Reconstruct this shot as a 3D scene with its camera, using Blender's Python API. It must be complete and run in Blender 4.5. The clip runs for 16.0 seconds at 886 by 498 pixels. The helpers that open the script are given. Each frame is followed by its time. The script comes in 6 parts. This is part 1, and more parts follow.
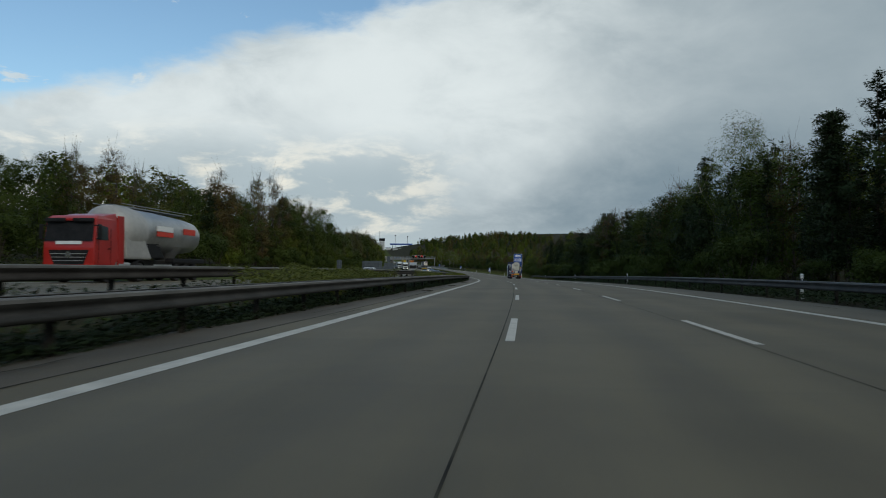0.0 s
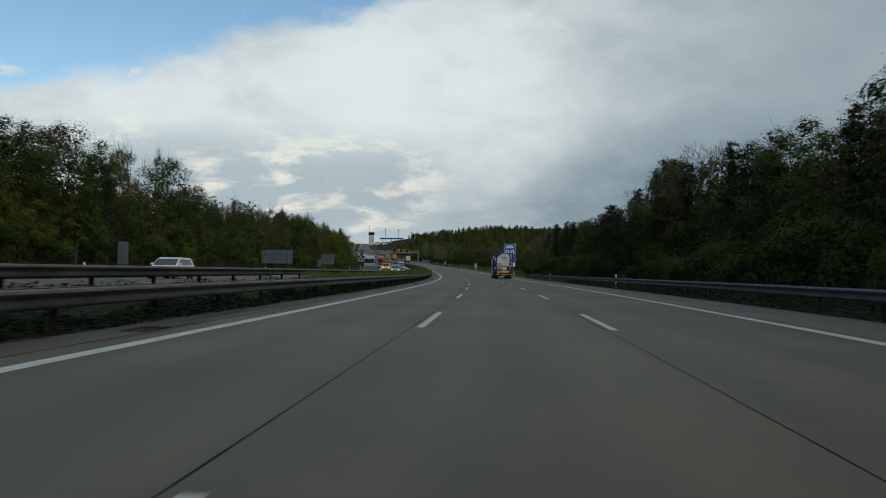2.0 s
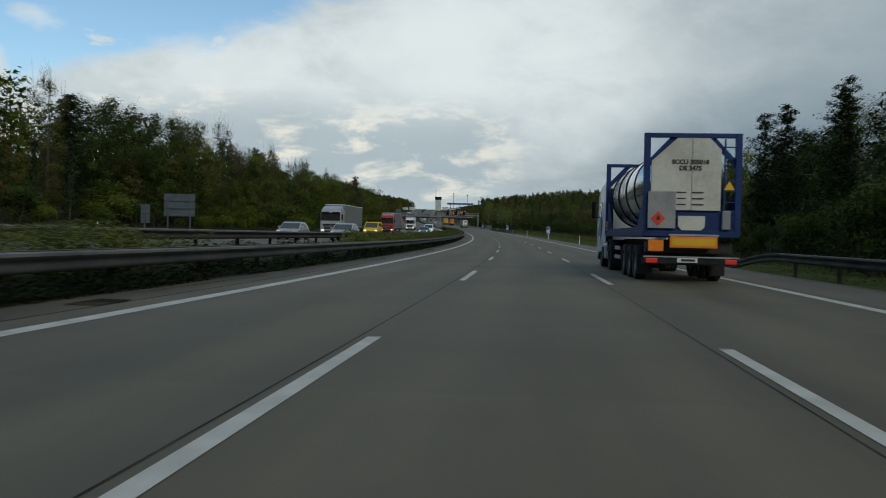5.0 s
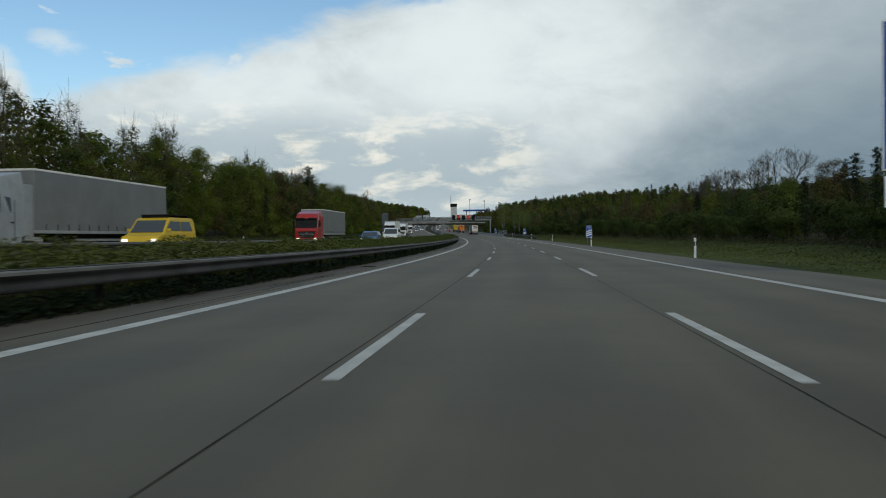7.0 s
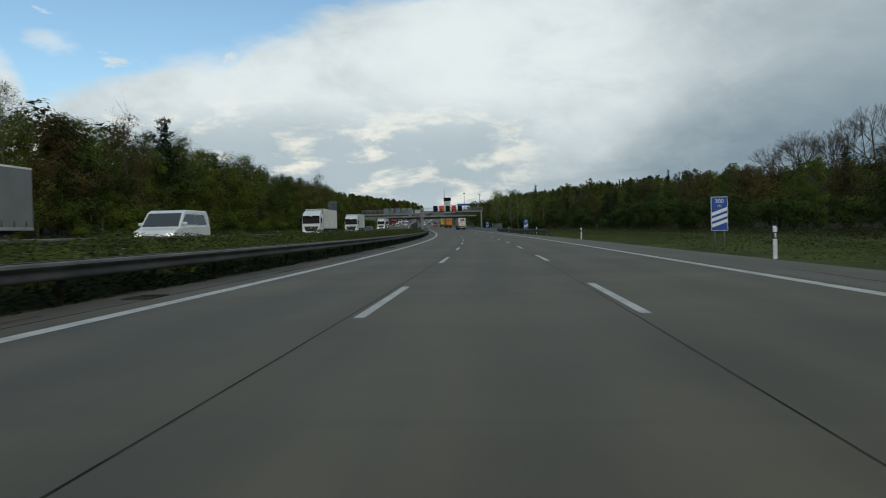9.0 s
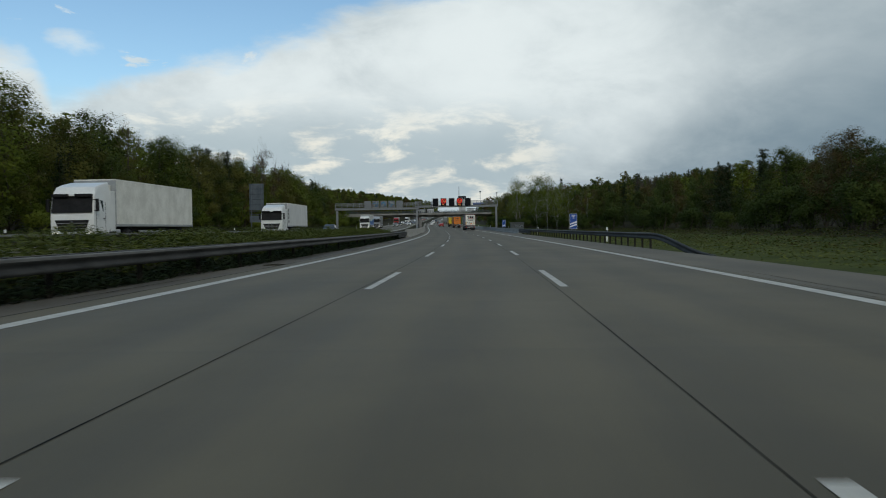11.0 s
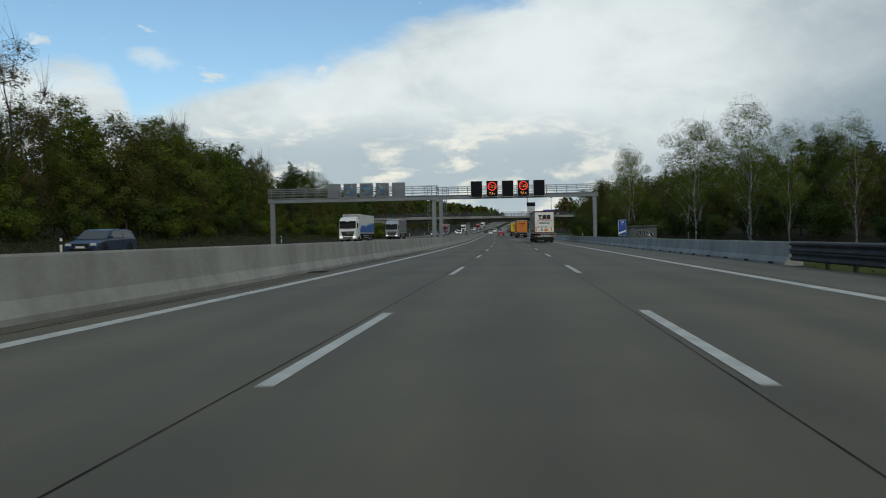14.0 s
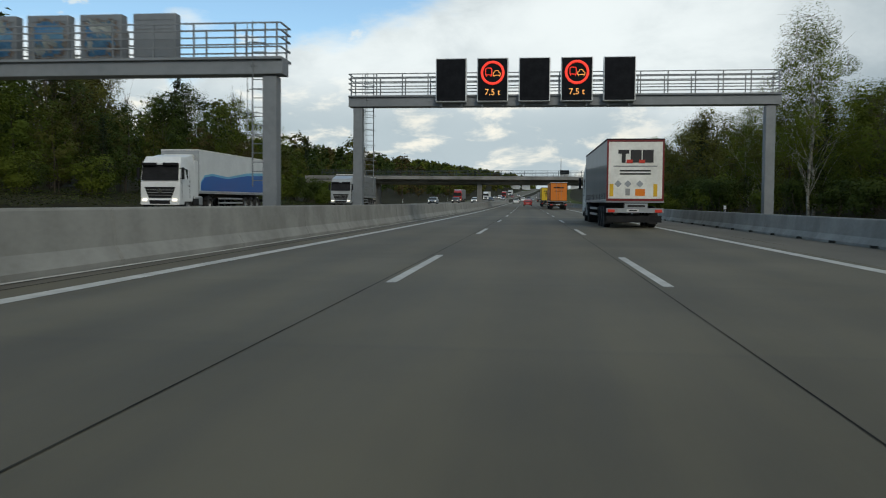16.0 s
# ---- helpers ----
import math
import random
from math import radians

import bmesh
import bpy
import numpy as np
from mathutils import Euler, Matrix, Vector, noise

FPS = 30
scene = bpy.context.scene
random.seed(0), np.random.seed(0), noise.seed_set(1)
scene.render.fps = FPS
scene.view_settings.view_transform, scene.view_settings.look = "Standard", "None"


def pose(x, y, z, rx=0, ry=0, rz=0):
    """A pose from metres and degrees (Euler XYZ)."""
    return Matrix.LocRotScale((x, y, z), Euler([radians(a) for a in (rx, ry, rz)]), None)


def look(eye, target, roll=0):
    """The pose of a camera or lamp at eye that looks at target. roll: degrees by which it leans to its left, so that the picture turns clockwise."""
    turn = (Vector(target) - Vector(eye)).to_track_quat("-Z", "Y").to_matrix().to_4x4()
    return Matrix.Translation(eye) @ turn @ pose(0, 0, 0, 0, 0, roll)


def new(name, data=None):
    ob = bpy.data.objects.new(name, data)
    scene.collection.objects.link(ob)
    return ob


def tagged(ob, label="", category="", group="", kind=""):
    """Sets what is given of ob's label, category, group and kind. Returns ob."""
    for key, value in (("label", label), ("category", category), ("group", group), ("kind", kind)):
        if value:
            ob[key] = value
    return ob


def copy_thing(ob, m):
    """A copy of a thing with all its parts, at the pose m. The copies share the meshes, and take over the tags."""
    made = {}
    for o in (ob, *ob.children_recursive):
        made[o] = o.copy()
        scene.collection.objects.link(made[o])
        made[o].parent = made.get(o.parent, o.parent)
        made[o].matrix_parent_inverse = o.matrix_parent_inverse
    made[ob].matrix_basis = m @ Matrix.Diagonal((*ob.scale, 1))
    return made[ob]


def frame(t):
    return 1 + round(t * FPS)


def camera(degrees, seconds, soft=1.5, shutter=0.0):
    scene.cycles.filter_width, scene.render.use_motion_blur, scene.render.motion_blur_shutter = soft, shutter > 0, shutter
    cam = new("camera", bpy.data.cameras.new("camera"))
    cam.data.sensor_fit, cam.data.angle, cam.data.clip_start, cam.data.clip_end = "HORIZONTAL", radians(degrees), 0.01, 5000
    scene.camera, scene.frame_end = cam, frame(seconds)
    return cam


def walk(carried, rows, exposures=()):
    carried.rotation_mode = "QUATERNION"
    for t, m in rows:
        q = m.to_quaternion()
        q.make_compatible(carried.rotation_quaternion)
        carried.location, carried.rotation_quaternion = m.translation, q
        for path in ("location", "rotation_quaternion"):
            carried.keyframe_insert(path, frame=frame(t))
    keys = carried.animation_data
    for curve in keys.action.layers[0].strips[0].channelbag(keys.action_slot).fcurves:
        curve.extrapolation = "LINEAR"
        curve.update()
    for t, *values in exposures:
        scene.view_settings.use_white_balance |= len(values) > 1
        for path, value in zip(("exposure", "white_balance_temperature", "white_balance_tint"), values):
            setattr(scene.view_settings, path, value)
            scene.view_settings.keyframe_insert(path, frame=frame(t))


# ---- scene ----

# ---- camera and its way ----
cam = camera(56.6, 16.0, soft=1.0, shutter=0.14)
PATH = [
    (0, pose(0.25, -12.80, 1.108, 91.41, -0.31, 5.78)),
    (0.5, pose(0.64, 4.68, 1.112, 92.28, -0.60, 5.89)),
    (1, pose(0.86, 22.06, 1.089, 90.98, -0.32, 6.39)),
    (1.5, pose(0.85, 39.60, 1.050, 91.82, -1.08, 6.54)),
    (2, pose(0.72, 56.10, 0.957, 91.13, -0.60, 5.55)),
    (2.5, pose(0.36, 73.35, 0.846, 91.02, -0.46, 5.98)),
    (3, pose(-0.18, 90.06, 0.719, 90.80, -0.36, 7.48)),
    (3.5, pose(-0.95, 107.43, 0.574, 90.44, -0.63, 9.22)),
    (4, pose(-1.94, 124.83, 0.427, 90.66, -1.18, 10.35)),
    (4.5, pose(-3.13, 142.03, 0.290, 90.88, -0.76, 11.11)),
    (5, pose(-4.48, 159.12, 0.171, 88.83, -1.27, 10.78)),
    (5.2, pose(-5.06, 165.95, 0.131, 89.18, -0.86, 11.09)),
    (7.3, pose(-12.20, 237.22, 0.005, 89.45, 0.62, 12.24)),
    (7.5, pose(-12.97, 243.87, 0.019, 88.15, 0.32, 12.11)),
    (8, pose(-14.99, 260.45, 0.069, 89.23, 0.65, 12.76)),
    (8.5, pose(-17.17, 277.41, 0.143, 87.85, 0.98, 13.18)),
    (9, pose(-19.51, 294.49, 0.240, 89.17, 1.32, 12.07)),
    (9.5, pose(-22.00, 311.52, 0.357, 89.45, 0.96, 12.56)),
    (9.7, pose(-23.03, 318.31, 0.409, 89.19, 0.09, 12.80)),
    (11.8, pose(-34.71, 387.31, 1.078, 89.34, 1.65, 13.87)),
    (12, pose(-36.07, 394.10, 1.149, 89.43, 1.47, 14.55)),
    (12.5, pose(-39.46, 410.58, 1.350, 89.89, 1.61, 16.84)),
    (13, pose(-42.91, 426.97, 1.554, 88.73, 0.53, 17.66)),
    (13.5, pose(-46.46, 443.25, 1.758, 88.96, 1.00, 18.84)),
    (14, pose(-49.99, 458.41, 1.976, 89.98, 1.02, 18.08)),
    (14.5, pose(-53.83, 474.83, 2.214, 89.84, 0.75, 18.81)),
    (15, pose(-57.73, 491.28, 2.464, 88.32, 0.80, 19.53)),
    (15.5, pose(-61.51, 507.35, 2.710, 88.17, 0.15, 19.60)),
    (16, pose(-65.34, 523.63, 2.972, 87.76, -0.45, 20.18)),
]
EXPOSURES = [(0, -0.06, 6540, 5), (5, -0.06, 6540, 5), (7.5, 0.02, 6540, 5), (12, 0.0, 6540, 5), (13, -0.06, 6540, 5), (14, 0.03, 6550, 5), (14.5, 0.06, 6550, 5), (16, 0.18, 6620, 6)]
walk(cam, PATH, EXPOSURES)

# ---- world and sun ----
SUN_AZ, SUN_EL = -142.0, 32.0   # degrees left of straight ahead, and up


def put(nt, socket, value):
    if isinstance(value, bpy.types.NodeSocket):
        nt.links.new(value, socket)
    else:
        socket.default_value = value


def calc(nt, op, a, b=None, c=None):
    n = nt.nodes.new("ShaderNodeMath")
    n.operation = op
    for i, v in enumerate((a, b, c)):
        if v is not None:
            put(nt, n.inputs[i], v)
    return n.outputs[0]


def ramp01(nt, v, lo, hi, out_lo=0.0, out_hi=1.0):
    n = nt.nodes.new("ShaderNodeMapRange")
    n.interpolation_type = "SMOOTHSTEP"
    for i, w in enumerate((v, lo, hi, out_lo, out_hi)):
        put(nt, n.inputs[i], w)
    return n.outputs[0]


def blend(nt, fac, a, b, mode="MIX"):
    n = nt.nodes.new("ShaderNodeMix")
    n.data_type, n.blend_type = "RGBA", mode
    put(nt, n.inputs[0], fac)
    put(nt, n.inputs[6], a)
    put(nt, n.inputs[7], b)
    return n.outputs[2]


def noise_tex(nt, vec, scale, detail=4.0, rough=0.55, distortion=0.0):
    n = nt.nodes.new("ShaderNodeTexNoise")
    if vec is not None:
        nt.links.new(vec, n.inputs["Vector"])
    n.inputs["Scale"].default_value = scale
    n.inputs["Detail"].default_value = detail
    n.inputs["Roughness"].default_value = rough
    n.inputs["Distortion"].default_value = distortion
    return n.outputs[0]


def build_world():
    world = bpy.data.worlds.new("sky")
    world.use_nodes = True
    scene.world = world
    nt = world.node_tree
    nt.nodes.clear()
    coord = nt.nodes.new("ShaderNodeTexCoord").outputs["Generated"]
    sep = nt.nodes.new("ShaderNodeSeparateXYZ")
    nt.links.new(coord, sep.inputs[0])
    x, y, z = sep.outputs
    az = calc(nt, "MULTIPLY", calc(nt, "ARCTAN2", calc(nt, "MULTIPLY", x, -1.0), y), 57.2958)
    el = calc(nt, "MULTIPLY", calc(nt, "ARCSINE", z), 57.2958)
    def chart(kx, ky):
        comb = nt.nodes.new("ShaderNodeCombineXYZ")
        put(nt, comb.inputs[0], calc(nt, "MULTIPLY", az, kx))
        put(nt, comb.inputs[1], calc(nt, "MULTIPLY", el, ky))
        return comb.outputs[0]

    big = noise_tex(nt, chart(0.040, 0.075), 1.0, 3, 0.5, 0.4)
    mid = noise_tex(nt, chart(0.055, 0.10), 2.3, 7, 0.60, 0.25)
    flat = noise_tex(nt, chart(0.065, 0.17), 3.3, 6, 0.6, 0.3)
    # the clear sky
    sky = nt.nodes.new("ShaderNodeTexSky")
    sky.sky_type, sky.sun_disc = "NISHITA", False
    sky.sun_elevation, sky.sun_rotation = radians(SUN_EL), radians(-SUN_AZ)
    clear = blend(nt, 1.0, sky.outputs[0], (SKY_GAIN * 0.88, SKY_GAIN, SKY_GAIN * 1.05, 1), "MULTIPLY")
    # the gap in the clouds, upper left
    edge = calc(nt, "ADD", 9.7, calc(nt, "MULTIPLY", calc(nt, "SUBTRACT", 34.5, calc(nt, "MINIMUM", az, 55.0)), 0.31))
    edge = calc(nt, "MAXIMUM", edge, ramp01(nt, az, 36.0, 40.5, 5.0, 11.2))
    over = calc(nt, "SUBTRACT", el, edge)
    over = calc(nt, "ADD", over, calc(nt, "MULTIPLY", calc(nt, "SUBTRACT", mid, 0.5), 3.2))
    over = calc(nt, "ADD", over, calc(nt, "MULTIPLY", calc(nt, "SUBTRACT", flat, 0.5), 3.0))
    gap = ramp01(nt, over, -0.9, 1.2)
    px = calc(nt, "DIVIDE", calc(nt, "SUBTRACT", az, 37.0), 1.6)
    pz = calc(nt, "DIVIDE", calc(nt, "SUBTRACT", el, 12.5), 0.75)
    small = calc(nt, "ADD", calc(nt, "MULTIPLY", px, px), calc(nt, "MULTIPLY", pz, pz))
    small = calc(nt, "ADD", small, calc(nt, "MULTIPLY", calc(nt, "SUBTRACT", mid, 0.5), 7.0))
    gap = calc(nt, "MULTIPLY", gap, ramp01(nt, small, 0.0, 1.9, 0.25, 1.0))
    puffs = ramp01(nt, flat, 0.62, 0.70)
    gap = calc(nt, "MULTIPLY", gap, calc(nt, "SUBTRACT", 1.0, calc(nt, "MULTIPLY", puffs, 0.8)))
    gap = calc(nt, "MULTIPLY", gap, ramp01(nt, el, 30.0, 55.0, 1.0, 0.3))
    # the cloud deck: white ahead and to the left, leaden to the right
    side = ramp01(nt, calc(nt, "ADD", az, calc(nt, "MULTIPLY", calc(nt, "SUBTRACT", big, 0.5), 15.0)), -24.0, 18.0)
    low = ramp01(nt, el, 2.5, 12.0, 1.0, 0.0)
    t = calc(nt, "ADD", 0.34, calc(nt, "MULTIPLY", side, 0.46))
    t = calc(nt, "ADD", t, calc(nt, "MULTIPLY", calc(nt, "MULTIPLY", calc(nt, "SUBTRACT", mid, 0.5), 0.95), ramp01(nt, side, 0.0, 0.7, 0.20, 1.0)))
    t = calc(nt, "ADD", t, calc(nt, "MULTIPLY", calc(nt, "SUBTRACT", big, 0.5), 0.24))
    t = calc(nt, "SUBTRACT", t, calc(nt, "MULTIPLY", low, calc(nt, "SUBTRACT", 0.40, calc(nt, "MULTIPLY", side, 0.30))))
    t = calc(nt, "MULTIPLY", t, ramp01(nt, el, 24.0, 50.0, 1.0, OVERHEAD))
    # a bright billow ahead
    bx = calc(nt, "DIVIDE", calc(nt, "SUBTRACT", az, 5.0), 9.0)
    bz = calc(nt, "DIVIDE", calc(nt, "SUBTRACT", el, 11.0), 5.5)
    r2 = calc(nt, "ADD", calc(nt, "MULTIPLY", bx, bx), calc(nt, "MULTIPLY", bz, bz))
    r2 = calc(nt, "ADD", r2, calc(nt, "MULTIPLY", calc(nt, "SUBTRACT", mid, 0.5), 2.6))
    t = calc(nt, "ADD", t, calc(nt, "MULTIPLY", ramp01(nt, r2, 0.1, 1.9, 1.0, 0.0), 0.16))
    t = ramp01(nt, t, 0.0, 1.0)
    cloud = blend(nt, t, (0.165, 0.235, 0.30, 1), (0.78, 0.83, 0.865, 1))
    col = blend(nt, gap, cloud, clear)
    # banks of small clouds low over the left horizon
    heap = blend(nt, ramp01(nt, flat, 0.47, 0.66), (0.40, 0.48, 0.54, 1), (0.88, 0.84, 0.76, 1))
    zone = calc(nt, "MULTIPLY", ramp01(nt, el, 6.0, 10.5, 1.0, 0.0), ramp01(nt, az, 2.0, 10.0, 0.0, 0.85))
    col = blend(nt, zone, col, heap)
    # pale haze over the horizon
    col = blend(nt, ramp01(nt, el, 0.0, 4.0, 0.8, 0.0), col, (0.50, 0.57, 0.62, 1))
    bg = nt.nodes.new("ShaderNodeBackground")
    nt.links.new(col, bg.inputs[0])
    bg.inputs[1].default_value = 1.0
    out = nt.nodes.new("ShaderNodeOutputWorld")
    nt.links.new(bg.outputs[0], out.inputs[0])


SKY_GAIN = 0.125
OVERHEAD = 0.5
build_world()
sun = new("sun", bpy.data.lights.new("sun", "SUN"))
sun.data.energy, sun.data.angle, sun.data.color = 1.1, radians(20), (1.0, 0.94, 0.85)
sun.matrix_world = look((-math.sin(radians(SUN_AZ)) * 50, math.cos(radians(SUN_AZ)) * 50, math.tan(radians(SUN_EL)) * 50), (0, 0, 0))

# ---- materials ----
def material(name):
    m = bpy.data.materials.new(name)
    m.use_nodes = True
    nt = m.node_tree
    return m, nt, nt.nodes["Principled BSDF"]


def surface(name, a, b, rough=0.7, metal=0.0, scale=1.5, fine=25.0, bump=0.15, rough_var=0.12, streak=None, coat=0.0, spec=0.5):
    """A surface between two colours: stains at one scale, grain at a finer one, and a little relief."""
    m, nt, bs = material(name)
    co = nt.nodes.new("ShaderNodeTexCoord").outputs["Object"]
    if streak:
        mp = nt.nodes.new("ShaderNodeMapping")
        mp.inputs["Scale"].default_value = streak
        nt.links.new(co, mp.inputs[0])
        co = mp.outputs[0]
    n1, n2 = noise_tex(nt, co, scale, 5, 0.6), noise_tex(nt, co, fine, 3, 0.6)
    f = calc(nt, "ADD", calc(nt, "MULTIPLY", n1, 0.7), calc(nt, "MULTIPLY", n2, 0.3))
    f = ramp01(nt, f, 0.34, 0.66)
    put(nt, bs.inputs["Base Color"], blend(nt, f, (*a, 1), (*b, 1)))
    put(nt, bs.inputs["Roughness"], calc(nt, "ADD", rough - rough_var / 2, calc(nt, "MULTIPLY", n1, rough_var)))
    bs.inputs["Metallic"].default_value = metal
    bs.inputs["Coat Weight"].default_value = coat
    bs.inputs["Specular IOR Level"].default_value = spec
    if bump:
        bp = nt.nodes.new("ShaderNodeBump")
        bp.inputs["Strength"].default_value = bump
        bp.inputs["Distance"].default_value = 0.02
        nt.links.new(n2, bp.inputs["Height"])
        nt.links.new(bp.outputs[0], bs.inputs["Normal"])
    return m


def concrete_road(name, base, dirt, joint_step):
    """Worn concrete paving: wheel tracks along the lanes, cross joints, patches and grain. UV in metres: across, along."""
    m, nt, bs = material(name)
    uv = nt.nodes.new("ShaderNodeUVMap").outputs[0]
    sep = nt.nodes.new("ShaderNodeSeparateXYZ")
    nt.links.new(uv, sep.inputs[0])
    u, s = sep.outputs[0], sep.outputs[1]
    mp = nt.nodes.new("ShaderNodeMapping")
    mp.inputs["Scale"].default_value = (1.0, 0.10, 1.0)
    nt.links.new(uv, mp.inputs[0])
    streaks = noise_tex(nt, mp.outputs[0], 1.1, 5, 0.6)
    patch = noise_tex(nt, uv, 0.22, 4, 0.6)
    grain = noise_tex(nt, uv, 38.0, 3, 0.7)
    wheel = calc(nt, "COSINE", calc(nt, "MULTIPLY", calc(nt, "SUBTRACT", u, 0.95), 6.2832 / 1.87))
    f = calc(nt, "ADD", calc(nt, "MULTIPLY", streaks, 0.48), calc(nt, "MULTIPLY", patch, 0.44))
    f = calc(nt, "ADD", f, calc(nt, "MULTIPLY", grain, 0.16))
    f = calc(nt, "ADD", f, calc(nt, "MULTIPLY", wheel, 0.045))
    f = ramp01(nt, f, 0.34, 0.74)
    slab = nt.nodes.new("ShaderNodeTexWhiteNoise")
    slab.noise_dimensions = "1D"
    put(nt, slab.inputs["W"], calc(nt, "FLOOR", calc(nt, "DIVIDE", s, joint_step)))
    col = blend(nt, f, (*base, 1), (*dirt, 1))
    tone = calc(nt, "ADD", 0.93, calc(nt, "MULTIPLY", slab.outputs[0], 0.14))
    rgb = nt.nodes.new("ShaderNodeCombineColor")
    for i in range(3):
        put(nt, rgb.inputs[i], tone)
    col = blend(nt, 1.0, col, rgb.outputs[0], "MULTIPLY")
    cross = calc(nt, "ABSOLUTE", calc(nt, "SUBTRACT", calc(nt, "FRACT", calc(nt, "DIVIDE", s, joint_step)), 0.5))
    cut = ramp01(nt, cross, 0.4962, 0.4985)
    col = blend(nt, calc(nt, "MULTIPLY", cut, 0.55), col, (0.05, 0.05, 0.048, 1))
    put(nt, bs.inputs["Base Color"], col)
    bs.inputs["Specular IOR Level"].default_value = 0.5
    put(nt, bs.inputs["Roughness"], calc(nt, "ADD", 0.64, calc(nt, "MULTIPLY", streaks, 0.22)))
    bp = nt.nodes.new("ShaderNodeBump")
    bp.inputs["Strength"].default_value, bp.inputs["Distance"].default_value = 0.35, 0.006
    nt.links.new(grain, bp.inputs["Height"])
    nt.links.new(bp.outputs[0], bs.inputs["Normal"])
    return m


def leafage(name, a, b, glow=0.3):
    """Leaves: two greens, varied from clump to clump and from tree to tree, some light through them."""
    m, nt, bs = material(name)
    isl = nt.nodes.new("ShaderNodeNewGeometry").outputs["Random Per Island"]
    rnd = nt.nodes.new("ShaderNodeObjectInfo").outputs["Random"]
    co = nt.nodes.new("ShaderNodeTexCoord").outputs["Object"]
    clump = ramp01(nt, noise_tex(nt, co, 0.4, 3, 0.6), 0.3, 0.7)
    f = calc(nt, "ADD", calc(nt, "MULTIPLY", isl, 0.12), calc(nt, "MULTIPLY", rnd, 0.50))
    f = calc(nt, "ADD", f, calc(nt, "MULTIPLY", clump, 0.38))
    col = blend(nt, f, (*a, 1), (*b, 1))
    put(nt, bs.inputs["Base Color"], col)
    bs.inputs["Roughness"].default_value = 0.75
    bs.inputs["Specular IOR Level"].default_value = 0.2
    tr = nt.nodes.new("ShaderNodeBsdfTranslucent")
    nt.links.new(col, tr.inputs[0])
    mix = nt.nodes.new("ShaderNodeMixShader")
    mix.inputs[0].default_value = glow
    nt.links.new(bs.outputs[0], mix.inputs[1])
    nt.links.new(tr.outputs[0], mix.inputs[2])
    nt.links.new(mix.outputs[0], nt.nodes["Material Output"].inputs[0])
    return m


def glowing(name, colour, strength):
    m, nt, bs = material(name)
    bs.inputs["Base Color"].default_value = (*[c * 0.5 for c in colour], 1)
    bs.inputs["Emission Color"].default_value = (*colour, 1)
    bs.inputs["Emission Strength"].default_value = strength
    return m


CONCRETE_ROAD = concrete_road("worn_concrete_paving", (0.079, 0.067, 0.041), (0.142, 0.121, 0.074), 5.0)
MEDIAN_PAVING = concrete_road("dirty_median_paving", (0.056, 0.048, 0.035), (0.126, 0.109, 0.080), 5.0)
SHOULDER = concrete_road("brown_stained_shoulder", (0.090, 0.077, 0.052), (0.144, 0.124, 0.086), 5.0)
MARKING = surface("road_paint", (0.40, 0.385, 0.335), (0.58, 0.56, 0.50), 0.65, scale=2.0, fine=30, bump=0.1)
SEAL = surface("bitumen_seal", (0.010, 0.010, 0.009), (0.070, 0.065, 0.048), 0.9, scale=0.9, fine=9, spec=0.1)
STEEL = surface("weathered_zinc", (0.175, 0.188, 0.198), (0.225, 0.238, 0.246), 0.5, 0.1, scale=0.5, fine=5, bump=0.0)
# Beam zinc darkened for its shaded face; rim zinc paler for sky light on top.
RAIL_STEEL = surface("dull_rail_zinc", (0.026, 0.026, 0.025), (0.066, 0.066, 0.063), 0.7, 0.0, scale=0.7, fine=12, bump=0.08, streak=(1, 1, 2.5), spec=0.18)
SKYLIT_RIM = surface("skylit_rim_zinc", (0.11, 0.11, 0.106), (0.18, 0.178, 0.17), 0.75, 0.0, scale=0.8, fine=14, bump=0.08, spec=0.2)
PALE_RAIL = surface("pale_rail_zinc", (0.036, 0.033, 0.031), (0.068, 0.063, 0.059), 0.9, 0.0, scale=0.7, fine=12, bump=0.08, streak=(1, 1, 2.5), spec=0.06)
POST_STEEL = surface("dark_rusty_post", (0.014, 0.013, 0.011), (0.040, 0.036, 0.030), 0.8, scale=3, fine=20, spec=0.15)
BARRIER = surface("barrier_concrete", (0.215, 0.21, 0.186), (0.35, 0.342, 0.31), 0.85, scale=0.7, fine=16, bump=0.25, streak=(1, 1, 0.6))
BRIDGE_CONCRETE = surface("bridge_concrete", (0.15, 0.148, 0.135), (0.26, 0.255, 0.24), 0.85, scale=0.35, fine=8, bump=0.2)
GRASS_SOIL = surface("grassy_soil", (0.034, 0.048, 0.010), (0.085, 0.098, 0.024), 0.95, scale=0.25, fine=6, bump=0.6, spec=0.08)
FOREST_AND_SHADE_SOIL = surface("forest_floor_and_median_shade", (0.020, 0.018, 0.010), (0.045, 0.042, 0.020), 0.95, scale=0.4, fine=6, bump=0.6, spec=0.08)
BARK = surface("bark", (0.035, 0.028, 0.020), (0.085, 0.070, 0.052), 0.9, scale=2.5, fine=22, bump=0.5, streak=(1, 1, 0.3))
BIRCH_BARK = surface("birch_bark", (0.06, 0.055, 0.045), (0.40, 0.385, 0.34), 0.8, scale=1.3, fine=9, bump=0.3, streak=(1, 1, 2.2))
TWIG = surface("twigs", (0.045, 0.036, 0.028), (0.095, 0.078, 0.062), 0.9, scale=2.0, fine=15, bump=0)
LEAF_FRESH = leafage("spring_leaves", (0.070, 0.100, 0.011), (0.150, 0.180, 0.022), 0.38)
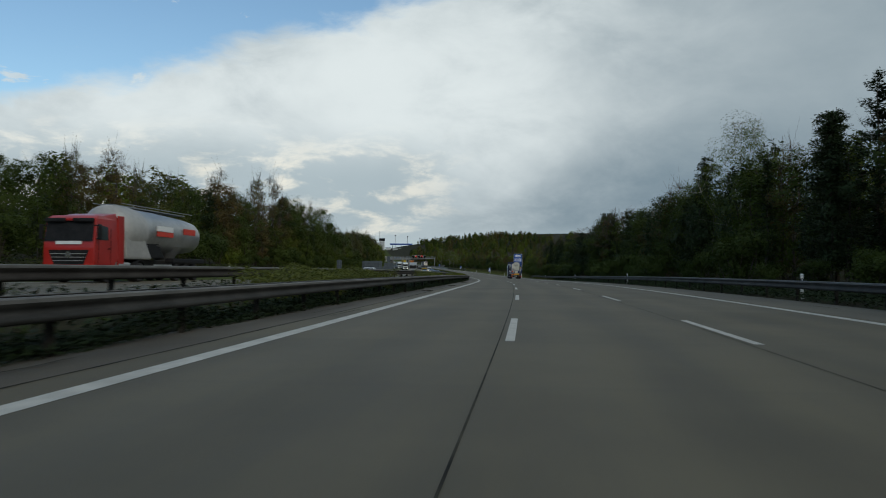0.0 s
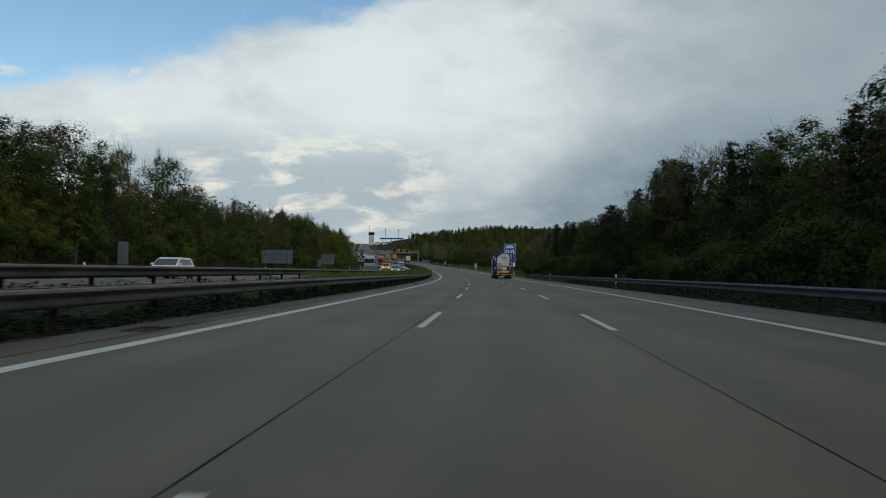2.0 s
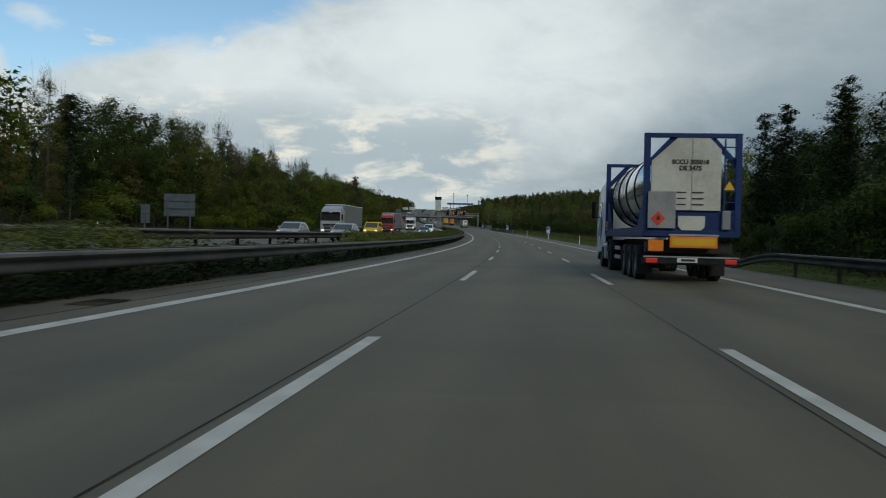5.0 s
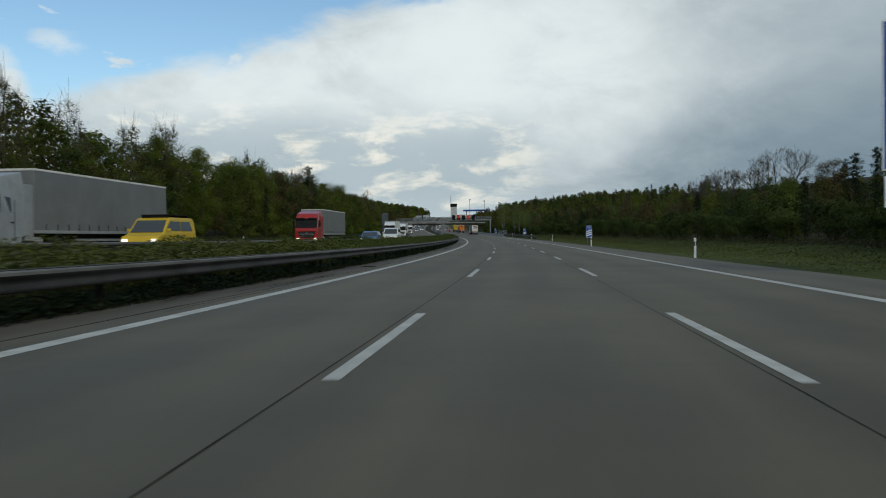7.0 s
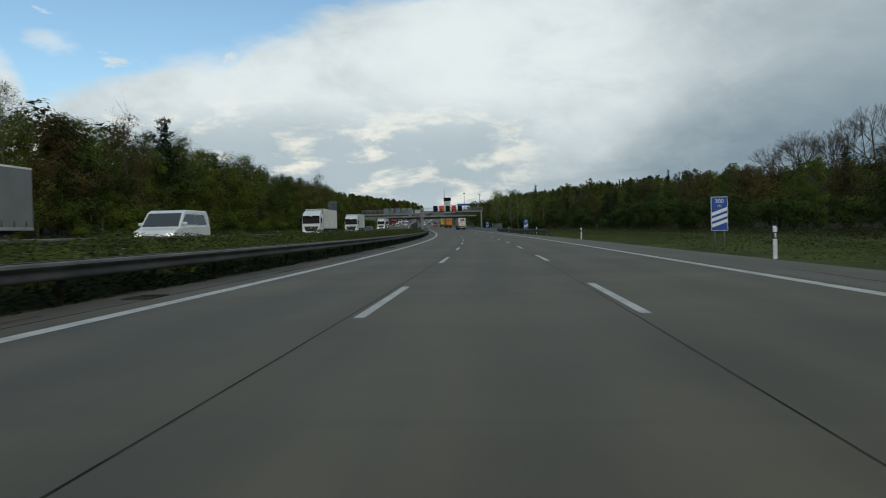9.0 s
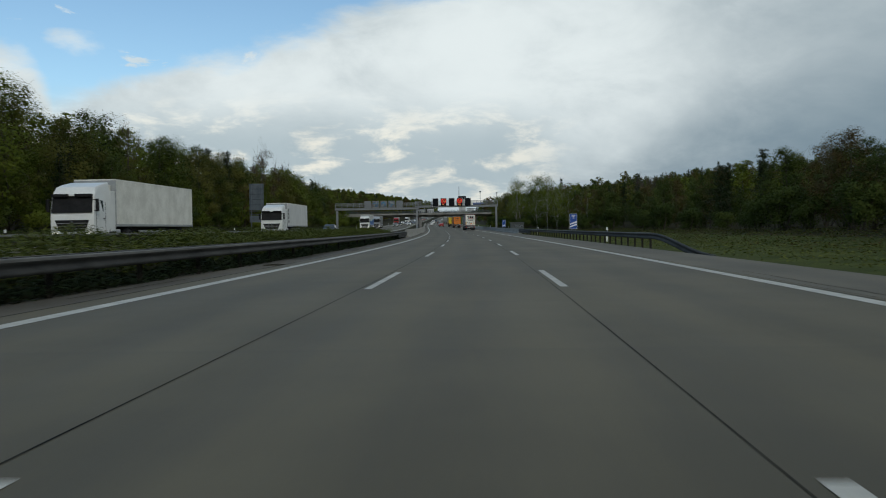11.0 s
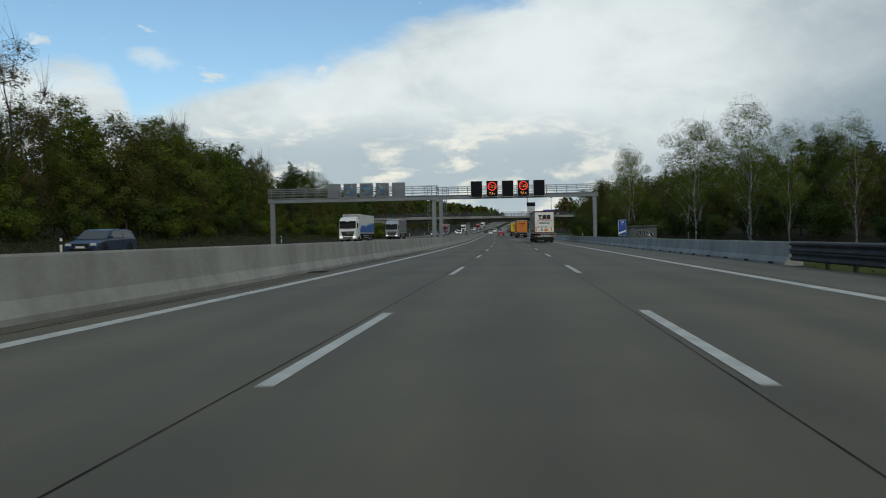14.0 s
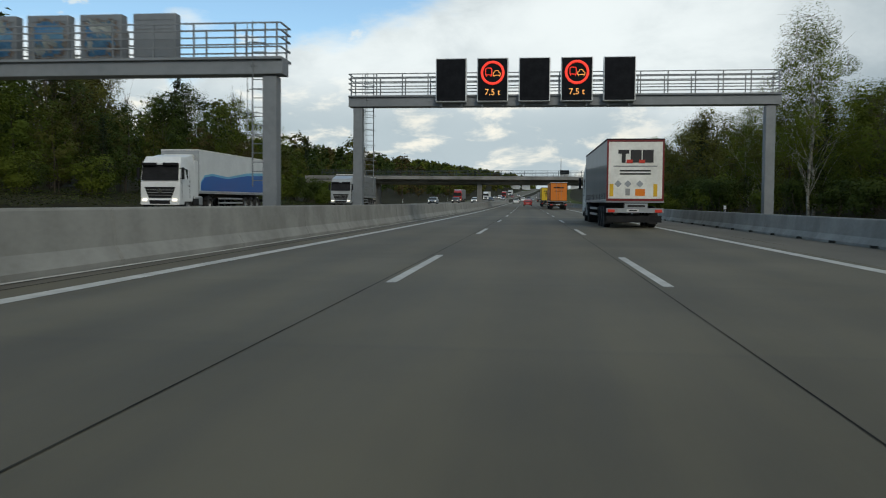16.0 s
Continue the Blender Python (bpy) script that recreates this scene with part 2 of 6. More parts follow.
LEAF_DARK = leafage("dark_leaves", (0.032, 0.053, 0.009), (0.076, 0.101, 0.016), 0.3)
LEAF_BROWN = leafage("young_brown_leaves", (0.072, 0.074, 0.014), (0.130, 0.130, 0.026), 0.33)
LEAF_RUST = leafage("copper_young_leaves", (0.072, 0.055, 0.018), (0.125, 0.090, 0.030), 0.3)
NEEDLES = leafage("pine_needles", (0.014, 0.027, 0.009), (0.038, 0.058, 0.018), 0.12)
HEDGE_LEAF = leafage("hedge_leaves", (0.075, 0.092, 0.014), (0.18, 0.19, 0.036), 0.3)
GRASS_BLADE = leafage("grass_blades", (0.055, 0.080, 0.014), (0.14, 0.15, 0.04), 0.3)

# ---- the line of the road: heading and height along its length ----
KNOT_S = [-50, 60, 170, 280, 390, 500, 610, 720, 830, 1000, 1200, 1500, 2600]
KNOT_TURN = [4.37e-4, 4.875e-4, 5.039e-4, 4.709e-4, 5.109e-4, 2.571e-4, 0.897e-4, -0.946e-4, -1.364e-4, -1.364e-4, -0.5e-4, 0, 0]
KNOT_RISE = [-8.451e-5, -1.0306e-4, 1.1227e-4, 7.476e-5, 3.434e-5, 4.271e-5, 3.286e-5, 2.532e-5, 2.9e-5, 7.5e-5, 6e-5, -12e-5, -6e-5]
LINE_S = np.arange(-600, 2601, 2.0)


def along(values):
    """Adds up a quantity along the line, zero at the line's station 0."""
    total = np.cumsum(values) * 2
    return total - np.interp(0, LINE_S, total)


rise = np.where(LINE_S < -50, 0.0, np.interp(LINE_S, KNOT_S, KNOT_RISE))
LINE_TURN = along(np.interp(LINE_S, KNOT_S, KNOT_TURN))
LINE_X, LINE_Y = along(-np.sin(LINE_TURN)), along(np.cos(LINE_TURN))
LINE_Z = along(along(rise))


def line(s, u=0.0, z=0.0):
    """World places at station s (metres along), offset u (metres to the right) and height z over the road; arrays."""
    s, u = np.asarray(s, float), np.asarray(u, float)
    h = np.interp(s, LINE_S, LINE_TURN)
    return np.stack(np.broadcast_arrays(np.interp(s, LINE_S, LINE_X) + u * np.cos(h), np.interp(s, LINE_S, LINE_Y) + u * np.sin(h), np.interp(s, LINE_S, LINE_Z) + z), -1)


def spot(s, u, z=0.0, turn=0.0):
    """The pose of a thing on the line: its y looks along the road, its x to the right."""
    h = float(np.interp(s, LINE_S, LINE_TURN))
    return Matrix.Translation(Vector(line(s, u, z).tolist())) @ pose(0, 0, 0, 0, 0, math.degrees(h) + turn)


LEFT_U = -10.3     # where the other carriageway begins
OPP_Z = 0.42      # and how much higher it lies


def ground_z(s, u):
    """Height of the ground over the road at a station and an offset."""
    z = np.interp(u, [-1500, -300, -90, -45, -31, -25.4, -24.9, -10.6, -9.9, -6.05, -5.8, 10.6, 11.6, 16, 30, 60, 260, 1500],
                  [70, 42, 9, 2.2, 1.2, 0.55, OPP_Z - 0.10, OPP_Z - 0.10, 0.46, 0.02, -0.10, -0.10, -0.03, 0.0, 0.7, 3.2, 26, 60])
    lump = np.sin(s * 0.031 + u * 0.11) * np.cos(s * 0.017 - u * 0.07)
    bank = np.clip((u - 24) / 45, 0, 1) * np.clip((s - 520) / 130, 0, 1) * 4.5
    return z + bank + lump * np.clip((np.abs(u - 2) - 14) / 30, 0, 1) * 0.5


# ---- meshes out of arrays ----
def mesh_of(name, verts, faces, mats, mat_index=None, smooth=False, uv=None, normals=None):
    verts, faces = np.asarray(verts, np.float32), np.asarray(faces, np.int32)
    me = bpy.data.meshes.new(name)
    k = faces.shape[1]
    me.vertices.add(len(verts))
    me.vertices.foreach_set("co", verts.ravel())
    me.loops.add(faces.size)
    me.loops.foreach_set("vertex_index", faces.ravel())
    me.polygons.add(len(faces))
    me.polygons.foreach_set("loop_start", np.arange(0, faces.size, k, dtype=np.int32))
    me.polygons.foreach_set("use_smooth", np.full(len(faces), smooth))
    for m in mats if isinstance(mats, (list, tuple)) else [mats]:
        me.materials.append(m)
    if mat_index is not None:
        me.polygons.foreach_set("material_index", np.asarray(mat_index, np.int32))
    if uv is not None:
        me.uv_layers.new(name="UVMap").data.foreach_set("uv", np.asarray(uv, np.float32)[faces.ravel()].ravel())
    me.update(calc_edges=True)
    me.validate()
    if normals is not None:
        me.polygons.foreach_set("use_smooth", np.full(len(faces), True))
        me.normals_split_custom_set_from_vertices(np.asarray(normals, np.float32))
    return me


def sweep(name, profile, s0, s1, step, mat, smooth=False, closed=False, dz=0.0, caps=False):
    """A profile of (u, z) drawn along the road. Returns the mesh."""
    n = max(2, int(round((s1 - s0) / step)) + 1)
    ss = np.linspace(s0, s1, n)
    prof = np.array(profile + [profile[0]] if closed else profile, float)
    k = len(prof)
    S, U = np.meshgrid(ss, prof[:, 0], indexing="ij")
    verts = line(S, U, np.tile(prof[:, 1] + dz, (n, 1))).reshape(-1, 3)
    dist = np.concatenate([[0], np.cumsum(np.hypot(*np.diff(prof, axis=0).T))])
    uv = np.stack([U if not closed else np.tile(dist, (n, 1)), S], -1).reshape(-1, 2)
    i, j = np.meshgrid(np.arange(n - 1), np.arange(k - 1), indexing="ij")
    a = (i * k + j).ravel()
    faces = np.stack([a, a + 1, a + k + 1, a + k], 1)
    return mesh_of(name, verts, faces, mat, smooth=smooth, uv=uv)


def part(name, me, parent, label=""):
    """Links a mesh as one part under a thing or a part."""
    ob = new(name, me)
    ob.parent = parent
    if label:
        tagged(ob, label)
    return ob


def thing(name, label, category, group="", kind="", me=None):
    return tagged(new(name, me), label, category, group, kind)


# ---- ground, paving and markings ----
def build_ground():
    ss = np.concatenate([np.arange(-600, -80, 40), np.arange(-80, 1000, 8), np.arange(1000, 2601, 40)])
    uu = np.array([-1500, -900, -500, -300, -180, -90, -70, -55, -45, -38, -31, -27, -25.4, -24.9, -10.6, -9.9, -7, -6.05, -5.8, 10.6, 11.6, 13, 16, 22, 30, 42, 60, 90, 160, 260, 500, 900, 1500], float)
    S, U = np.meshgrid(ss, uu, indexing="ij")
    verts = line(S, U, ground_z(S, U)).reshape(-1, 3)
    n, k = S.shape
    i, j = np.meshgrid(np.arange(n - 1), np.arange(k - 1), indexing="ij")
    a = (i * k + j).ravel()
    faces = np.stack([a, a + 1, a + k + 1, a + k], 1)
    mid = uu[:-1][j.ravel()]
    # Median soil takes the dark forest colour too, as shade below the rails.
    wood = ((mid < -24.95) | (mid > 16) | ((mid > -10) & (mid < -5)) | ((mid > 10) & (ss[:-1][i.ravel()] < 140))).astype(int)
    me = mesh_of("ground", verts, faces, [GRASS_SOIL, FOREST_AND_SHADE_SOIL], wood, smooth=True)
    thing("ground", "grassy verges, dark forest floor and shade-dark median soil beside the motorway", "ground", kind="structure", me=me)


build_ground()
EDGE_L, LANE_1, EDGE_R = -3.77, 3.74, 7.72
road = thing("road", "worn grey concrete motorway carriageway with three lanes", "road", kind="structure",
             me=sweep("road", [(-4.5, -0.35), (-4.5, 0.0), (-2, 0), (0, 0), (2, 0), (4, 0), (6, 0), (8.1, 0), (8.1, -0.35)], -300, 2000, 4, CONCRETE_ROAD))
part("shoulder", sweep("shoulder", [(8.11, 0.0), (9.5, 0.0), (10.65, -0.01), (10.65, -0.3)], -300, 2000, 5, SHOULDER), road, "dirty paved hard shoulder")
part("median_strip", sweep("median_strip", [(-5.95, -0.3), (-5.95, -0.02), (-4.51, -0.006)], -300, 2000, 5, MEDIAN_PAVING), road, "cracked paved strip along the median")
opp = thing("opposite_road", "grey concrete motorway carriageway for oncoming traffic", "road", kind="structure",
            me=sweep("opposite_road", [(-24.8, OPP_Z - 0.3), (-24.8, OPP_Z), (-19, OPP_Z), (-15, OPP_Z), (-11, OPP_Z), (LEFT_U, OPP_Z), (LEFT_U, OPP_Z - 0.3)], -300, 2000, 5, CONCRETE_ROAD))


def strip(name, u, width, s0, s1, parent, mat=None, z=0.004, step=6.0):
    return part(name, sweep(name, [(u - width / 2, z), (u + width / 2, z)], s0, s1, step, mat or MARKING), parent)


strip("edge_line", EDGE_L, 0.28, -300, 2000, road)
strip("edge_line", EDGE_R, 0.28, -300, 2000, road)
for u in (-11.2, -22.4):
    strip("edge_line", u, 0.28, -300, 2000, opp, z=OPP_Z + 0.004)
for u, wide in ((-0.17, 0.020), (LANE_1 - 0.17, 0.014), (EDGE_R + 0.22, 0.014)):
    strip("joint_seal", u, wide, -100, 900, road, SEAL, 0.003, 3.0)
strip("joint_seal", -4.5, 0.05, -100, 900, road, SEAL, 0.003, 3.0)


def dashes(parent, u, z, first, last, width=0.15):
    """Lane dashes of 6 m with gaps of 12 m, each a piece of its own."""
    for n in range(first, last):
        s = n * 18.0
        me = sweep("lane_dash", [(u - width / 2, z), (u + width / 2, z)], s, s + 6, 3, MARKING)
        part("lane_dash", me, parent)


strip("barrier_foot", -4.98, 0.13, 528, 700, road, z=0.001)
dashes(road, 0.0, 0.005, -1, 60)
dashes(road, LANE_1, 0.005, -1, 60)
dashes(opp, -14.95, OPP_Z + 0.005, -1, 60)
dashes(opp, -18.7, OPP_Z + 0.005, -1, 60)

# ---- solid shapes ----
def box_bm(bm, size, centre=(0, 0, 0), bevel=0.0, turn=None):
    m = Matrix.Translation(centre)
    if turn is not None:
        m = m @ turn
    ret = bmesh.ops.create_cube(bm, size=1.0, matrix=m @ Matrix.Diagonal((*size, 1)))
    if bevel:
        edges = list({e for v in ret["verts"] for e in v.link_edges})
        bmesh.ops.bevel(bm, geom=edges, offset=bevel, segments=2, affect="EDGES", profile=0.6)
    return ret


def tube_bm(bm, a, b, r0, r1=None, n=8, caps=True):
    a, b = Vector(a), Vector(b)
    d = b - a
    m = Matrix.Translation((a + b) / 2) @ d.to_track_quat("Z", "Y").to_matrix().to_4x4()
    bmesh.ops.create_cone(bm, cap_ends=caps, segments=n, radius1=r0, radius2=r0 if r1 is None else r1, depth=d.length, matrix=m)


def done(name, bm, mat, smooth=False):
    me = bpy.data.meshes.new(name)
    bm.to_mesh(me)
    bm.free()
    for m in mat if isinstance(mat, (list, tuple)) else [mat]:
        me.materials.append(m)
    if smooth:
        for p in me.polygons:
            p.use_smooth = True
    return me


def boxes(name, items, mat, bevel=0.0):
    """One mesh out of boxes (size, centre)."""
    bm = bmesh.new()
    for size, centre in items:
        box_bm(bm, size, centre, bevel)
    return done(name, bm, mat)


def box_part(name, parent, mat, size, centre, bevel=0.0, label=""):
    return part(name, boxes(name, [(size, centre)], mat, bevel), parent, label)


# ---- crash barriers ----
BEAM = [(0.0, 0.755), (0.035, 0.752), (0.075, 0.725), (0.082, 0.675), (0.02, 0.635), (0.012, 0.600), (0.02, 0.565), (0.082, 0.525), (0.075, 0.470), (0.035, 0.445), (0.0, 0.442)]


def beam_profile(u, side):
    out = [(u + side * d, z) for d, z in BEAM]
    return out + [(u + side * (d - 0.012), z) for d, z in reversed(BEAM)]


POST = boxes("post", [((0.09, 0.012, 1.1), (0, -0.05, 0.15)), ((0.09, 0.012, 1.1), (0, 0.05, 0.15)), ((0.010, 0.10, 1.1), (-0.04, 0, 0.15))], POST_STEEL)
SPACER = boxes("spacer", [((0.22, 0.10, 0.22), (0, 0, 0.60))], POST_STEEL, 0.02)


def guard_rail(u, side, s0, s1, base=0.0, both=False, step=4.0, mat=None):
    """A steel crash barrier: pressed beam, posts and spacers."""
    rail = thing("guard_rail", "weathered grey steel crash barrier with pressed beam on posts", "guard rail", "crash barriers", kind="structure")
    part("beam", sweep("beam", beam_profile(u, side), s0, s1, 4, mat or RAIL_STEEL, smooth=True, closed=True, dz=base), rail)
    back = u - side * (0.42 if both else 0.16)
    if both:
        part("beam", sweep("beam", beam_profile(back, -side), s0, s1, 4, mat or RAIL_STEEL, smooth=True, closed=True, dz=base), rail)
    # Pale strip over the upper wave: sky light put into the colour.
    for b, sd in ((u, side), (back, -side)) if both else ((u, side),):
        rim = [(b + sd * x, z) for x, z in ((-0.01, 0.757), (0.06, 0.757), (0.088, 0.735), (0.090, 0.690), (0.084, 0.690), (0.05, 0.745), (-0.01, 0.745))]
        part("top_rim", sweep("top_rim", rim, s0, s1, 4, SKYLIT_RIM, closed=True, dz=base + 0.004), rail, "upper edge in paler zinc, imitating sky light on it")
    mid = (u + back) / 2 if both else back
    for s in np.arange(s0 + 1, s1 - 0.5, step):
        p = part("post", POST, rail)
        p.matrix_basis = spot(s, mid, base)
        q = part("spacer", SPACER, p)
        q.matrix_basis = Matrix.Diagonal((1.5 if both else 0.8, 1, 1, 1)) @ Matrix.Translation((0 if both else side * 0.05, 0, 0))
    return rail


guard_rail(-5.5, 1, -60, 464, 0.0, both=True)
guard_rail(-9.3, -1, -60, 470, OPP_Z - 0.02, both=True, mat=PALE_RAIL)
guard_rail(10.9, -1, -60, 190, 0.0)
guard_rail(10.9, -1, 404, 489.4, 0.0, step=2.0)


low = thing("guard_rail", "short lower steel beams stepping down to the concrete wall", "guard rail", "crash barriers", kind="structure")
for du, dz in ((0.02, -0.30), (0.04, -0.02)):
    part("beam", sweep("beam", beam_profile(-5.40 + du, 1), 449, 464.2, 3, RAIL_STEEL, smooth=True, closed=True, dz=dz), low)
    part("beam", sweep("beam", beam_profile(10.82 - du, -1), 472, 489.3, 3, RAIL_STEEL, smooth=True, closed=True, dz=dz), low)


def rail_end(u, side, s0, length, up):
    """The ramp with which a beam runs into the ground."""
    n = 12
    prof = beam_profile(u, side)
    prof = np.array(prof + [prof[0]])
    ss = np.linspace(s0, s0 + length, n)
    t = np.linspace(0, 1, n)
    drop = (1 - np.cos(t * math.pi)) / 2 * 0.75
    drop = drop if up else drop[::-1]
    S, U = np.meshgrid(ss, prof[:, 0], indexing="ij")
    verts = line(S, U, prof[None, :, 1] - drop[:, None]).reshape(-1, 3)
    k = len(prof)
    i, j = np.meshgrid(np.arange(n - 1), np.arange(k - 1), indexing="ij")
    a = (i * k + j).ravel()
    me = mesh_of("ramp", verts, np.stack([a, a + 1, a + k + 1, a + k], 1), RAIL_STEEL, smooth=True)
    thing("rail_ramp", "steel barrier end sloping down into the grass", "guard rail", kind="structure", me=me)


rail_end(10.9, -1, 190, 11, True)
rail_end(10.9, -1, 393, 11, False)

WALL = [(-0.30, -0.05), (-0.30, 0.08), (-0.17, 0.30), (-0.10, 0.86), (-0.08, 0.90), (0.08, 0.90), (0.10, 0.86), (0.17, 0.30), (0.30, 0.08), (0.30, -0.05)]


def concrete_barrier(u, s0, s1, high=1.0, label="pale grey precast concrete barrier wall"):
    wall = thing("concrete_barrier", label, "barrier wall", "concrete barriers", kind="structure")
    for s in np.arange(s0, s1, 6.0):
        me = sweep("segment", [(u + a, b * high) for a, b in WALL], s, s + 5.97, 3, BARRIER)
        bm = bmesh.new()
        bm.from_mesh(me)
        bm.verts.ensure_lookup_table()
        k = len(WALL)
        bm.faces.new([bm.verts[i] for i in range(k)])
        bm.faces.new([bm.verts[len(bm.verts) - 1 - i] for i in range(k)])
        bm.to_mesh(me)
        bm.free()
        part("segment", me, wall)
    return wall


concrete_barrier(-5.42, 464.4, 820, 1.10)
concrete_barrier(10.95, 489.6, 800, 0.82, "grey concrete barrier wall along the hard shoulder")
SKID = boxes("drain_gap", [((0.05, 0.5, 0.07), (0, 0, 0.03))], SEAL)
for i, s in enumerate(np.arange(491, 640, 3.0)):
    part("drain_gap", SKID, road).matrix_basis = spot(s, 10.655, 0)

# ---- drain gratings in the median strip ----
def drain_grate():
    bm = bmesh.new()
    box_bm(bm, (0.5, 0.06, 0.02), (0, -0.47, 0.004))
    box_bm(bm, (0.5, 0.06, 0.02), (0, 0.47, 0.004))
    box_bm(bm, (0.05, 0.9, 0.02), (-0.23, 0, 0.004))
    box_bm(bm, (0.05, 0.9, 0.02), (0.23, 0, 0.004))
    for i in range(9):
        box_bm(bm, (0.42, 0.04, 0.014), (0, -0.4 + i * 0.1, 0.002))
    return done("drain_grate", bm, SEAL)


GRATE = drain_grate()
for s in (31.5, 50.5, 70.5, 130.0, 171.0, 218.0, 262.0, 310.5, 352.0, 390.0, 429.5, 489.5, 510.5):
    g = thing("drain_grate", "black cast-iron drain grating set in the paved strip", "drain", "drain gratings", me=GRATE)
    g.matrix_basis = spot(s, -4.82, 0.0)

# ---- gantries, bridge and signs ----
DARK_PANEL = surface("matrix_panel", (0.006, 0.007, 0.009), (0.014, 0.015, 0.018), 0.6, scale=3, fine=60, bump=0.05, spec=0.08)
PANEL_RIM = surface("pale_rim", (0.62, 0.64, 0.65), (0.78, 0.79, 0.79), 0.5)
SIGN_BACK = surface("sign_back_zinc", (0.075, 0.092, 0.108), (0.115, 0.135, 0.152), 0.6, 0.0, scale=1.2, spec=0.2)
SIGN_GREY = surface("sign_back_grey", (0.030, 0.041, 0.050), (0.058, 0.072, 0.084), 0.6, 0.0, scale=1.2, spec=0.2)
SIGN_BLUE = surface("sign_blue", (0.010, 0.060, 0.30), (0.016, 0.085, 0.38), 0.45, scale=3, bump=0)
SIGN_WHITE = surface("sign_white", (0.72, 0.74, 0.75), (0.82, 0.83, 0.83), 0.45, scale=3, bump=0)
RED_LED = glowing("red_lamps", (1.0, 0.05, 0.03), 0.75)
AMBER_LED = glowing("amber_lamps", (1.0, 0.42, 0.10), 0.8)
WORN_BLUE = surface("flaking_blue_film", (0.05, 0.20, 0.42), (0.16, 0.33, 0.47), 0.6, scale=1.6, fine=6, bump=0.2)
BARE_FILM = surface("bleached_film", (0.30, 0.34, 0.34), (0.50, 0.52, 0.48), 0.7, scale=3, fine=10, bump=0.1)
RUST_EDGE = surface("rusty_film_edge", (0.14, 0.085, 0.06), (0.40, 0.37, 0.33), 0.8, scale=4, fine=12, bump=0.2)


def words(name, text, size, mat, parent, m, label="", extrude=0.004, align="CENTER", bold=0.0):
    """Lettering in the built-in font, as a mesh part. Its face looks along -y of m."""
    cu = bpy.data.curves.new(name, "FONT")
    cu.body, cu.size, cu.extrude, cu.align_x, cu.align_y = text, size, extrude, align, "CENTER"
    cu.offset = bold
    cu.resolution_u = 3
    tmp = bpy.data.objects.new(name, cu)
    scene.collection.objects.link(tmp)
    dg = bpy.context.evaluated_depsgraph_get()
    me = bpy.data.meshes.new_from_object(tmp.evaluated_get(dg))
    bpy.data.objects.remove(tmp)
    bpy.data.curves.remove(cu)
    me.materials.clear()
    me.materials.append(mat)
    ob = part(name, me, parent, label)
    ob.matrix_basis = m @ pose(0, 0, 0, 90, 0, 0)
    return ob


def ring_mesh(name, r, tube, mat, n=36, k=6):
    a = np.linspace(0, 2 * math.pi, n, endpoint=False)
    b = np.linspace(0, 2 * math.pi, k, endpoint=False)
    A, B = np.meshgrid(a, b, indexing="ij")
    v = np.stack([(r + tube * np.cos(B)) * np.cos(A), tube * 0.4 * np.sin(B), (r + tube * np.cos(B)) * np.sin(A)], -1).reshape(-1, 3)
    i, j = np.meshgrid(np.arange(n), np.arange(k), indexing="ij")
    f = np.stack([i * k + j, i * k + (j + 1) % k, ((i + 1) % n) * k + (j + 1) % k, ((i + 1) % n) * k + j], -1).reshape(-1, 4)
    return mesh_of(name, v, f, mat, smooth=True)


def outline(name, pts, r, mat):
    """A line of lamps through points in the x-z plane."""
    bm = bmesh.new()
    for a, b in zip(pts[:-1], pts[1:]):
        tube_bm(bm, (a[0], 0, a[1]), (b[0], 0, b[1]), r, n=5)
    return done(name, bm, mat)


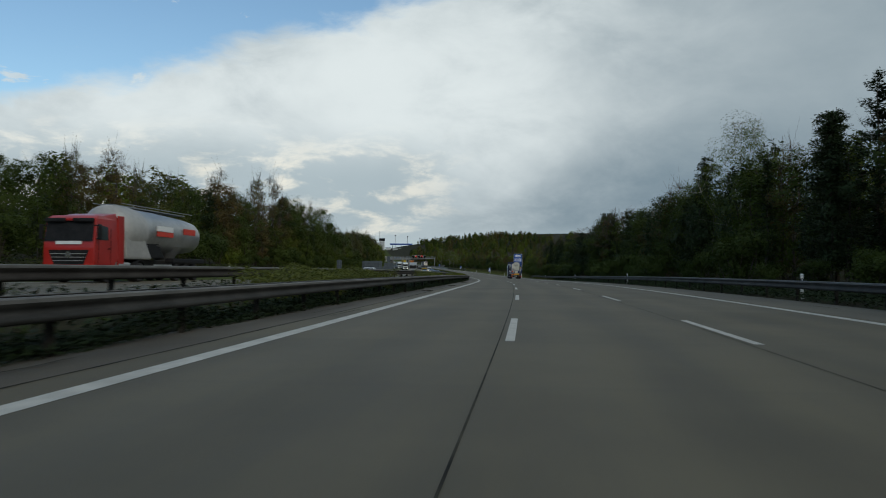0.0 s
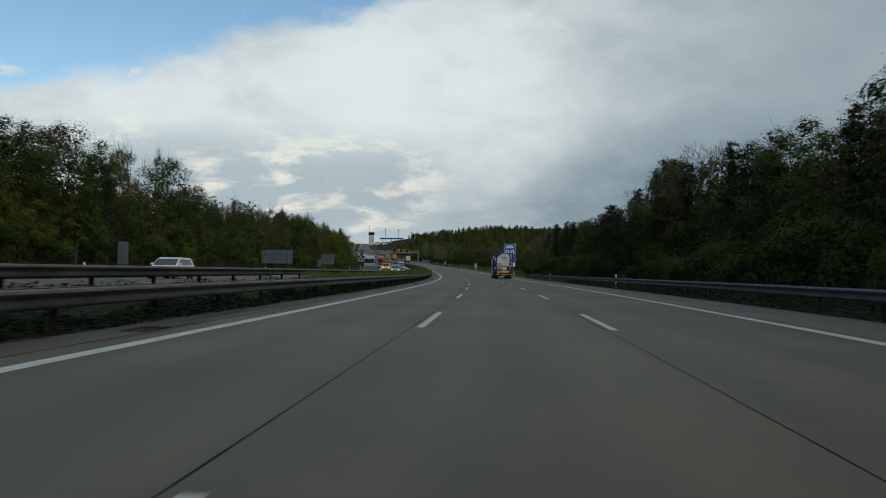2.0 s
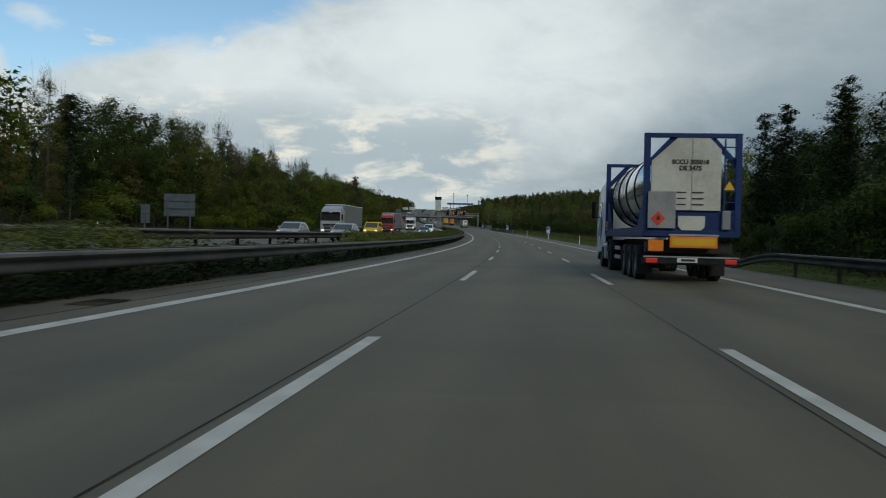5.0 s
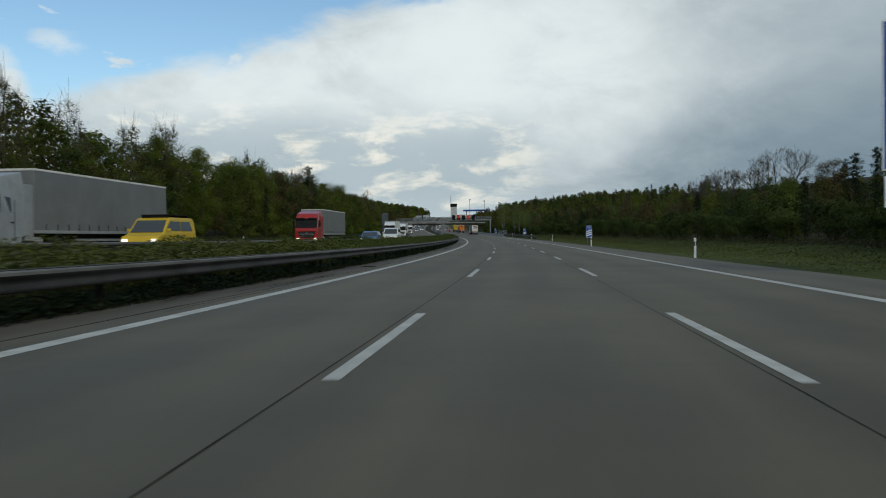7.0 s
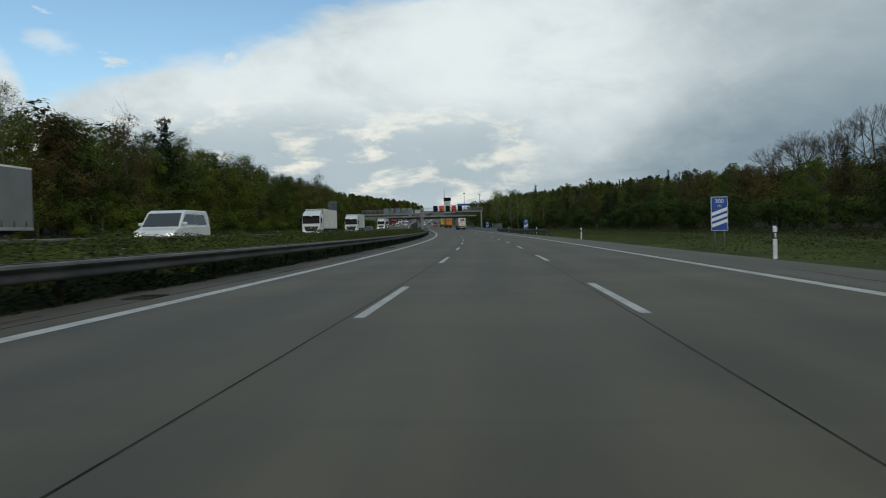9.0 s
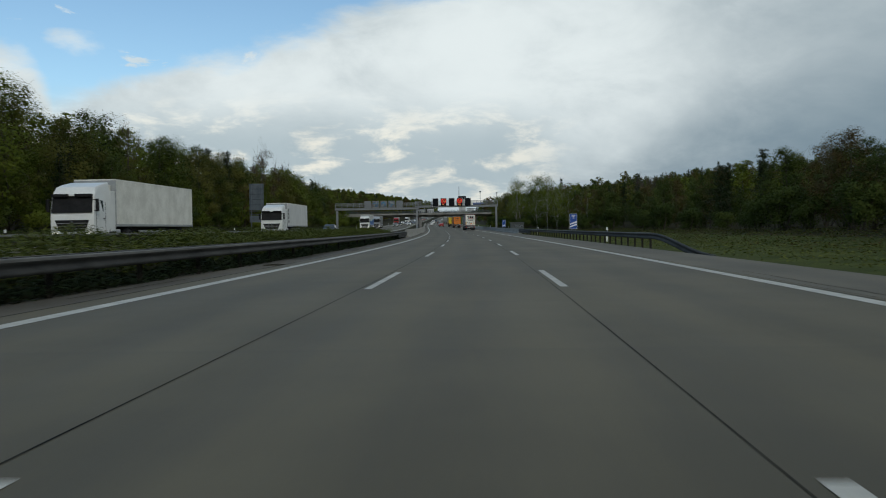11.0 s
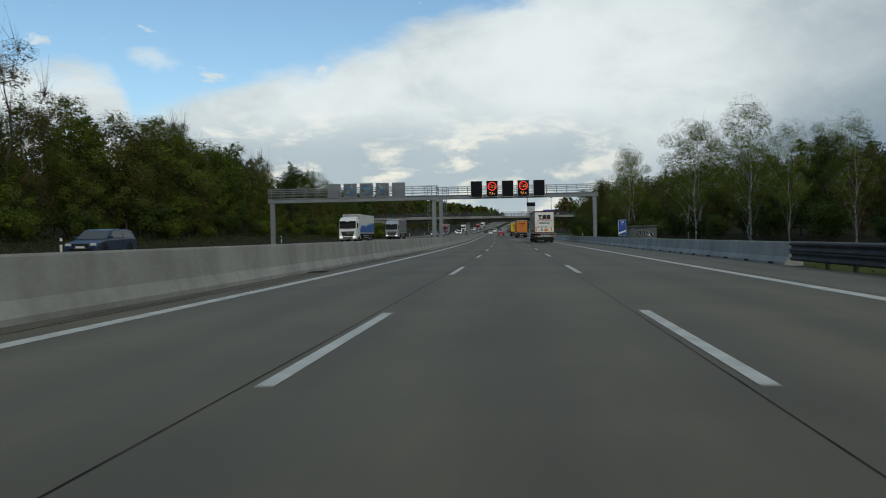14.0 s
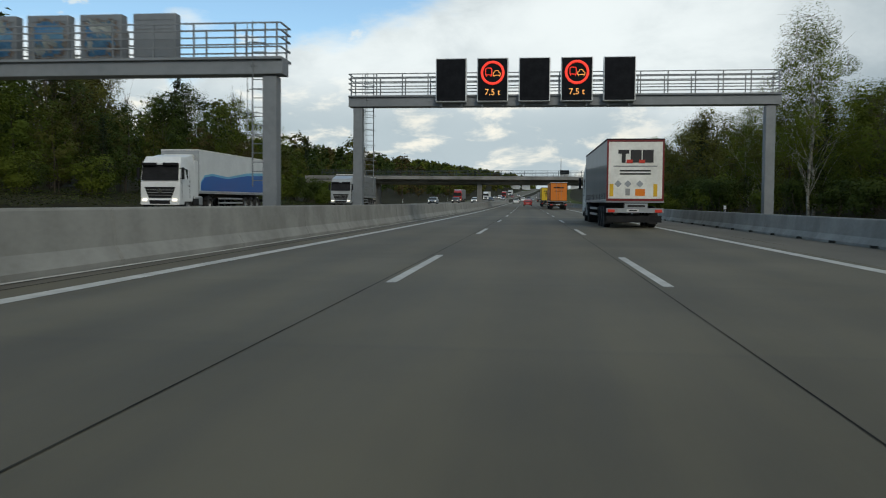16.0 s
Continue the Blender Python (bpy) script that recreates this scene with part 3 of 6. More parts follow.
def gantry(s, u0, u1, z0, label, ladder_side):
    """A portal over one carriageway: two posts with foot plates, a box beam and a catwalk with railing. Local x runs across the road."""
    g = thing("gantry", label, "gantry", "overhead gantries")
    mid = (u0 + u1) / 2
    g.matrix_basis = spot(s, mid, 0)
    w = (u1 - u0) / 2
    base = z0 - 5.5
    for x in (-w, w):
        foot = 0.5 if abs(x + mid) < 9 else (0.2 if x > 0 else base + 0.3)
        p = box_part("post", g, STEEL, (0.46, 0.5, z0 - foot + 0.05), (x, 0, (z0 + foot) / 2), 0.02)
        box_part("foot_plate", p, STEEL, (0.9, 0.9, 0.06), (x, 0, foot), 0.01)
        box_part("footing", p, BARRIER, (1.2, 1.4, foot + 0.4), (x, 0, foot / 2 - 0.22), 0.03)
        for dx in (-0.33, 0.33):
            for dy in (-0.33, 0.0, 0.33):
                box_part("bolt", p, SEAL, (0.06, 0.06, 0.14), (x + dx, dy, foot + 0.08), 0.01)
    box_part("beam", g, STEEL, (2 * w + 0.9, 0.7, 0.46), (0, 0, z0 + 0.30), 0.015)
    box_part("catwalk", g, STEEL, (2 * w + 0.9, 1.1, 0.08), (0, 0.1, z0 + 0.57), 0.0)
    n = int(2 * w / 1.25)
    for y in (-0.42, 0.62):
        rail = part("railing", boxes("railing", [((2 * w + 0.8, 0.045, 0.045), (0, y, z0 + 0.6 + h)) for h in (0.32, 0.62, 0.85, 1.08)], STEEL), g)
        for i in range(n + 1):
            box_part("upright", rail, STEEL, (0.05, 0.05, 1.1), (-w - 0.3 + i * (2 * w + 0.6) / n, y, z0 + 1.13))
    for x in (-w - 0.42, w + 0.42):
        part("end_rail", boxes("end_rail", [((0.045, 1.08, 0.045), (x, 0.1, z0 + 0.6 + h)) for h in (0.32, 0.62, 0.85, 1.08)], STEEL), g)
    # ladder with safety hoops on one post
    x = ladder_side * (w - 0.50)
    lad = bmesh.new()
    for dx in (-0.22, 0.22):
        tube_bm(lad, (x + dx, 0.2, 1.6), (x + dx, 0.2, z0 + 1.8), 0.022, n=6)
    cage = bmesh.new()
    for a in (0.5, 1.57, 2.64):
        q = (x + 0.33 * math.cos(a), 0.2 - 0.6 * math.sin(a))
        tube_bm(cage, (*q, 3.2), (*q, z0 + 1.75), 0.014, n=4)
    part("ladder_cage", done("ladder_cage", cage, STEEL), g)
    for i in range(int((z0 - 0.2) / 0.3)):
        tube_bm(lad, (x - 0.22, 0.2, 1.8 + i * 0.3), (x + 0.22, 0.2, 1.8 + i * 0.3), 0.014, n=5)
    for k, h in enumerate(np.arange(3.2, z0 + 1.7, 0.75)):
        pts = [(x + 0.22 * math.cos(a) * 1.5, 0.2 - 0.6 * math.sin(a), h) for a in np.linspace(0, math.pi, 7)]
        for a, b in zip(pts[:-1], pts[1:]):
            tube_bm(lad, a, b, 0.014, n=4)
    part("ladder", done("ladder", lad, STEEL), g)
    return g, mid, z0


g, mid, z0 = gantry(570, -6.85, 13.2, 5.80, "grey steel sign gantry with railed catwalk over three lanes", -1)
for k, (u, lit) in enumerate(((-2.1, 0), (-0.07, 1), (1.96, 0), (3.99, 1), (6.02, 0))):
    x, y, z = u - mid, -0.62, 7.08
    p = thing("matrix_sign", "black lamp-matrix sign with pale rim" + (", showing a lit red no-overtaking ring" if lit else ", switched off"), "road sign", "matrix signs")
    p.matrix_basis = spot(570, mid, 0) @ Matrix.Translation((x, y, z))
    box_part("case", p, PANEL_RIM, (1.52, 0.34, 2.12), (0, 0.02, 0), 0.03)
    box_part("face", p, DARK_PANEL, (1.42, 0.03, 2.02), (0, -0.165, 0), 0.0, "matt black lamp panel")
    for dx in (-0.5, 0.5):
        part("bracket", boxes("bracket", [((0.08, 0.5, 0.12), (dx, 0.18, -0.95)), ((0.10, 0.16, 0.34), (dx, 0.2, -1.1))], STEEL), p)
    if lit:
        part("lamp_ring", ring_mesh("lamp_ring", 0.52, 0.062, RED_LED), p, "glowing red ring of lamps").matrix_basis = pose(0, -0.2, 0.32)
        lorry = [(-0.31, 0.14), (-0.31, 0.22), (-0.34, 0.22), (-0.34, 0.50), (-0.29, 0.55), (-0.09, 0.55), (-0.04, 0.50), (-0.04, 0.22), (-0.07, 0.22), (-0.07, 0.14), (-0.07, 0.22), (-0.31, 0.22)]
        part("lorry_figure", outline("lorry_figure", lorry, 0.021, RED_LED), p, "red lamp figure of a lorry").matrix_basis = pose(0, -0.2, 0)
        car = [(0.07, 0.13), (0.07, 0.20), (0.03, 0.20), (0.03, 0.31), (0.09, 0.34), (0.13, 0.43), (0.27, 0.43), (0.31, 0.34), (0.37, 0.31), (0.37, 0.20), (0.33, 0.20), (0.33, 0.13), (0.33, 0.20), (0.07, 0.20)]
        part("car_figure", outline("car_figure", car, 0.017, AMBER_LED), p, "amber lamp figure of a car").matrix_basis = pose(0, -0.2, 0)
        words("weight_text", "7,5 t", 0.42, AMBER_LED, p, pose(0, -0.2, -0.62), "amber lamp text", bold=0.0)

def torn_sheet(name, rng, r0, dr, y, mat):
    bm = bmesh.new()
    for i in range(56):
        a = i / 56 * 2 * math.pi
        r = r0 + dr * rng.random()
        x, z = math.copysign(abs(math.cos(a)) ** 0.5, math.cos(a)), math.copysign(abs(math.sin(a)) ** 0.5, math.sin(a))
        bm.verts.new((x * r, y, z * r * 1.05))
    bm.faces.new(bm.verts)
    bmesh.ops.solidify(bm, geom=list(bm.faces), thickness=0.005)
    return done(name, bm, mat)


g, mid, z0 = gantry(555, -25.2, -6.55, 5.12, "grey steel sign gantry over the oncoming lanes", 1)
for k in range(5):
    u = -10.6 - k * 1.87
    p = thing("matrix_sign", "back of a grey sign box" + (" with flaking blue film" if 0 < k < 4 else ", plain metal"), "road sign", "matrix signs from behind")
    p.matrix_basis = spot(555, mid, 0) @ Matrix.Translation((u - mid, 0.35, 6.50))
    box_part("case", p, STEEL, (1.48, 0.4, 1.62), (0, 0, 0), 0.04)
    if 0 < k < 4:
        rng = random.Random(k)
        part("film_edge", torn_sheet("film_edge", rng, 0.54, 0.16, -0.203, RUST_EDGE), p, "rusty torn film edge")
        part("film", torn_sheet("film", rng, 0.44, 0.17, -0.211, WORN_BLUE), p, "torn sun-bleached blue film")
        for q in range(5):
            scrap = part("film_scrap", torn_sheet("film_scrap", rng, 0.08, 0.13, 0.0, (BARE_FILM, BARE_FILM, RUST_EDGE)[q % 3]), p, "bare patch where film has torn off")
            scrap.matrix_basis = pose(rng.uniform(-0.42, 0.42), -0.214 - 0.006 * q, rng.uniform(-0.45, 0.5), 0, rng.uniform(0, 90), 0) @ Matrix.Diagonal((rng.uniform(0.8, 2.0), 1, rng.uniform(0.5, 1.1), 1))
    part("louvre", boxes("louvre", [((1.3, 0.02, 0.02), (0, -0.205, z)) for z in (-0.6, -0.3, 0.0, 0.3, 0.6)], STEEL), p)


def bridge():
    b = thing("bridge", "grey concrete road bridge over the motorway with steel railing", "bridge")
    b.matrix_basis = spot(680, 0, 0, 3.0)
    for name, size, c in (("deck", (72, 9.6, 0.35), (-2, 0, 5.05)), ("girder", (48, 6.6, 0.75), (-3, 0, 4.55))):
        box_part(name, b, BRIDGE_CONCRETE, size, c, 0.03)
    for y in (-4.95, 4.95):
        box_part("fascia", b, BRIDGE_CONCRETE, (72, 0.3, 0.62), (-2, y, 5.12), 0.04)
        rail = part("railing", boxes("railing", [((66, 0.06, 0.06), (-2, y, 5.43 + h)) for h in (0.25, 0.5, 0.75, 1.0)], SIGN_GREY), b)
        for i in range(34):
            box_part("upright", rail, SIGN_GREY, (0.07, 0.07, 1.05), (-35 + i * 2.0, y, 5.95))
    box_part("pier", b, BRIDGE_CONCRETE, (0.9, 6.4, 4.4), (-6.9, 0, 2.05), 0.12)
    for x, w in ((-27.5, 4.0), (24.5, 5.0)):
        box_part("abutment", b, BRIDGE_CONCRETE, (w, 9.4, 6.2), (x, 0, 1.75), 0.05)
        for y in (-4.6, 4.6):
            box_part("wing_wall", b, BRIDGE_CONCRETE, (9, 0.5, 5.4), (x + (-6 if x < 0 else 6), y, 2.2), 0.05)
    return b


bridge()


def embankment(x0, x1):
    """The bank that carries the bridge's road, beside the motorway."""
    bm = bmesh.new()
    xs = np.linspace(0, 1, 12)
    rows = []
    for t in xs:
        u = x0 + (x1 - x0) * t
        rows.append([bm.verts.new(Vector(line(680 + y, u, z).tolist())) for y, z in ((-16, -0.5), (-5.2, 5.0), (5.2, 5.0), (16, -0.5))])
    for a, b in zip(rows[:-1], rows[1:]):
        for i in range(3):
            bm.faces.new((a[i], a[i + 1], b[i + 1], b[i]))
    bm.faces.new(rows[0][::-1])
    bm.faces.new(rows[-1])
    thing("embankment", "grassy bank carrying the bridge road", "bank", kind="structure", me=done("embankment", bm, GRASS_SOIL, True))


embankment(-29, -75)
embankment(26, 70)


def distance_beacon(s, u, bars, text):
    """Blue countdown marker with slanting white bars on a post."""
    p = thing("countdown_sign", "blue countdown sign with %d white slanting bars on steel post" % bars, "road sign", "countdown signs")
    p.matrix_basis = spot(s, u, 0)
    W, H, Z = 0.74, 1.52, 1.60
    box_part("panel", p, SIGN_WHITE, (W, 0.03, H), (0, 0, Z), 0.008)
    box_part("field", p, SIGN_BLUE, (W - 0.05, 0.012, H - 0.05), (0, -0.016, Z), 0.0, "bright blue sheet")
    for i in range(bars):
        bm = bmesh.new()
        z = Z - 0.62 + i * 0.26
        w = W / 2 - 0.03
        vs = [bm.verts.new(v) for v in ((-w, -0.026, z), (w, -0.026, z + 0.24), (w, -0.026, z + 0.39), (-w, -0.026, z + 0.15))]
        bm.faces.new(vs)
        part("bar", done("bar", bm, SIGN_WHITE), p)
    words("distance_text", text, 0.26, SIGN_WHITE, p, pose(0, -0.024, Z + 0.56))
    words("metre_text", "m", 0.22, SIGN_WHITE, p, pose(0, -0.024, Z + 0.36))
    for x in (-0.2, 0.2):
        bm = bmesh.new()
        tube_bm(bm, (x, 0.04, -0.4), (x, 0.04, Z + 0.6), 0.03)
        part("post", done("post", bm, STEEL, True), p)


distance_beacon(332.7, 12.1, 3, "300")
distance_beacon(445.0, 12.5, 2, "200")
distance_beacon(542.5, 12.7, 1, "100")


def sign_back(s, u, w, h, z, posts, base, lower=0.0):
    """A large sign seen from behind: panels with dark stiffening ribs on posts; lower: height of a second board below."""
    p = thing("sign_back", "grey-blue back of a large road sign on steel posts", "road sign", "signs from behind")
    p.matrix_basis = spot(s, u, base)
    n = max(2, round(h / 0.72))
    for i in range(n):
        box_part("panel", p, SIGN_BACK, (w, 0.03, h / n - 0.008), (0, 0, z + h * (i + 0.5) / n), 0.0)
        if i:
            box_part("rib", p, SIGN_GREY, (w - 0.1, 0.05, 0.055), (0, -0.04, z + h * i / n), 0.0, "dark stiffening rib")
    if lower:
        box_part("lower_panel", p, SIGN_BACK, (w, 0.03, lower), (0, 0, z - 0.75 - lower / 2), 0.0)
        part("lower_frame", boxes("lower_frame", [((w, 0.04, 0.05), (0, 0, z - 0.12)), ((w, 0.04, 0.05), (0, 0, z - 0.60)), ((0.05, 0.04, 0.48), (w / 2 - 0.03, 0, z - 0.36)), ((0.05, 0.04, 0.48), (-w / 2 + 0.03, 0, z - 0.36))], SIGN_BACK), p)
    for i in range(posts):
        x = 0 if posts == 1 else -w * 0.36 + i * w * 0.72 / (posts - 1)
        box_part("post", p, SIGN_BACK, (0.09, 0.10, z + h + 0.3), (x, -0.09, (z + h) / 2 - 0.25), 0.01)


sign_back(175, -27.4, 4.5, 1.95, 1.6, 3, 0.4)
sign_back(227, -27.1, 2.7, 1.9, 1.75, 2, 0.4)
sign_back(223, -28.3, 0.75, 1.5, 1.1, 1, 0.4)
sign_back(117, -26.0, 0.8, 1.7, 1.0, 1, 0.4)
sign_back(474, -26.15, 1.95, 3.6, 3.5, 2, 0.4, 0.9)
sign_back(664, -24.6, 1.9, 3.2, 1.4, 2, 0.4)


def services_board(s, u):
    p = thing("services_sign", "tall blue services sign with white pictogram squares on two posts", "road sign")
    p.matrix_basis = spot(s, u, 0)
    box_part("panel", p, SIGN_WHITE, (2.7, 0.05, 4.3), (0, 0, 5.1), 0.01)
    box_part("field", p, SIGN_BLUE, (2.6, 0.02, 4.2), (0, -0.03, 5.1), 0.0, "bright blue sheet")
    for x, z in ((-0.6, 5.3), (0.6, 5.3), (0.0, 4.1)):
        box_part("pictogram_square", p, SIGN_WHITE, (0.85, 0.02, 0.85), (x, -0.045, z), 0.0)
        box_part("pictogram", p, SIGN_BLUE, (0.4, 0.02, 0.5), (x, -0.06, z), 0.0)
    box_part("text_bar", p, SIGN_WHITE, (1.6, 0.02, 0.22), (0, -0.045, 6.75), 0.0)
    box_part("text_bar", p, SIGN_WHITE, (1.9, 0.02, 0.18), (0, -0.045, 6.35), 0.0)
    box_part("lower_plate", p, SIGN_WHITE, (2.6, 0.05, 0.9), (0, 0, 2.35), 0.01)
    box_part("plate_bar", p, SIGN_BLUE, (1.6, 0.02, 0.3), (0, -0.035, 2.35), 0.0)
    for x in (-0.8, 0.8):
        box_part("post", p, STEEL, (0.14, 0.14, 7.4), (x, 0.1, 3.5))


services_board(252, 13.2)


# ---- marker posts ----
POST_WHITE = surface("marker_post_white", (0.62, 0.63, 0.62), (0.80, 0.80, 0.78), 0.6, scale=4)
BLACK = surface("black_band", (0.012, 0.012, 0.012), (0.03, 0.03, 0.03), 0.6)


def marker_post():
    p = thing("marker_post", "white roadside marker post with a black band", "marker post", "marker posts")
    bm = bmesh.new()
    vs = [(-0.06, -0.05), (0.06, -0.05), (0.06, 0.02), (0, 0.06), (-0.06, 0.02)]
    lo = [bm.verts.new((x, y, -0.2)) for x, y in vs]
    hi = [bm.verts.new((x, y, 0.98 + (0.05 if y > 0 else 0))) for x, y in vs]
    for i in range(5):
        bm.faces.new((lo[i], lo[(i + 1) % 5], hi[(i + 1) % 5], hi[i]))
    bm.faces.new(hi)
    part("shaft", done("shaft", bm, POST_WHITE), p)
    box_part("band", p, BLACK, (0.13, 0.12, 0.22), (0, 0.0, 0.72), 0.004, "black band")
    box_part("reflector", p, SIGN_WHITE, (0.04, 0.01, 0.14), (0, -0.064, 0.72), 0.0)
    return p


post = marker_post()
post.matrix_basis = spot(-27, 11.9, 0.0)
for s in np.arange(23, 900, 50):
    copy_thing(post, spot(s, 11.15 if 200 < s < 400 else 11.9, 0.0))
for s in np.arange(10, 900, 50):
    copy_thing(post, spot(s, -25.6, 0.45, 180))


def roadside_hut():
    p = thing("roadside_hut", "small grey concrete equipment hut with scrawled paint on its wall", "hut")
    p.matrix_basis = spot(558.5, 17.2, 0.0)
    box_part("wall", p, BRIDGE_CONCRETE, (3.0, 2.4, 2.0), (0, 0, 0.7), 0.03)
    box_part("roof", p, BRIDGE_CONCRETE, (3.4, 2.8, 0.14), (0, 0, 1.76), 0.03)
    rng = random.Random(4)
    for k in range(5):
        pts = [(-0.65 + k * 0.40 + 0.19 * math.cos(a) + rng.uniform(-0.05, 0.05), 0.95 + 0.30 * math.sin(a)) for a in np.linspace(0.5 * k, 0.5 * k + 4.6, 7)]
        for q, (r, m) in enumerate(((0.13, SIGN_WHITE), (0.075, BLACK))):
            part("scrawl", outline("scrawl", pts, r, m), p, "scrawled spray paint").matrix_basis = pose(0.1, -1.19 - q * 0.07, 0) @ Matrix.Diagonal((1, 0.35, 1, 1))


roadside_hut()


# ---- services area on the far rise ----
def far_services():
    t = thing("pylon_tower", "pale block tower with a dark sign and a mast on top", "tower")
    t.matrix_basis = spot(1450, 14, 0)
    box_part("shaft", t, DIRTY_PALE, (9, 9, 17), (0, 0, 8), 0.3)
    box_part("sign_band", t, DARK_PANEL, (10, 9.4, 4.5), (0, 0, 19), 0.2, "dark sign band")
    bm = bmesh.new()
    tube_bm(bm, (-4, 0, 0), (-4, 0, 34), 0.6, 0.3)
    part("mast", done("mast", bm, STEEL, True), t)
    for u, h in ((38, 27), (60, 25), (82, 22)):
        m = thing("light_mast", "tall grey floodlight mast on the rise", "mast", "floodlight masts")
        m.matrix_basis = spot(1470, u, float(ground_z(1470, u)) * 0)
        bm = bmesh.new()
        tube_bm(bm, (0, 0, -20), (0, 0, h), 0.45, 0.3)
        part("pole", done("pole", bm, STEEL, True), m)
        box_part("lamp_head", m, STEEL, (2.6, 2.6, 1.3), (0, 0, h), 0.1)
    rng = random.Random(3)
    for k in range(9):
        b = thing("service_building", "small pale flat-roofed building on the rise", "building", "services buildings")
        u = -52 + k * 9 if k < 4 else 14 + (k - 3) * 11
        b.matrix_basis = spot(1380 + rng.uniform(0, 90), u, 0.0)
        h = rng.uniform(3.5, 6)
        box_part("wall", b, DIRTY_PALE, (rng.uniform(6, 10), 7, h), (0, 0, h / 2), 0.1)
        box_part("roof", b, SIGN_GREY, (10.5, 7.6, 0.5), (0, 0, h), 0.05)
    c = thing("canopy", "blue-edged flat canopy of the services", "canopy")
    c.matrix_basis = spot(1460, 48, 0)
    box_part("roof", c, SIGN_BLUE, (40, 14, 2.2), (0, 0, 11), 0.1)
    for x in (-15, 0, 15):
        box_part("column", c, STEEL, (1, 1, 12), (x, 0, 4), 0.05)


DIRTY_PALE = surface("pale_render", (0.38, 0.39, 0.39), (0.55, 0.56, 0.55), 0.8, scale=0.2, fine=2)
far_services()

# ---- vehicle materials ----
def paint(name, c, rough=0.32, dirt=0.75):
    return surface(name, tuple(v * dirt for v in c), c, rough, scale=0.7, fine=9, bump=0.0, coat=0.25)


WHITE = paint("white_paint", (0.78, 0.79, 0.78), 0.4, 0.86)
TANK_PANEL = surface("stained_cream_panel", (0.40, 0.395, 0.34), (0.55, 0.545, 0.48), 0.6, scale=1.1, fine=9, bump=0.0)
DIRTY_WHITE = surface("dirty_white_panel", (0.62, 0.61, 0.55), (0.82, 0.81, 0.75), 0.5, scale=0.8, fine=7, bump=0.0)
RED = paint("red_paint", (0.42, 0.018, 0.012))
TANK_BLUE = surface("frame_blue", (0.006, 0.020, 0.085), (0.012, 0.036, 0.135), 0.6, scale=0.7, fine=9, bump=0.0, spec=0.25)
LIGHT_BLUE = paint("light_blue_paint", (0.06, 0.17, 0.36))
WAVE_PALE = paint("wave_pale_blue", (0.16, 0.50, 0.74))
NAVY = paint("dark_blue_paint", (0.018, 0.035, 0.075))
SILVER = paint("silver_paint", (0.36, 0.38, 0.39))
ANTHRACITE = paint("anthracite_paint", (0.035, 0.038, 0.042))
ORANGE = paint("orange_tarpaulin", (0.72, 0.20, 0.012), 0.55, 0.85)
YELLOW = paint("yellow_tarpaulin", (0.70, 0.47, 0.015), 0.55, 0.85)
GREY_TARP = paint("grey_tarpaulin", (0.20, 0.205, 0.205), 0.55, 0.8)
MAROON = paint("dull_red_paint", (0.20, 0.02, 0.02))
STAINLESS = surface("polished_tank_steel", (0.50, 0.50, 0.49), (0.66, 0.66, 0.64), 0.22, 0.95, scale=0.5, fine=5, bump=0.02)
SILO_PALE = surface("silo_pale_metal", (0.34, 0.335, 0.32), (0.46, 0.455, 0.44), 0.6, 0.2, scale=0.5, fine=5, bump=0.02)
SILO_METAL = surface("silo_aluminium", (0.30, 0.30, 0.29), (0.46, 0.46, 0.45), 0.4, 0.7, scale=0.5, fine=5, bump=0.02)
RUBBER = surface("rubber", (0.008, 0.008, 0.008), (0.022, 0.021, 0.020), 0.85, scale=3, fine=25)
PLASTIC = surface("black_plastic", (0.008, 0.008, 0.009), (0.020, 0.020, 0.021), 0.65, scale=3, fine=20, spec=0.2)
CHASSIS = surface("chassis_black", (0.010, 0.009, 0.008), (0.035, 0.030, 0.026), 0.75, scale=2, fine=12)
RIM = surface("wheel_rim", (0.16, 0.16, 0.16), (0.34, 0.34, 0.33), 0.45, 0.6, scale=3, fine=15)
CHROME = surface("bright_metal", (0.45, 0.45, 0.45), (0.60, 0.60, 0.60), 0.2, 0.9)
PLATE_WHITE = surface("number_plate_white", (0.55, 0.55, 0.54), (0.68, 0.68, 0.66), 0.5)
REFLECT_ORANGE = surface("orange_reflector", (0.72, 0.18, 0.008), (0.82, 0.26, 0.012), 0.4)
REFLECT_AMBER = surface("amber_reflector", (0.62, 0.36, 0.012), (0.72, 0.44, 0.02), 0.4)
SIGN_RED = surface("warning_red", (0.52, 0.03, 0.015), (0.62, 0.05, 0.02), 0.5)
PANEL_GREY = surface("grey_placard", (0.20, 0.20, 0.20), (0.30, 0.30, 0.29), 0.55, scale=1.5)
INK = surface("black_lettering", (0.012, 0.012, 0.012), (0.022, 0.022, 0.022), 0.5)
TAIL = surface("red_lamp_glass", (0.30, 0.012, 0.010), (0.40, 0.02, 0.014), 0.2)
TAIL_LIT = glowing("lit_tail_lamp", (1.0, 0.05, 0.02), 0.06)
LAMP = glowing("lit_headlamp", (1.0, 0.93, 0.8), 1.2)
LAMP_OFF = surface("headlamp_glass", (0.45, 0.47, 0.48), (0.60, 0.62, 0.62), 0.12)


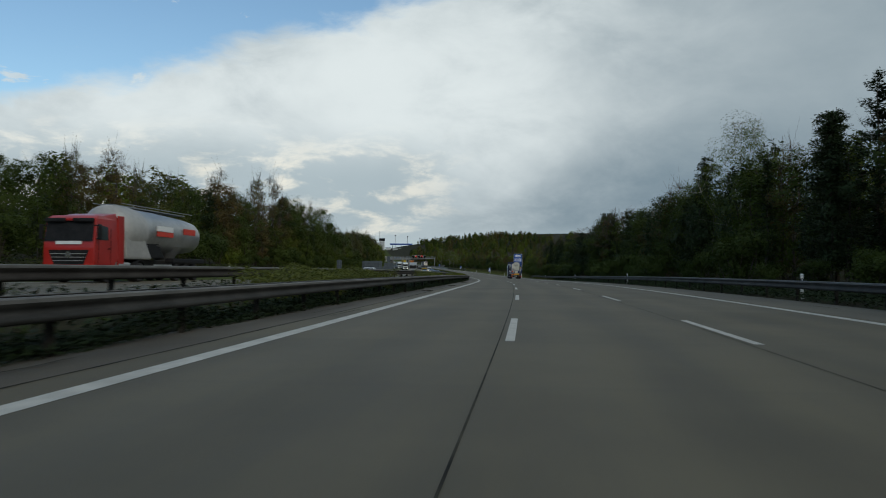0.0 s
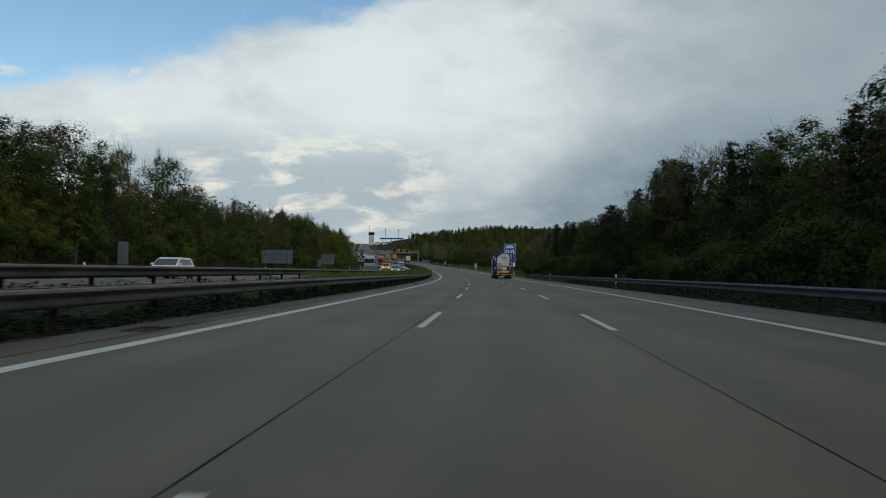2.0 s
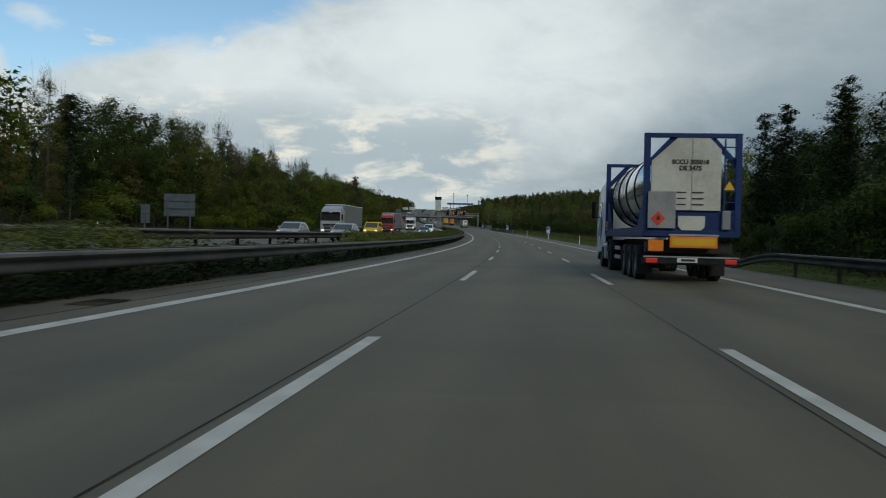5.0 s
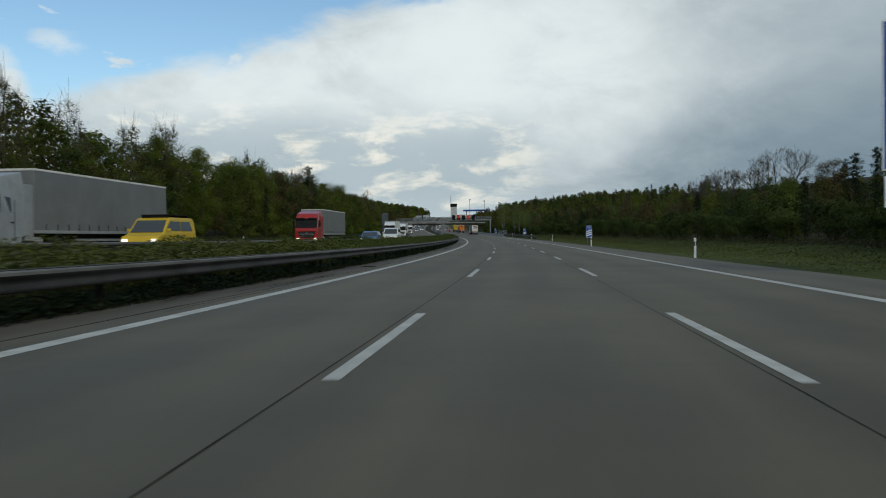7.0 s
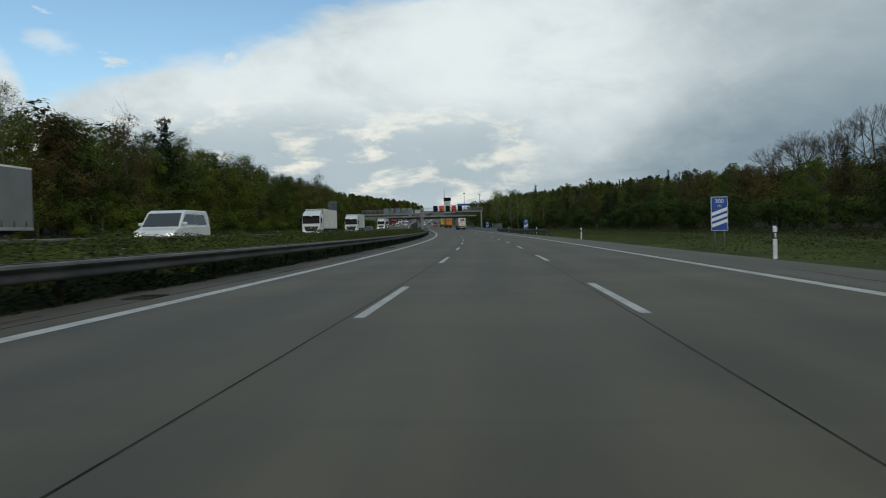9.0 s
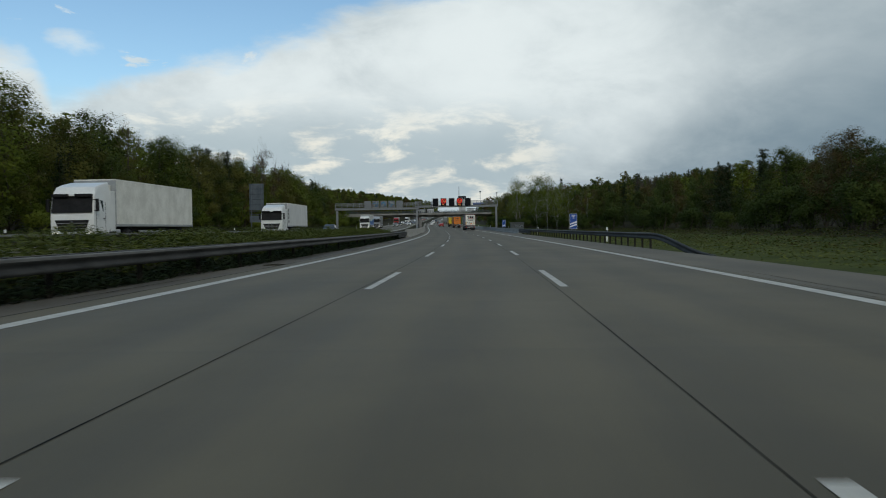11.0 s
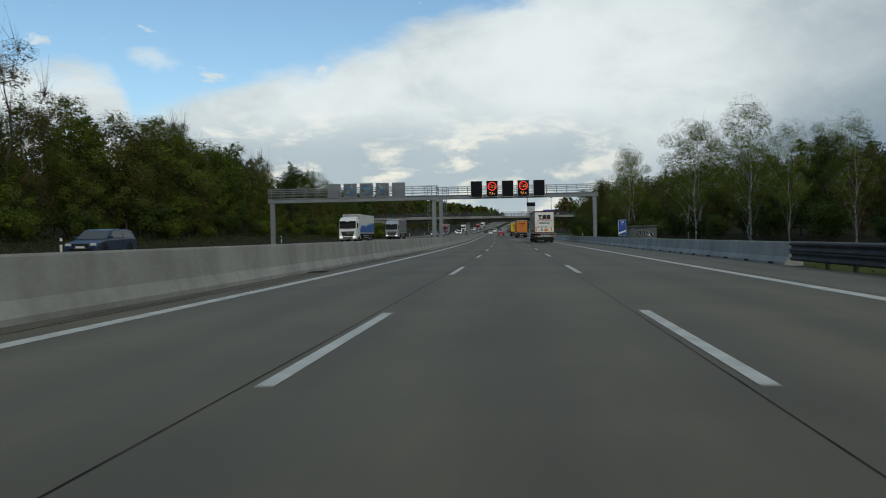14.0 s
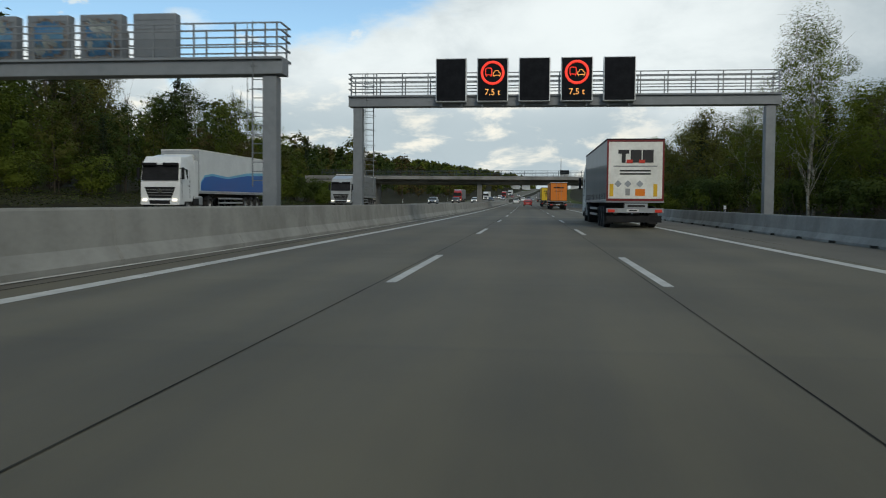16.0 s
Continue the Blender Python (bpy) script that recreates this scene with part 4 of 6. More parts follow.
def window_glass():
    m, nt, bs = material("tinted_window")
    bs.inputs["Base Color"].default_value = (0.042, 0.052, 0.056, 1)
    bs.inputs["Roughness"].default_value = 0.06
    bs.inputs["Specular IOR Level"].default_value = 0.6
    return m


GLASS = window_glass()

# ---- trees ----
def tubes(segs, n=5):
    """Tapered tubes (p0, p1, r0, r1) as arrays of vertices and quads."""
    P0, P1 = np.array([s[0] for s in segs], float), np.array([s[1] for s in segs], float)
    R0, R1 = np.array([s[2] for s in segs]), np.array([s[3] for s in segs])
    D = P1 - P0
    D /= np.linalg.norm(D, axis=1, keepdims=True) + 1e-9
    A = np.cross(D, np.where(np.abs(D[:, 2:3]) > 0.9, [[1.0, 0, 0]], [[0, 0, 1.0]]))
    A /= np.linalg.norm(A, axis=1, keepdims=True)
    B = np.cross(D, A)
    t = np.linspace(0, 2 * math.pi, n, endpoint=False)
    ring = np.cos(t)[None, :, None] * A[:, None] + np.sin(t)[None, :, None] * B[:, None]
    V = np.concatenate([P0[:, None] + ring * R0[:, None, None], P1[:, None] + ring * R1[:, None, None]], 1)
    k = np.arange(n)
    f = np.stack([k, (k + 1) % n, (k + 1) % n + n, k + n], 1)
    f = np.concatenate([f[:, [0, 1, 2]], f[:, [0, 2, 3]]])
    F = (f[None] + (np.arange(len(segs)) * 2 * n)[:, None, None]).reshape(-1, 3)
    return V.reshape(-1, 3), F


def lumps(centres, radii, rng, per=70, about=None, size=0.24):
    """The dense inside of a crown: broad sprays of foliage that the finer leaves outside cover."""
    C, Q = np.repeat(np.array(centres, float), per, axis=0), np.repeat(np.array(radii, float), per, axis=0)
    d = rng.normal(size=C.shape)
    d /= np.linalg.norm(d, axis=1, keepdims=True)
    mid = np.array([0, 0, C[:, 2].mean()]) if about is None else about
    span = np.abs(C - mid).max(0) + Q.max(0)
    out = d * 0.3 + (C - mid) / span * 0.8 + np.array([0, 0, 0.35])
    V, F, N = leaf_quads(C + d * Q * rng.uniform(0.5, 1.0, (len(C), 1)), size, rng, aspect=0.6, out=out, flat=0.8)
    return V, F, N


def joined(*sets):
    n, V, F, N = 0, [], [], []
    for v, f, m in sets:
        V.append(v)
        F.append(f + n)
        N.append(m)
        n += len(v)
    return np.concatenate(V), np.concatenate(F), np.concatenate(N)


def leaf_quads(centres, size, rng, up=0.0, aspect=0.55, out=None, flat=0.65):
    """A small leaf spray at each place, turned more or less to the outside of the crown."""
    n = len(centres)
    N = rng.normal(size=(n, 3)) * 0.20 + (np.array([0, 0, 0.8]) if out is None else out)
    N /= np.linalg.norm(N, axis=1, keepdims=True) + 1e-9
    a = rng.normal(size=(n, 3))
    a[:, 2] = a[:, 2] * (1 - up) + up
    a -= flat * N * (a * N).sum(1, keepdims=True)
    a /= np.linalg.norm(a, axis=1, keepdims=True) + 1e-9
    b = np.cross(N + rng.normal(size=(n, 3)) * (1.1 - flat), a)
    b /= np.linalg.norm(b, axis=1, keepdims=True) + 1e-9
    sz = size * rng.uniform(0.55, 1.3, (n, 1))
    V = np.stack([centres - a * sz, centres + b * sz * aspect * 1.6, centres + a * sz], 1)
    flip = (np.cross(V[:, 1] - V[:, 0], V[:, 2] - V[:, 1]) * N).sum(1) < 0
    V[flip] = V[flip][:, ::-1]
    return V.reshape(-1, 3), np.arange(3 * n).reshape(-1, 3), np.repeat(N, 3, axis=0)


def wander(p, q, r0, r1, rng, n=3, wob=0.06):
    """A limb from p to q in a few bent pieces."""
    p, q = np.array(p, float), np.array(q, float)
    pts = [p + (q - p) * i / n + (rng.normal(size=3) * wob * np.linalg.norm(q - p) if 0 < i < n else 0) for i in range(n + 1)]
    rr = np.linspace(r0, r1, n + 1)
    return [(pts[i], pts[i + 1], rr[i], rr[i + 1]) for i in range(n)]


def broadleaf(seed, H=12.0, R=3.0, upright=0.5, leaves=9500, size=0.086, low=0.12, sparse=0.0, twigs=40, limbs=True, core=0.72, girth=1.0):
    """Trunk, limbs and a lobed crown. Returns the wood's and the leaves' arrays."""
    rng = np.random.default_rng(seed)
    top = np.array([rng.normal() * 0.3, rng.normal() * 0.3, H * 0.93])
    segs = wander((0, 0, -0.3), top, 0.016 * H * girth, 0.015, rng, 7, 0.012)
    trunk = np.array([s[0] for s in segs] + [top])
    pts, outs, knots, kr = [], [], [], []
    n = int(rng.integers(20, 27))
    for i in range(n):
        f = low + (0.98 - low) * (i + rng.uniform(0, 0.9)) / n
        env = R * (math.sin(math.pi * min(1, (f - low * 0.4) / (1.02 - low * 0.4)) ** 0.8) ** 0.7) * rng.uniform(0.45, 1.1)
        a = i * 2.4 + rng.uniform(-0.6, 0.6)
        c = np.array([math.cos(a) * env, math.sin(a) * env, f * H])
        k = min(6, max(0, int(f * 6.5 - 0.9)))
        if limbs:
            segs += wander(trunk[k], c, 0.006 * H * (1.2 - f) * girth ** 2, 0.010, rng, 2, 0.07)
        rad = np.array([1, 1, 0.75]) * rng.uniform(0.55, 1.15) * R * 0.42
        m = int(leaves / n * rng.uniform(0.6, 1.4))
        d = rng.normal(size=(m, 3))
        d /= np.linalg.norm(d, axis=1, keepdims=True)
        q = c + d * rad * rng.uniform(0.55, 1.25, (m, 1)) ** 0.6
        knots.append(c)
        kr.append(rad * core)
        pts.append(q)
        outs.append(d * 0.4 + (q - np.array([0, 0, H * 0.45])) / np.array([R, R, H * 0.5]) * 0.7 + np.array([0, 0, 0.3]))
        for j in range(int(twigs / n) + 1 if twigs else 0):
            e = c + rng.normal(size=3) * rad * (0.6 if upright < 1 else 0.5)
            e[2] += abs(rng.normal()) * upright
            segs += [(c, e, 0.014, 0.004)]
    pts, outs = np.concatenate(pts), np.concatenate(outs)
    keep = rng.random(len(pts)) >= sparse
    pts, outs = pts[keep], outs[keep]
    pts[:, 2] = np.maximum(pts[:, 2], 0.15)
    crown = leaf_quads(pts, size, rng, out=outs, flat=0.85)
    if core:
        knots += [np.array([0, 0, H * f]) for f in (0.3, 0.45, 0.6, 0.75)]
        kr += [np.array([1, 1, 1.2]) * R * 0.42] * 4
        crown = joined(crown, lumps(knots, kr, rng, 120 if limbs else 36 if size < 0.15 else 20 if size < 0.3 else 12, None, 0.18 if limbs else max(0.24, size * 1.25)))
    return tubes(segs, 4 if limbs else 3), crown


def bare_tree(seed, H=12.0, spread=0.5, leaves=120):
    """A tree still without leaves: trunk, limbs and fine twigs."""
    rng = np.random.default_rng(seed)
    segs, tips = [], []

    def grow(p, d, length, r, depth):
        q = p + d * length
        segs.append((p, q, r, r * 0.68))
        if depth == 0:
            tips.append(q)
            return
        for k in range(3 if depth > 1 else 4):
            e = d + rng.normal(size=3) * spread
            e[2] += 0.25
            e /= np.linalg.norm(e)
            grow(q if k else q - d * length * 0.25, e, length * rng.uniform(0.58, 0.84), max(r * 0.6, 0.009), depth - 1)

    grow(np.array([0, 0, -0.3]), np.array([rng.normal() * 0.05, rng.normal() * 0.05, 1.0]), H * 0.30, H * 0.016, 6)
    top = max(s[1][2] for s in segs)
    k = H / top
    segs = [(a * k, b * k, r0, r1) for a, b, r0, r1 in segs]
    c = np.array(tips)[rng.integers(0, len(tips), leaves)] * k
    return tubes(segs, 3), leaf_quads(c + rng.normal(size=c.shape) * 0.15, 0.12, rng)


def pine(seed, H=13.0, R=2.7, sprays=6200, size=0.15, low=0.12):
    """Whorls of drooping boughs with dark needle sprays, uneven towards the top."""
    rng = np.random.default_rng(seed)
    segs = wander((0, 0, -0.3), (rng.normal() * 0.25, rng.normal() * 0.25, H), 0.014 * H, 0.02, rng, 6, 0.008)
    pts = []
    n = 46
    for i in range(n):
        f = low + (0.99 - low) * i / n
        a = i * 2.4 + rng.uniform(-0.5, 0.5)
        L = R * (1.06 - f) ** 0.65 * rng.uniform(0.55, 1.15) + 0.15
        p = np.array([0, 0, f * H])
        q = p + np.array([math.cos(a) * L, math.sin(a) * L, rng.uniform(-0.1, 0.35) * L])
        if sprays > 800:
            segs += wander(p, q, 0.03, 0.01, rng, 2, 0.05)
        m = int(sprays / n * (0.5 + L / R))
        t = rng.uniform(0.3, 1.05, (m, 1))
        pts.append(p + (q - p) * t + rng.normal(size=(m, 3)) * np.array([0.22, 0.22, 0.16]) * (0.5 + L / R))
    crown = leaf_quads(np.concatenate(pts), size, rng, up=0.3, aspect=0.35)
    knots = [np.array([0, 0, H * f]) for f in np.linspace(low + 0.05, 0.9, 9)]
    kr = [np.array([1, 1, 1.4]) * R * 0.42 * (1.1 - f) ** 0.6 for f in np.linspace(low + 0.05, 0.9, 9)]
    return tubes(segs, 3), joined(crown, lumps(knots, kr, rng, 110, None, 0.20))


def bush(seed, H=2.2, R=1.7, leaves=2400, size=0.078):
    rng = np.random.default_rng(seed)
    segs, pts, knots = [], [], []
    for i in range(12):
        a, f = i * 2.4, rng.uniform(0.25, 0.95)
        c = np.array([math.cos(a) * R * rng.uniform(0.1, 0.8), math.sin(a) * R * rng.uniform(0.1, 0.8), H * f])
        segs += wander((c[0] * 0.2, c[1] * 0.2, -0.1), c, 0.03, 0.008, rng, 2, 0.08)
        m = leaves // 12
        knots.append(c)
        pts.append(c + rng.normal(size=(m, 3)) * np.array([0.34, 0.34, 0.26]) * R * 0.6)
    pts = np.concatenate(pts)
    pts[:, 2] = np.abs(pts[:, 2])
    crown = leaf_quads(pts, size, rng, out=(pts - np.array([0, 0, H * 0.3])) / R + np.array([0, 0, 0.3]))
    return tubes(segs, 4), joined(crown, lumps(knots, [np.array([1, 1, 0.8]) * R * 0.30] * 12, rng, 60, None, 0.11))


def tree_meshes(kind, arrays, wood, leaf):
    (wv, wf), (lv, lf, ln) = arrays
    return mesh_of(kind + "_trunk", wv, wf, wood, smooth=True), mesh_of(kind + "_crown", lv, lf, leaf, normals=ln)


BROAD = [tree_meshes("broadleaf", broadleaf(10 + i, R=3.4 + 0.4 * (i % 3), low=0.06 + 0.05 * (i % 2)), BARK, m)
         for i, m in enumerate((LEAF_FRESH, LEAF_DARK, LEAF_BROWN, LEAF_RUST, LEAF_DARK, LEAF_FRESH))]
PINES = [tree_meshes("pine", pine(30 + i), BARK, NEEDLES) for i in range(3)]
SPINDLY = [tree_meshes("spindly", broadleaf(40 + i, R=2.3, upright=1.1, leaves=10000, size=0.075, low=0.06, sparse=0.1, twigs=520, core=0), TWIG, LEAF_RUST if i else LEAF_BROWN) for i in range(2)]
BARE = [tree_meshes("bare", bare_tree(50 + i), TWIG, LEAF_BROWN) for i in range(2)]
BIRCH = [tree_meshes("birch", broadleaf(60 + i, R=2.9, leaves=15000, size=0.062, low=0.30, sparse=0.0, twigs=160, core=0, girth=0.58), BIRCH_BARK, LEAF_FRESH) for i in range(2)]
BUSH = [tree_meshes("bush", bush(70 + i), BARK, m) for i, m in enumerate((LEAF_FRESH, LEAF_DARK, LEAF_FRESH))]

KINDS = {
    "deciduous_tree": (BROAD, 12.0, "leafy spring-green deciduous tree at the forest edge", "tree"),
    "pine_tree": (PINES, 13.0, "dark green pine among the forest edge", "tree"),
    "spindly_tree": (SPINDLY, 12.0, "thin tree with bare upright twigs and few young leaves", "tree"),
    "bare_tree": (BARE, 12.0, "still leafless tree with dark branching crown", "tree"),
    "birch_tree": (BIRCH, 12.0, "birch with white trunk and light young leaves", "tree"),
    "bush": (BUSH, 2.2, "dense green roadside bush", "bush"),
}
PLANTED = {k: 0 for k in KINDS}


def plant(kind, s, u, h, rng, which=None):
    """One tree of a kind, h metres high, on the ground at a station and an offset."""
    meshes, full, label, cat = KINDS[kind]
    trunk, crown = meshes[int(rng.integers(len(meshes))) if which is None else which]
    t = thing(kind, label, cat, kind.replace("_", " ") + "s by the road")
    k = h / full
    wide = k * rng.uniform(0.85, 1.2)
    t.matrix_basis = spot(s, u, float(ground_z(s, u)), float(rng.uniform(0, 360))) @ Matrix.Diagonal((wide, wide, k, 1))
    part("trunk", trunk, t)
    part("crown", crown, t)
    PLANTED[kind] += 1
    return t


LEFT_S = [-60, 43, 52, 72, 89, 107, 128, 140, 148, 154, 162, 175, 190, 204, 220, 233, 250, 260, 290, 307, 340, 384, 415, 472, 500, 540, 563, 625, 680, 760, 900, 1000]
LEFT_H = [7.6, 7.8, 8.8, 9.4, 10.4, 11.4, 12.1, 12, 11.2, 12.0, 10, 9.0, 8.8, 9.5, 10.6, 11.4, 12.4, 11.2, 11.2, 10.4, 11.2, 12.1, 12.3, 11.2, 11.8, 12.7, 12.8, 12.6, 12.5, 14, 15, 18]
RIGHT_S = [-60, 36, 47, 53, 73, 89, 100, 112, 128, 156, 170, 208, 233, 300, 348, 405, 450, 480, 509, 534, 560, 581, 610, 650, 800, 1000]
RIGHT_H = [11.4, 12, 12.0, 11.6, 12.7, 12.5, 10.7, 11.9, 12.7, 11.2, 10.8, 10.1, 10, 7.2, 6.3, 6.8, 7.8, 6.6, 7.5, 8, 8.2, 8.8, 11, 10.8, 13, 14]
FRONT_S, FRONT_U = [-60, 200, 245, 300, 470, 515, 565, 600, 700], [17.5, 17.5, 20, 27, 27, 24, 23.5, 20, 19]


def forest_edges():
    rng = np.random.default_rng(5)
    for side in (-1, 1):
        s = -40.0
        while s < 660:
            h = np.interp(s, LEFT_S, LEFT_H) if side < 0 else np.interp(s, RIGHT_S, RIGHT_H)
            u0 = -34.0 if side < 0 else float(np.interp(s, FRONT_S, FRONT_U))
            r = rng.random()
            if side < 0:
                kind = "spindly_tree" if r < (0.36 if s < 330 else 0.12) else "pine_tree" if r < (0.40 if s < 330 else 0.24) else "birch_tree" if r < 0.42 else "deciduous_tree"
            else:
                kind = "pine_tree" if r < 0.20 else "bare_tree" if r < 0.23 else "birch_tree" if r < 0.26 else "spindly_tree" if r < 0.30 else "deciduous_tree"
            if 560 < s < 700 and side < 0:
                u0 -= 4
            tall = {"pine_tree": 1.0, "deciduous_tree": 0.93, "birch_tree": 1.0, "spindly_tree": 1.03, "bare_tree": 1.0}[kind]
            # Before 235 m dark leaves and extra pines carry dimmer light in their colour.
            which = None
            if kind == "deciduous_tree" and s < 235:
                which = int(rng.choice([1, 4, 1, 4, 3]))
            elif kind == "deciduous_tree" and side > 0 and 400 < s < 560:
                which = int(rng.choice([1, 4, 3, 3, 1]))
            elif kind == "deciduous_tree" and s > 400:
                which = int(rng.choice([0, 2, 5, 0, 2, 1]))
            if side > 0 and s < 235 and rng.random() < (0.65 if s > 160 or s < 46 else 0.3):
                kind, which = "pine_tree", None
            if not 668 < s < 692:
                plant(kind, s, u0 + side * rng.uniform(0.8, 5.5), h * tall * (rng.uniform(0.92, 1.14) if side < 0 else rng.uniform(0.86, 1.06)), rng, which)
            s += rng.uniform(3.0, 4.8) if s < 600 else rng.uniform(5, 8)
        s = -40.0
        while s < 640:
            u0 = -31.5 if side < 0 else float(np.interp(s, FRONT_S, FRONT_U)) - 2.2
            plant("bush", s, u0 + rng.uniform(-1.5, 1.2), rng.uniform(1.4, 3.4), rng, 1 if (side > 0 and s < 580) or (s < 235 and rng.random() < 0.6) else None)
            s += rng.uniform(3.5, 7.5)


forest_edges()
rng_single = np.random.default_rng(8)
for s, u, h in ((545, 20.2, 12.0), (548, 21.4, 11.4), (526, 20.0, 10.9), (585, 20.0, 13.6), (588, 21.2, 13.0), (521, 21.2, 8.4), (526, 25.5, 8.8), (536, 22.8, 8.2), (512, 22.0, 7.6), (504, 24.0, 7.4), (541, 25.0, 9.2), (556, 22.0, 8.6), (62, 20.3, 14.9)):
    plant("birch_tree", s, u, h, rng_single)
for s, u, h in ((452, 66, 15.0), (458, 64, 13.6), (470, 74, 15.2), (483, 88, 15.5), (440, 66, 14.0), (535, 84, 11.0), (127, 20.5, 12.6), (133, 22.0, 12.2), (496, 31, 9.0), (470, 84, 17.0), (466, 88, 19.0), (474, 97, 20.0)):
    plant("bare_tree", s, u, h, rng_single)
for s, u, h in ((34, 20, 12.0), (44, 21, 11.8), (206, 19, 10.2), (214, 18.5, 10.0), (222, 19.5, 10.6), (395, -36, 14.6), (404, -37, 12.8), (505, 33, 9.0)):
    plant("pine_tree", s, u, h, rng_single)


def rough_tops(s):
    """Heights of the far wood, uneven along its length."""
    return 10.0 + 1.6 * math.sin(s * 0.043) + 1.2 * math.sin(s * 0.117 + 1.0)


def woods(name, label, u_from, u_to, s0, s1, step, rows, seed, height, leaf_size, leaves, gap=None, fresh=0.5):
    """The wood behind the edge, which nobody could count: one object of many simple trees."""
    rng = np.random.default_rng(seed)
    protos = [broadleaf(80 + seed + i, H=12, R=3.0, leaves=leaves, size=leaf_size, low=0.15, twigs=0, limbs=False, core=0.85) for i in range(3)] + [pine(90 + seed, sprays=leaves, size=leaf_size)]
    V, F, I, N, n0 = [], [], [], [], 0
    for r in range(rows):
        for s in np.arange(s0, s1, step):
            s2 = s + rng.uniform(-step, step) * 0.6
            u = u_from(s2) + (u_to - 0) * (r + rng.uniform(0, 0.9)) / rows
            if gap and gap[0] < s2 < gap[1]:
                continue
            q = rng.random()
            k = 3 if q < 0.16 else int(rng.integers(3))
            h = height(s2) * rng.uniform(0.8, 1.12)
            a = rng.uniform(0, 6.28)
            p0 = line(s2, u, float(ground_z(s2, u)))
            for part_i, arrays in enumerate(protos[k]):
                v, f = arrays[:2]
                about = np.array([[math.cos(a), math.sin(a), 0], [-math.sin(a), math.cos(a), 0], [0, 0, 1]])
                V.append(v * (h / 12.0) @ about + p0)
                N.append(arrays[2] @ about if part_i else (v - np.array([0, 0, 1]) * v[:, 2:]) @ about + np.array([0, 0, 1e-3]))
                F.append(f + n0)
                n0 += len(v)
                tone = 3 if k == 3 or (fresh < 0 and q > 0.45) else (1 if q < fresh else 2 if q < fresh + 0.20 else 5 if q < fresh + 0.32 else 4)
                I.append(np.full(len(f), 0 if part_i == 0 else tone))
    me = mesh_of(name, np.concatenate(V), np.concatenate(F), [BARK, LEAF_FRESH, LEAF_BROWN, NEEDLES, LEAF_DARK, LEAF_RUST], np.concatenate(I), normals=np.concatenate(N) / (np.linalg.norm(np.concatenate(N), axis=1, keepdims=True) + 1e-9))
    thing(name, label, "forest", kind="stuff", me=me)


BEHIND = "mixed spring forest behind the edge trees"
SCRUB = "young trees and scrub along the forest edge"
woods("woods_behind", BEHIND, lambda s: -40.5, -26, -40, 700, 6.5, 3, 1, lambda s: np.interp(s, LEFT_S, LEFT_H) * 1.0, 0.29, 400, (662, 698))
woods("woods_behind", BEHIND, lambda s: np.interp(s, FRONT_S, FRONT_U) + 6.5, 20, -40, 700, 6.5, 3, 2, lambda s: np.interp(s, RIGHT_S, RIGHT_H) * 0.92, 0.29, 400, (672, 688))
woods("woods_behind", "mixed spring forest on the rising bank", lambda s: np.interp(s, FRONT_S, FRONT_U) + 26, 90, 500, 720, 8.5, 8, 7, lambda s: 7.5, 0.36, 240, (674, 686))
FAR = "distant forest on the rising ground"
woods("distant_woods", FAR, lambda s: -31.0, -110, 695, 1000, 11, 6, 3, lambda s: 12.5, 0.40, 300, None, 0.42)
woods("distant_woods", FAR, lambda s: -36.0, -120, 1000, 1900, 16, 6, 11, lambda s: 15.0, 0.75, 130, None, 0.42)
woods("distant_woods", FAR, lambda s: np.interp(s, [700, 900, 1150], [20, 26, 75]), 150, 700, 1500, 13, 7, 4, rough_tops, 0.55, 140, None, 0.30)
# Fewer fresh greens in the first stretches: dimmer light put into leaf tone.
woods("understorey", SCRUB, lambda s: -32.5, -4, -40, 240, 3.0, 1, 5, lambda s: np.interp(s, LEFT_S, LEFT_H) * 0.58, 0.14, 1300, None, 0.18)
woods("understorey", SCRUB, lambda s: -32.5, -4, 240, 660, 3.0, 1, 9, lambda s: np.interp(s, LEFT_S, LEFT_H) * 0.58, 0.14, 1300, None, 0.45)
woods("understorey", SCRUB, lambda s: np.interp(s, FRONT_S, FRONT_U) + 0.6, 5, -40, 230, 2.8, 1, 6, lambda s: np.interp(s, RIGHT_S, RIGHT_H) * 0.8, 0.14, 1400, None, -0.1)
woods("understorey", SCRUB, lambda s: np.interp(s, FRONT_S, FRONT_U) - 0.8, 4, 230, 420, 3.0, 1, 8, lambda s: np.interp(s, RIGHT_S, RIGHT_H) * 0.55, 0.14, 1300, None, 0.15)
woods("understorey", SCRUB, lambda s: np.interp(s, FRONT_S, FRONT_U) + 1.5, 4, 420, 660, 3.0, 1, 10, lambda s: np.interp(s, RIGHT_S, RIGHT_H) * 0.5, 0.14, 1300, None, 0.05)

for s, u, h in ((112, -33, 5.0), (119, -33.5, 5.6), (127, -33, 4.6), (152, -33.2, 4.4), (286, -33, 4.2), (372, -33, 4.4), (395, -33.4, 3.8)):
    plant("deciduous_tree", s, u, h, rng_single, 0)

for k in range(16):
    plant("bush", 640 + k * 2.2, -26.5 - (k * 7 % 5) * 1.3, 1.8 + (k * 3 % 4) * 0.5, rng_single, k % 3)

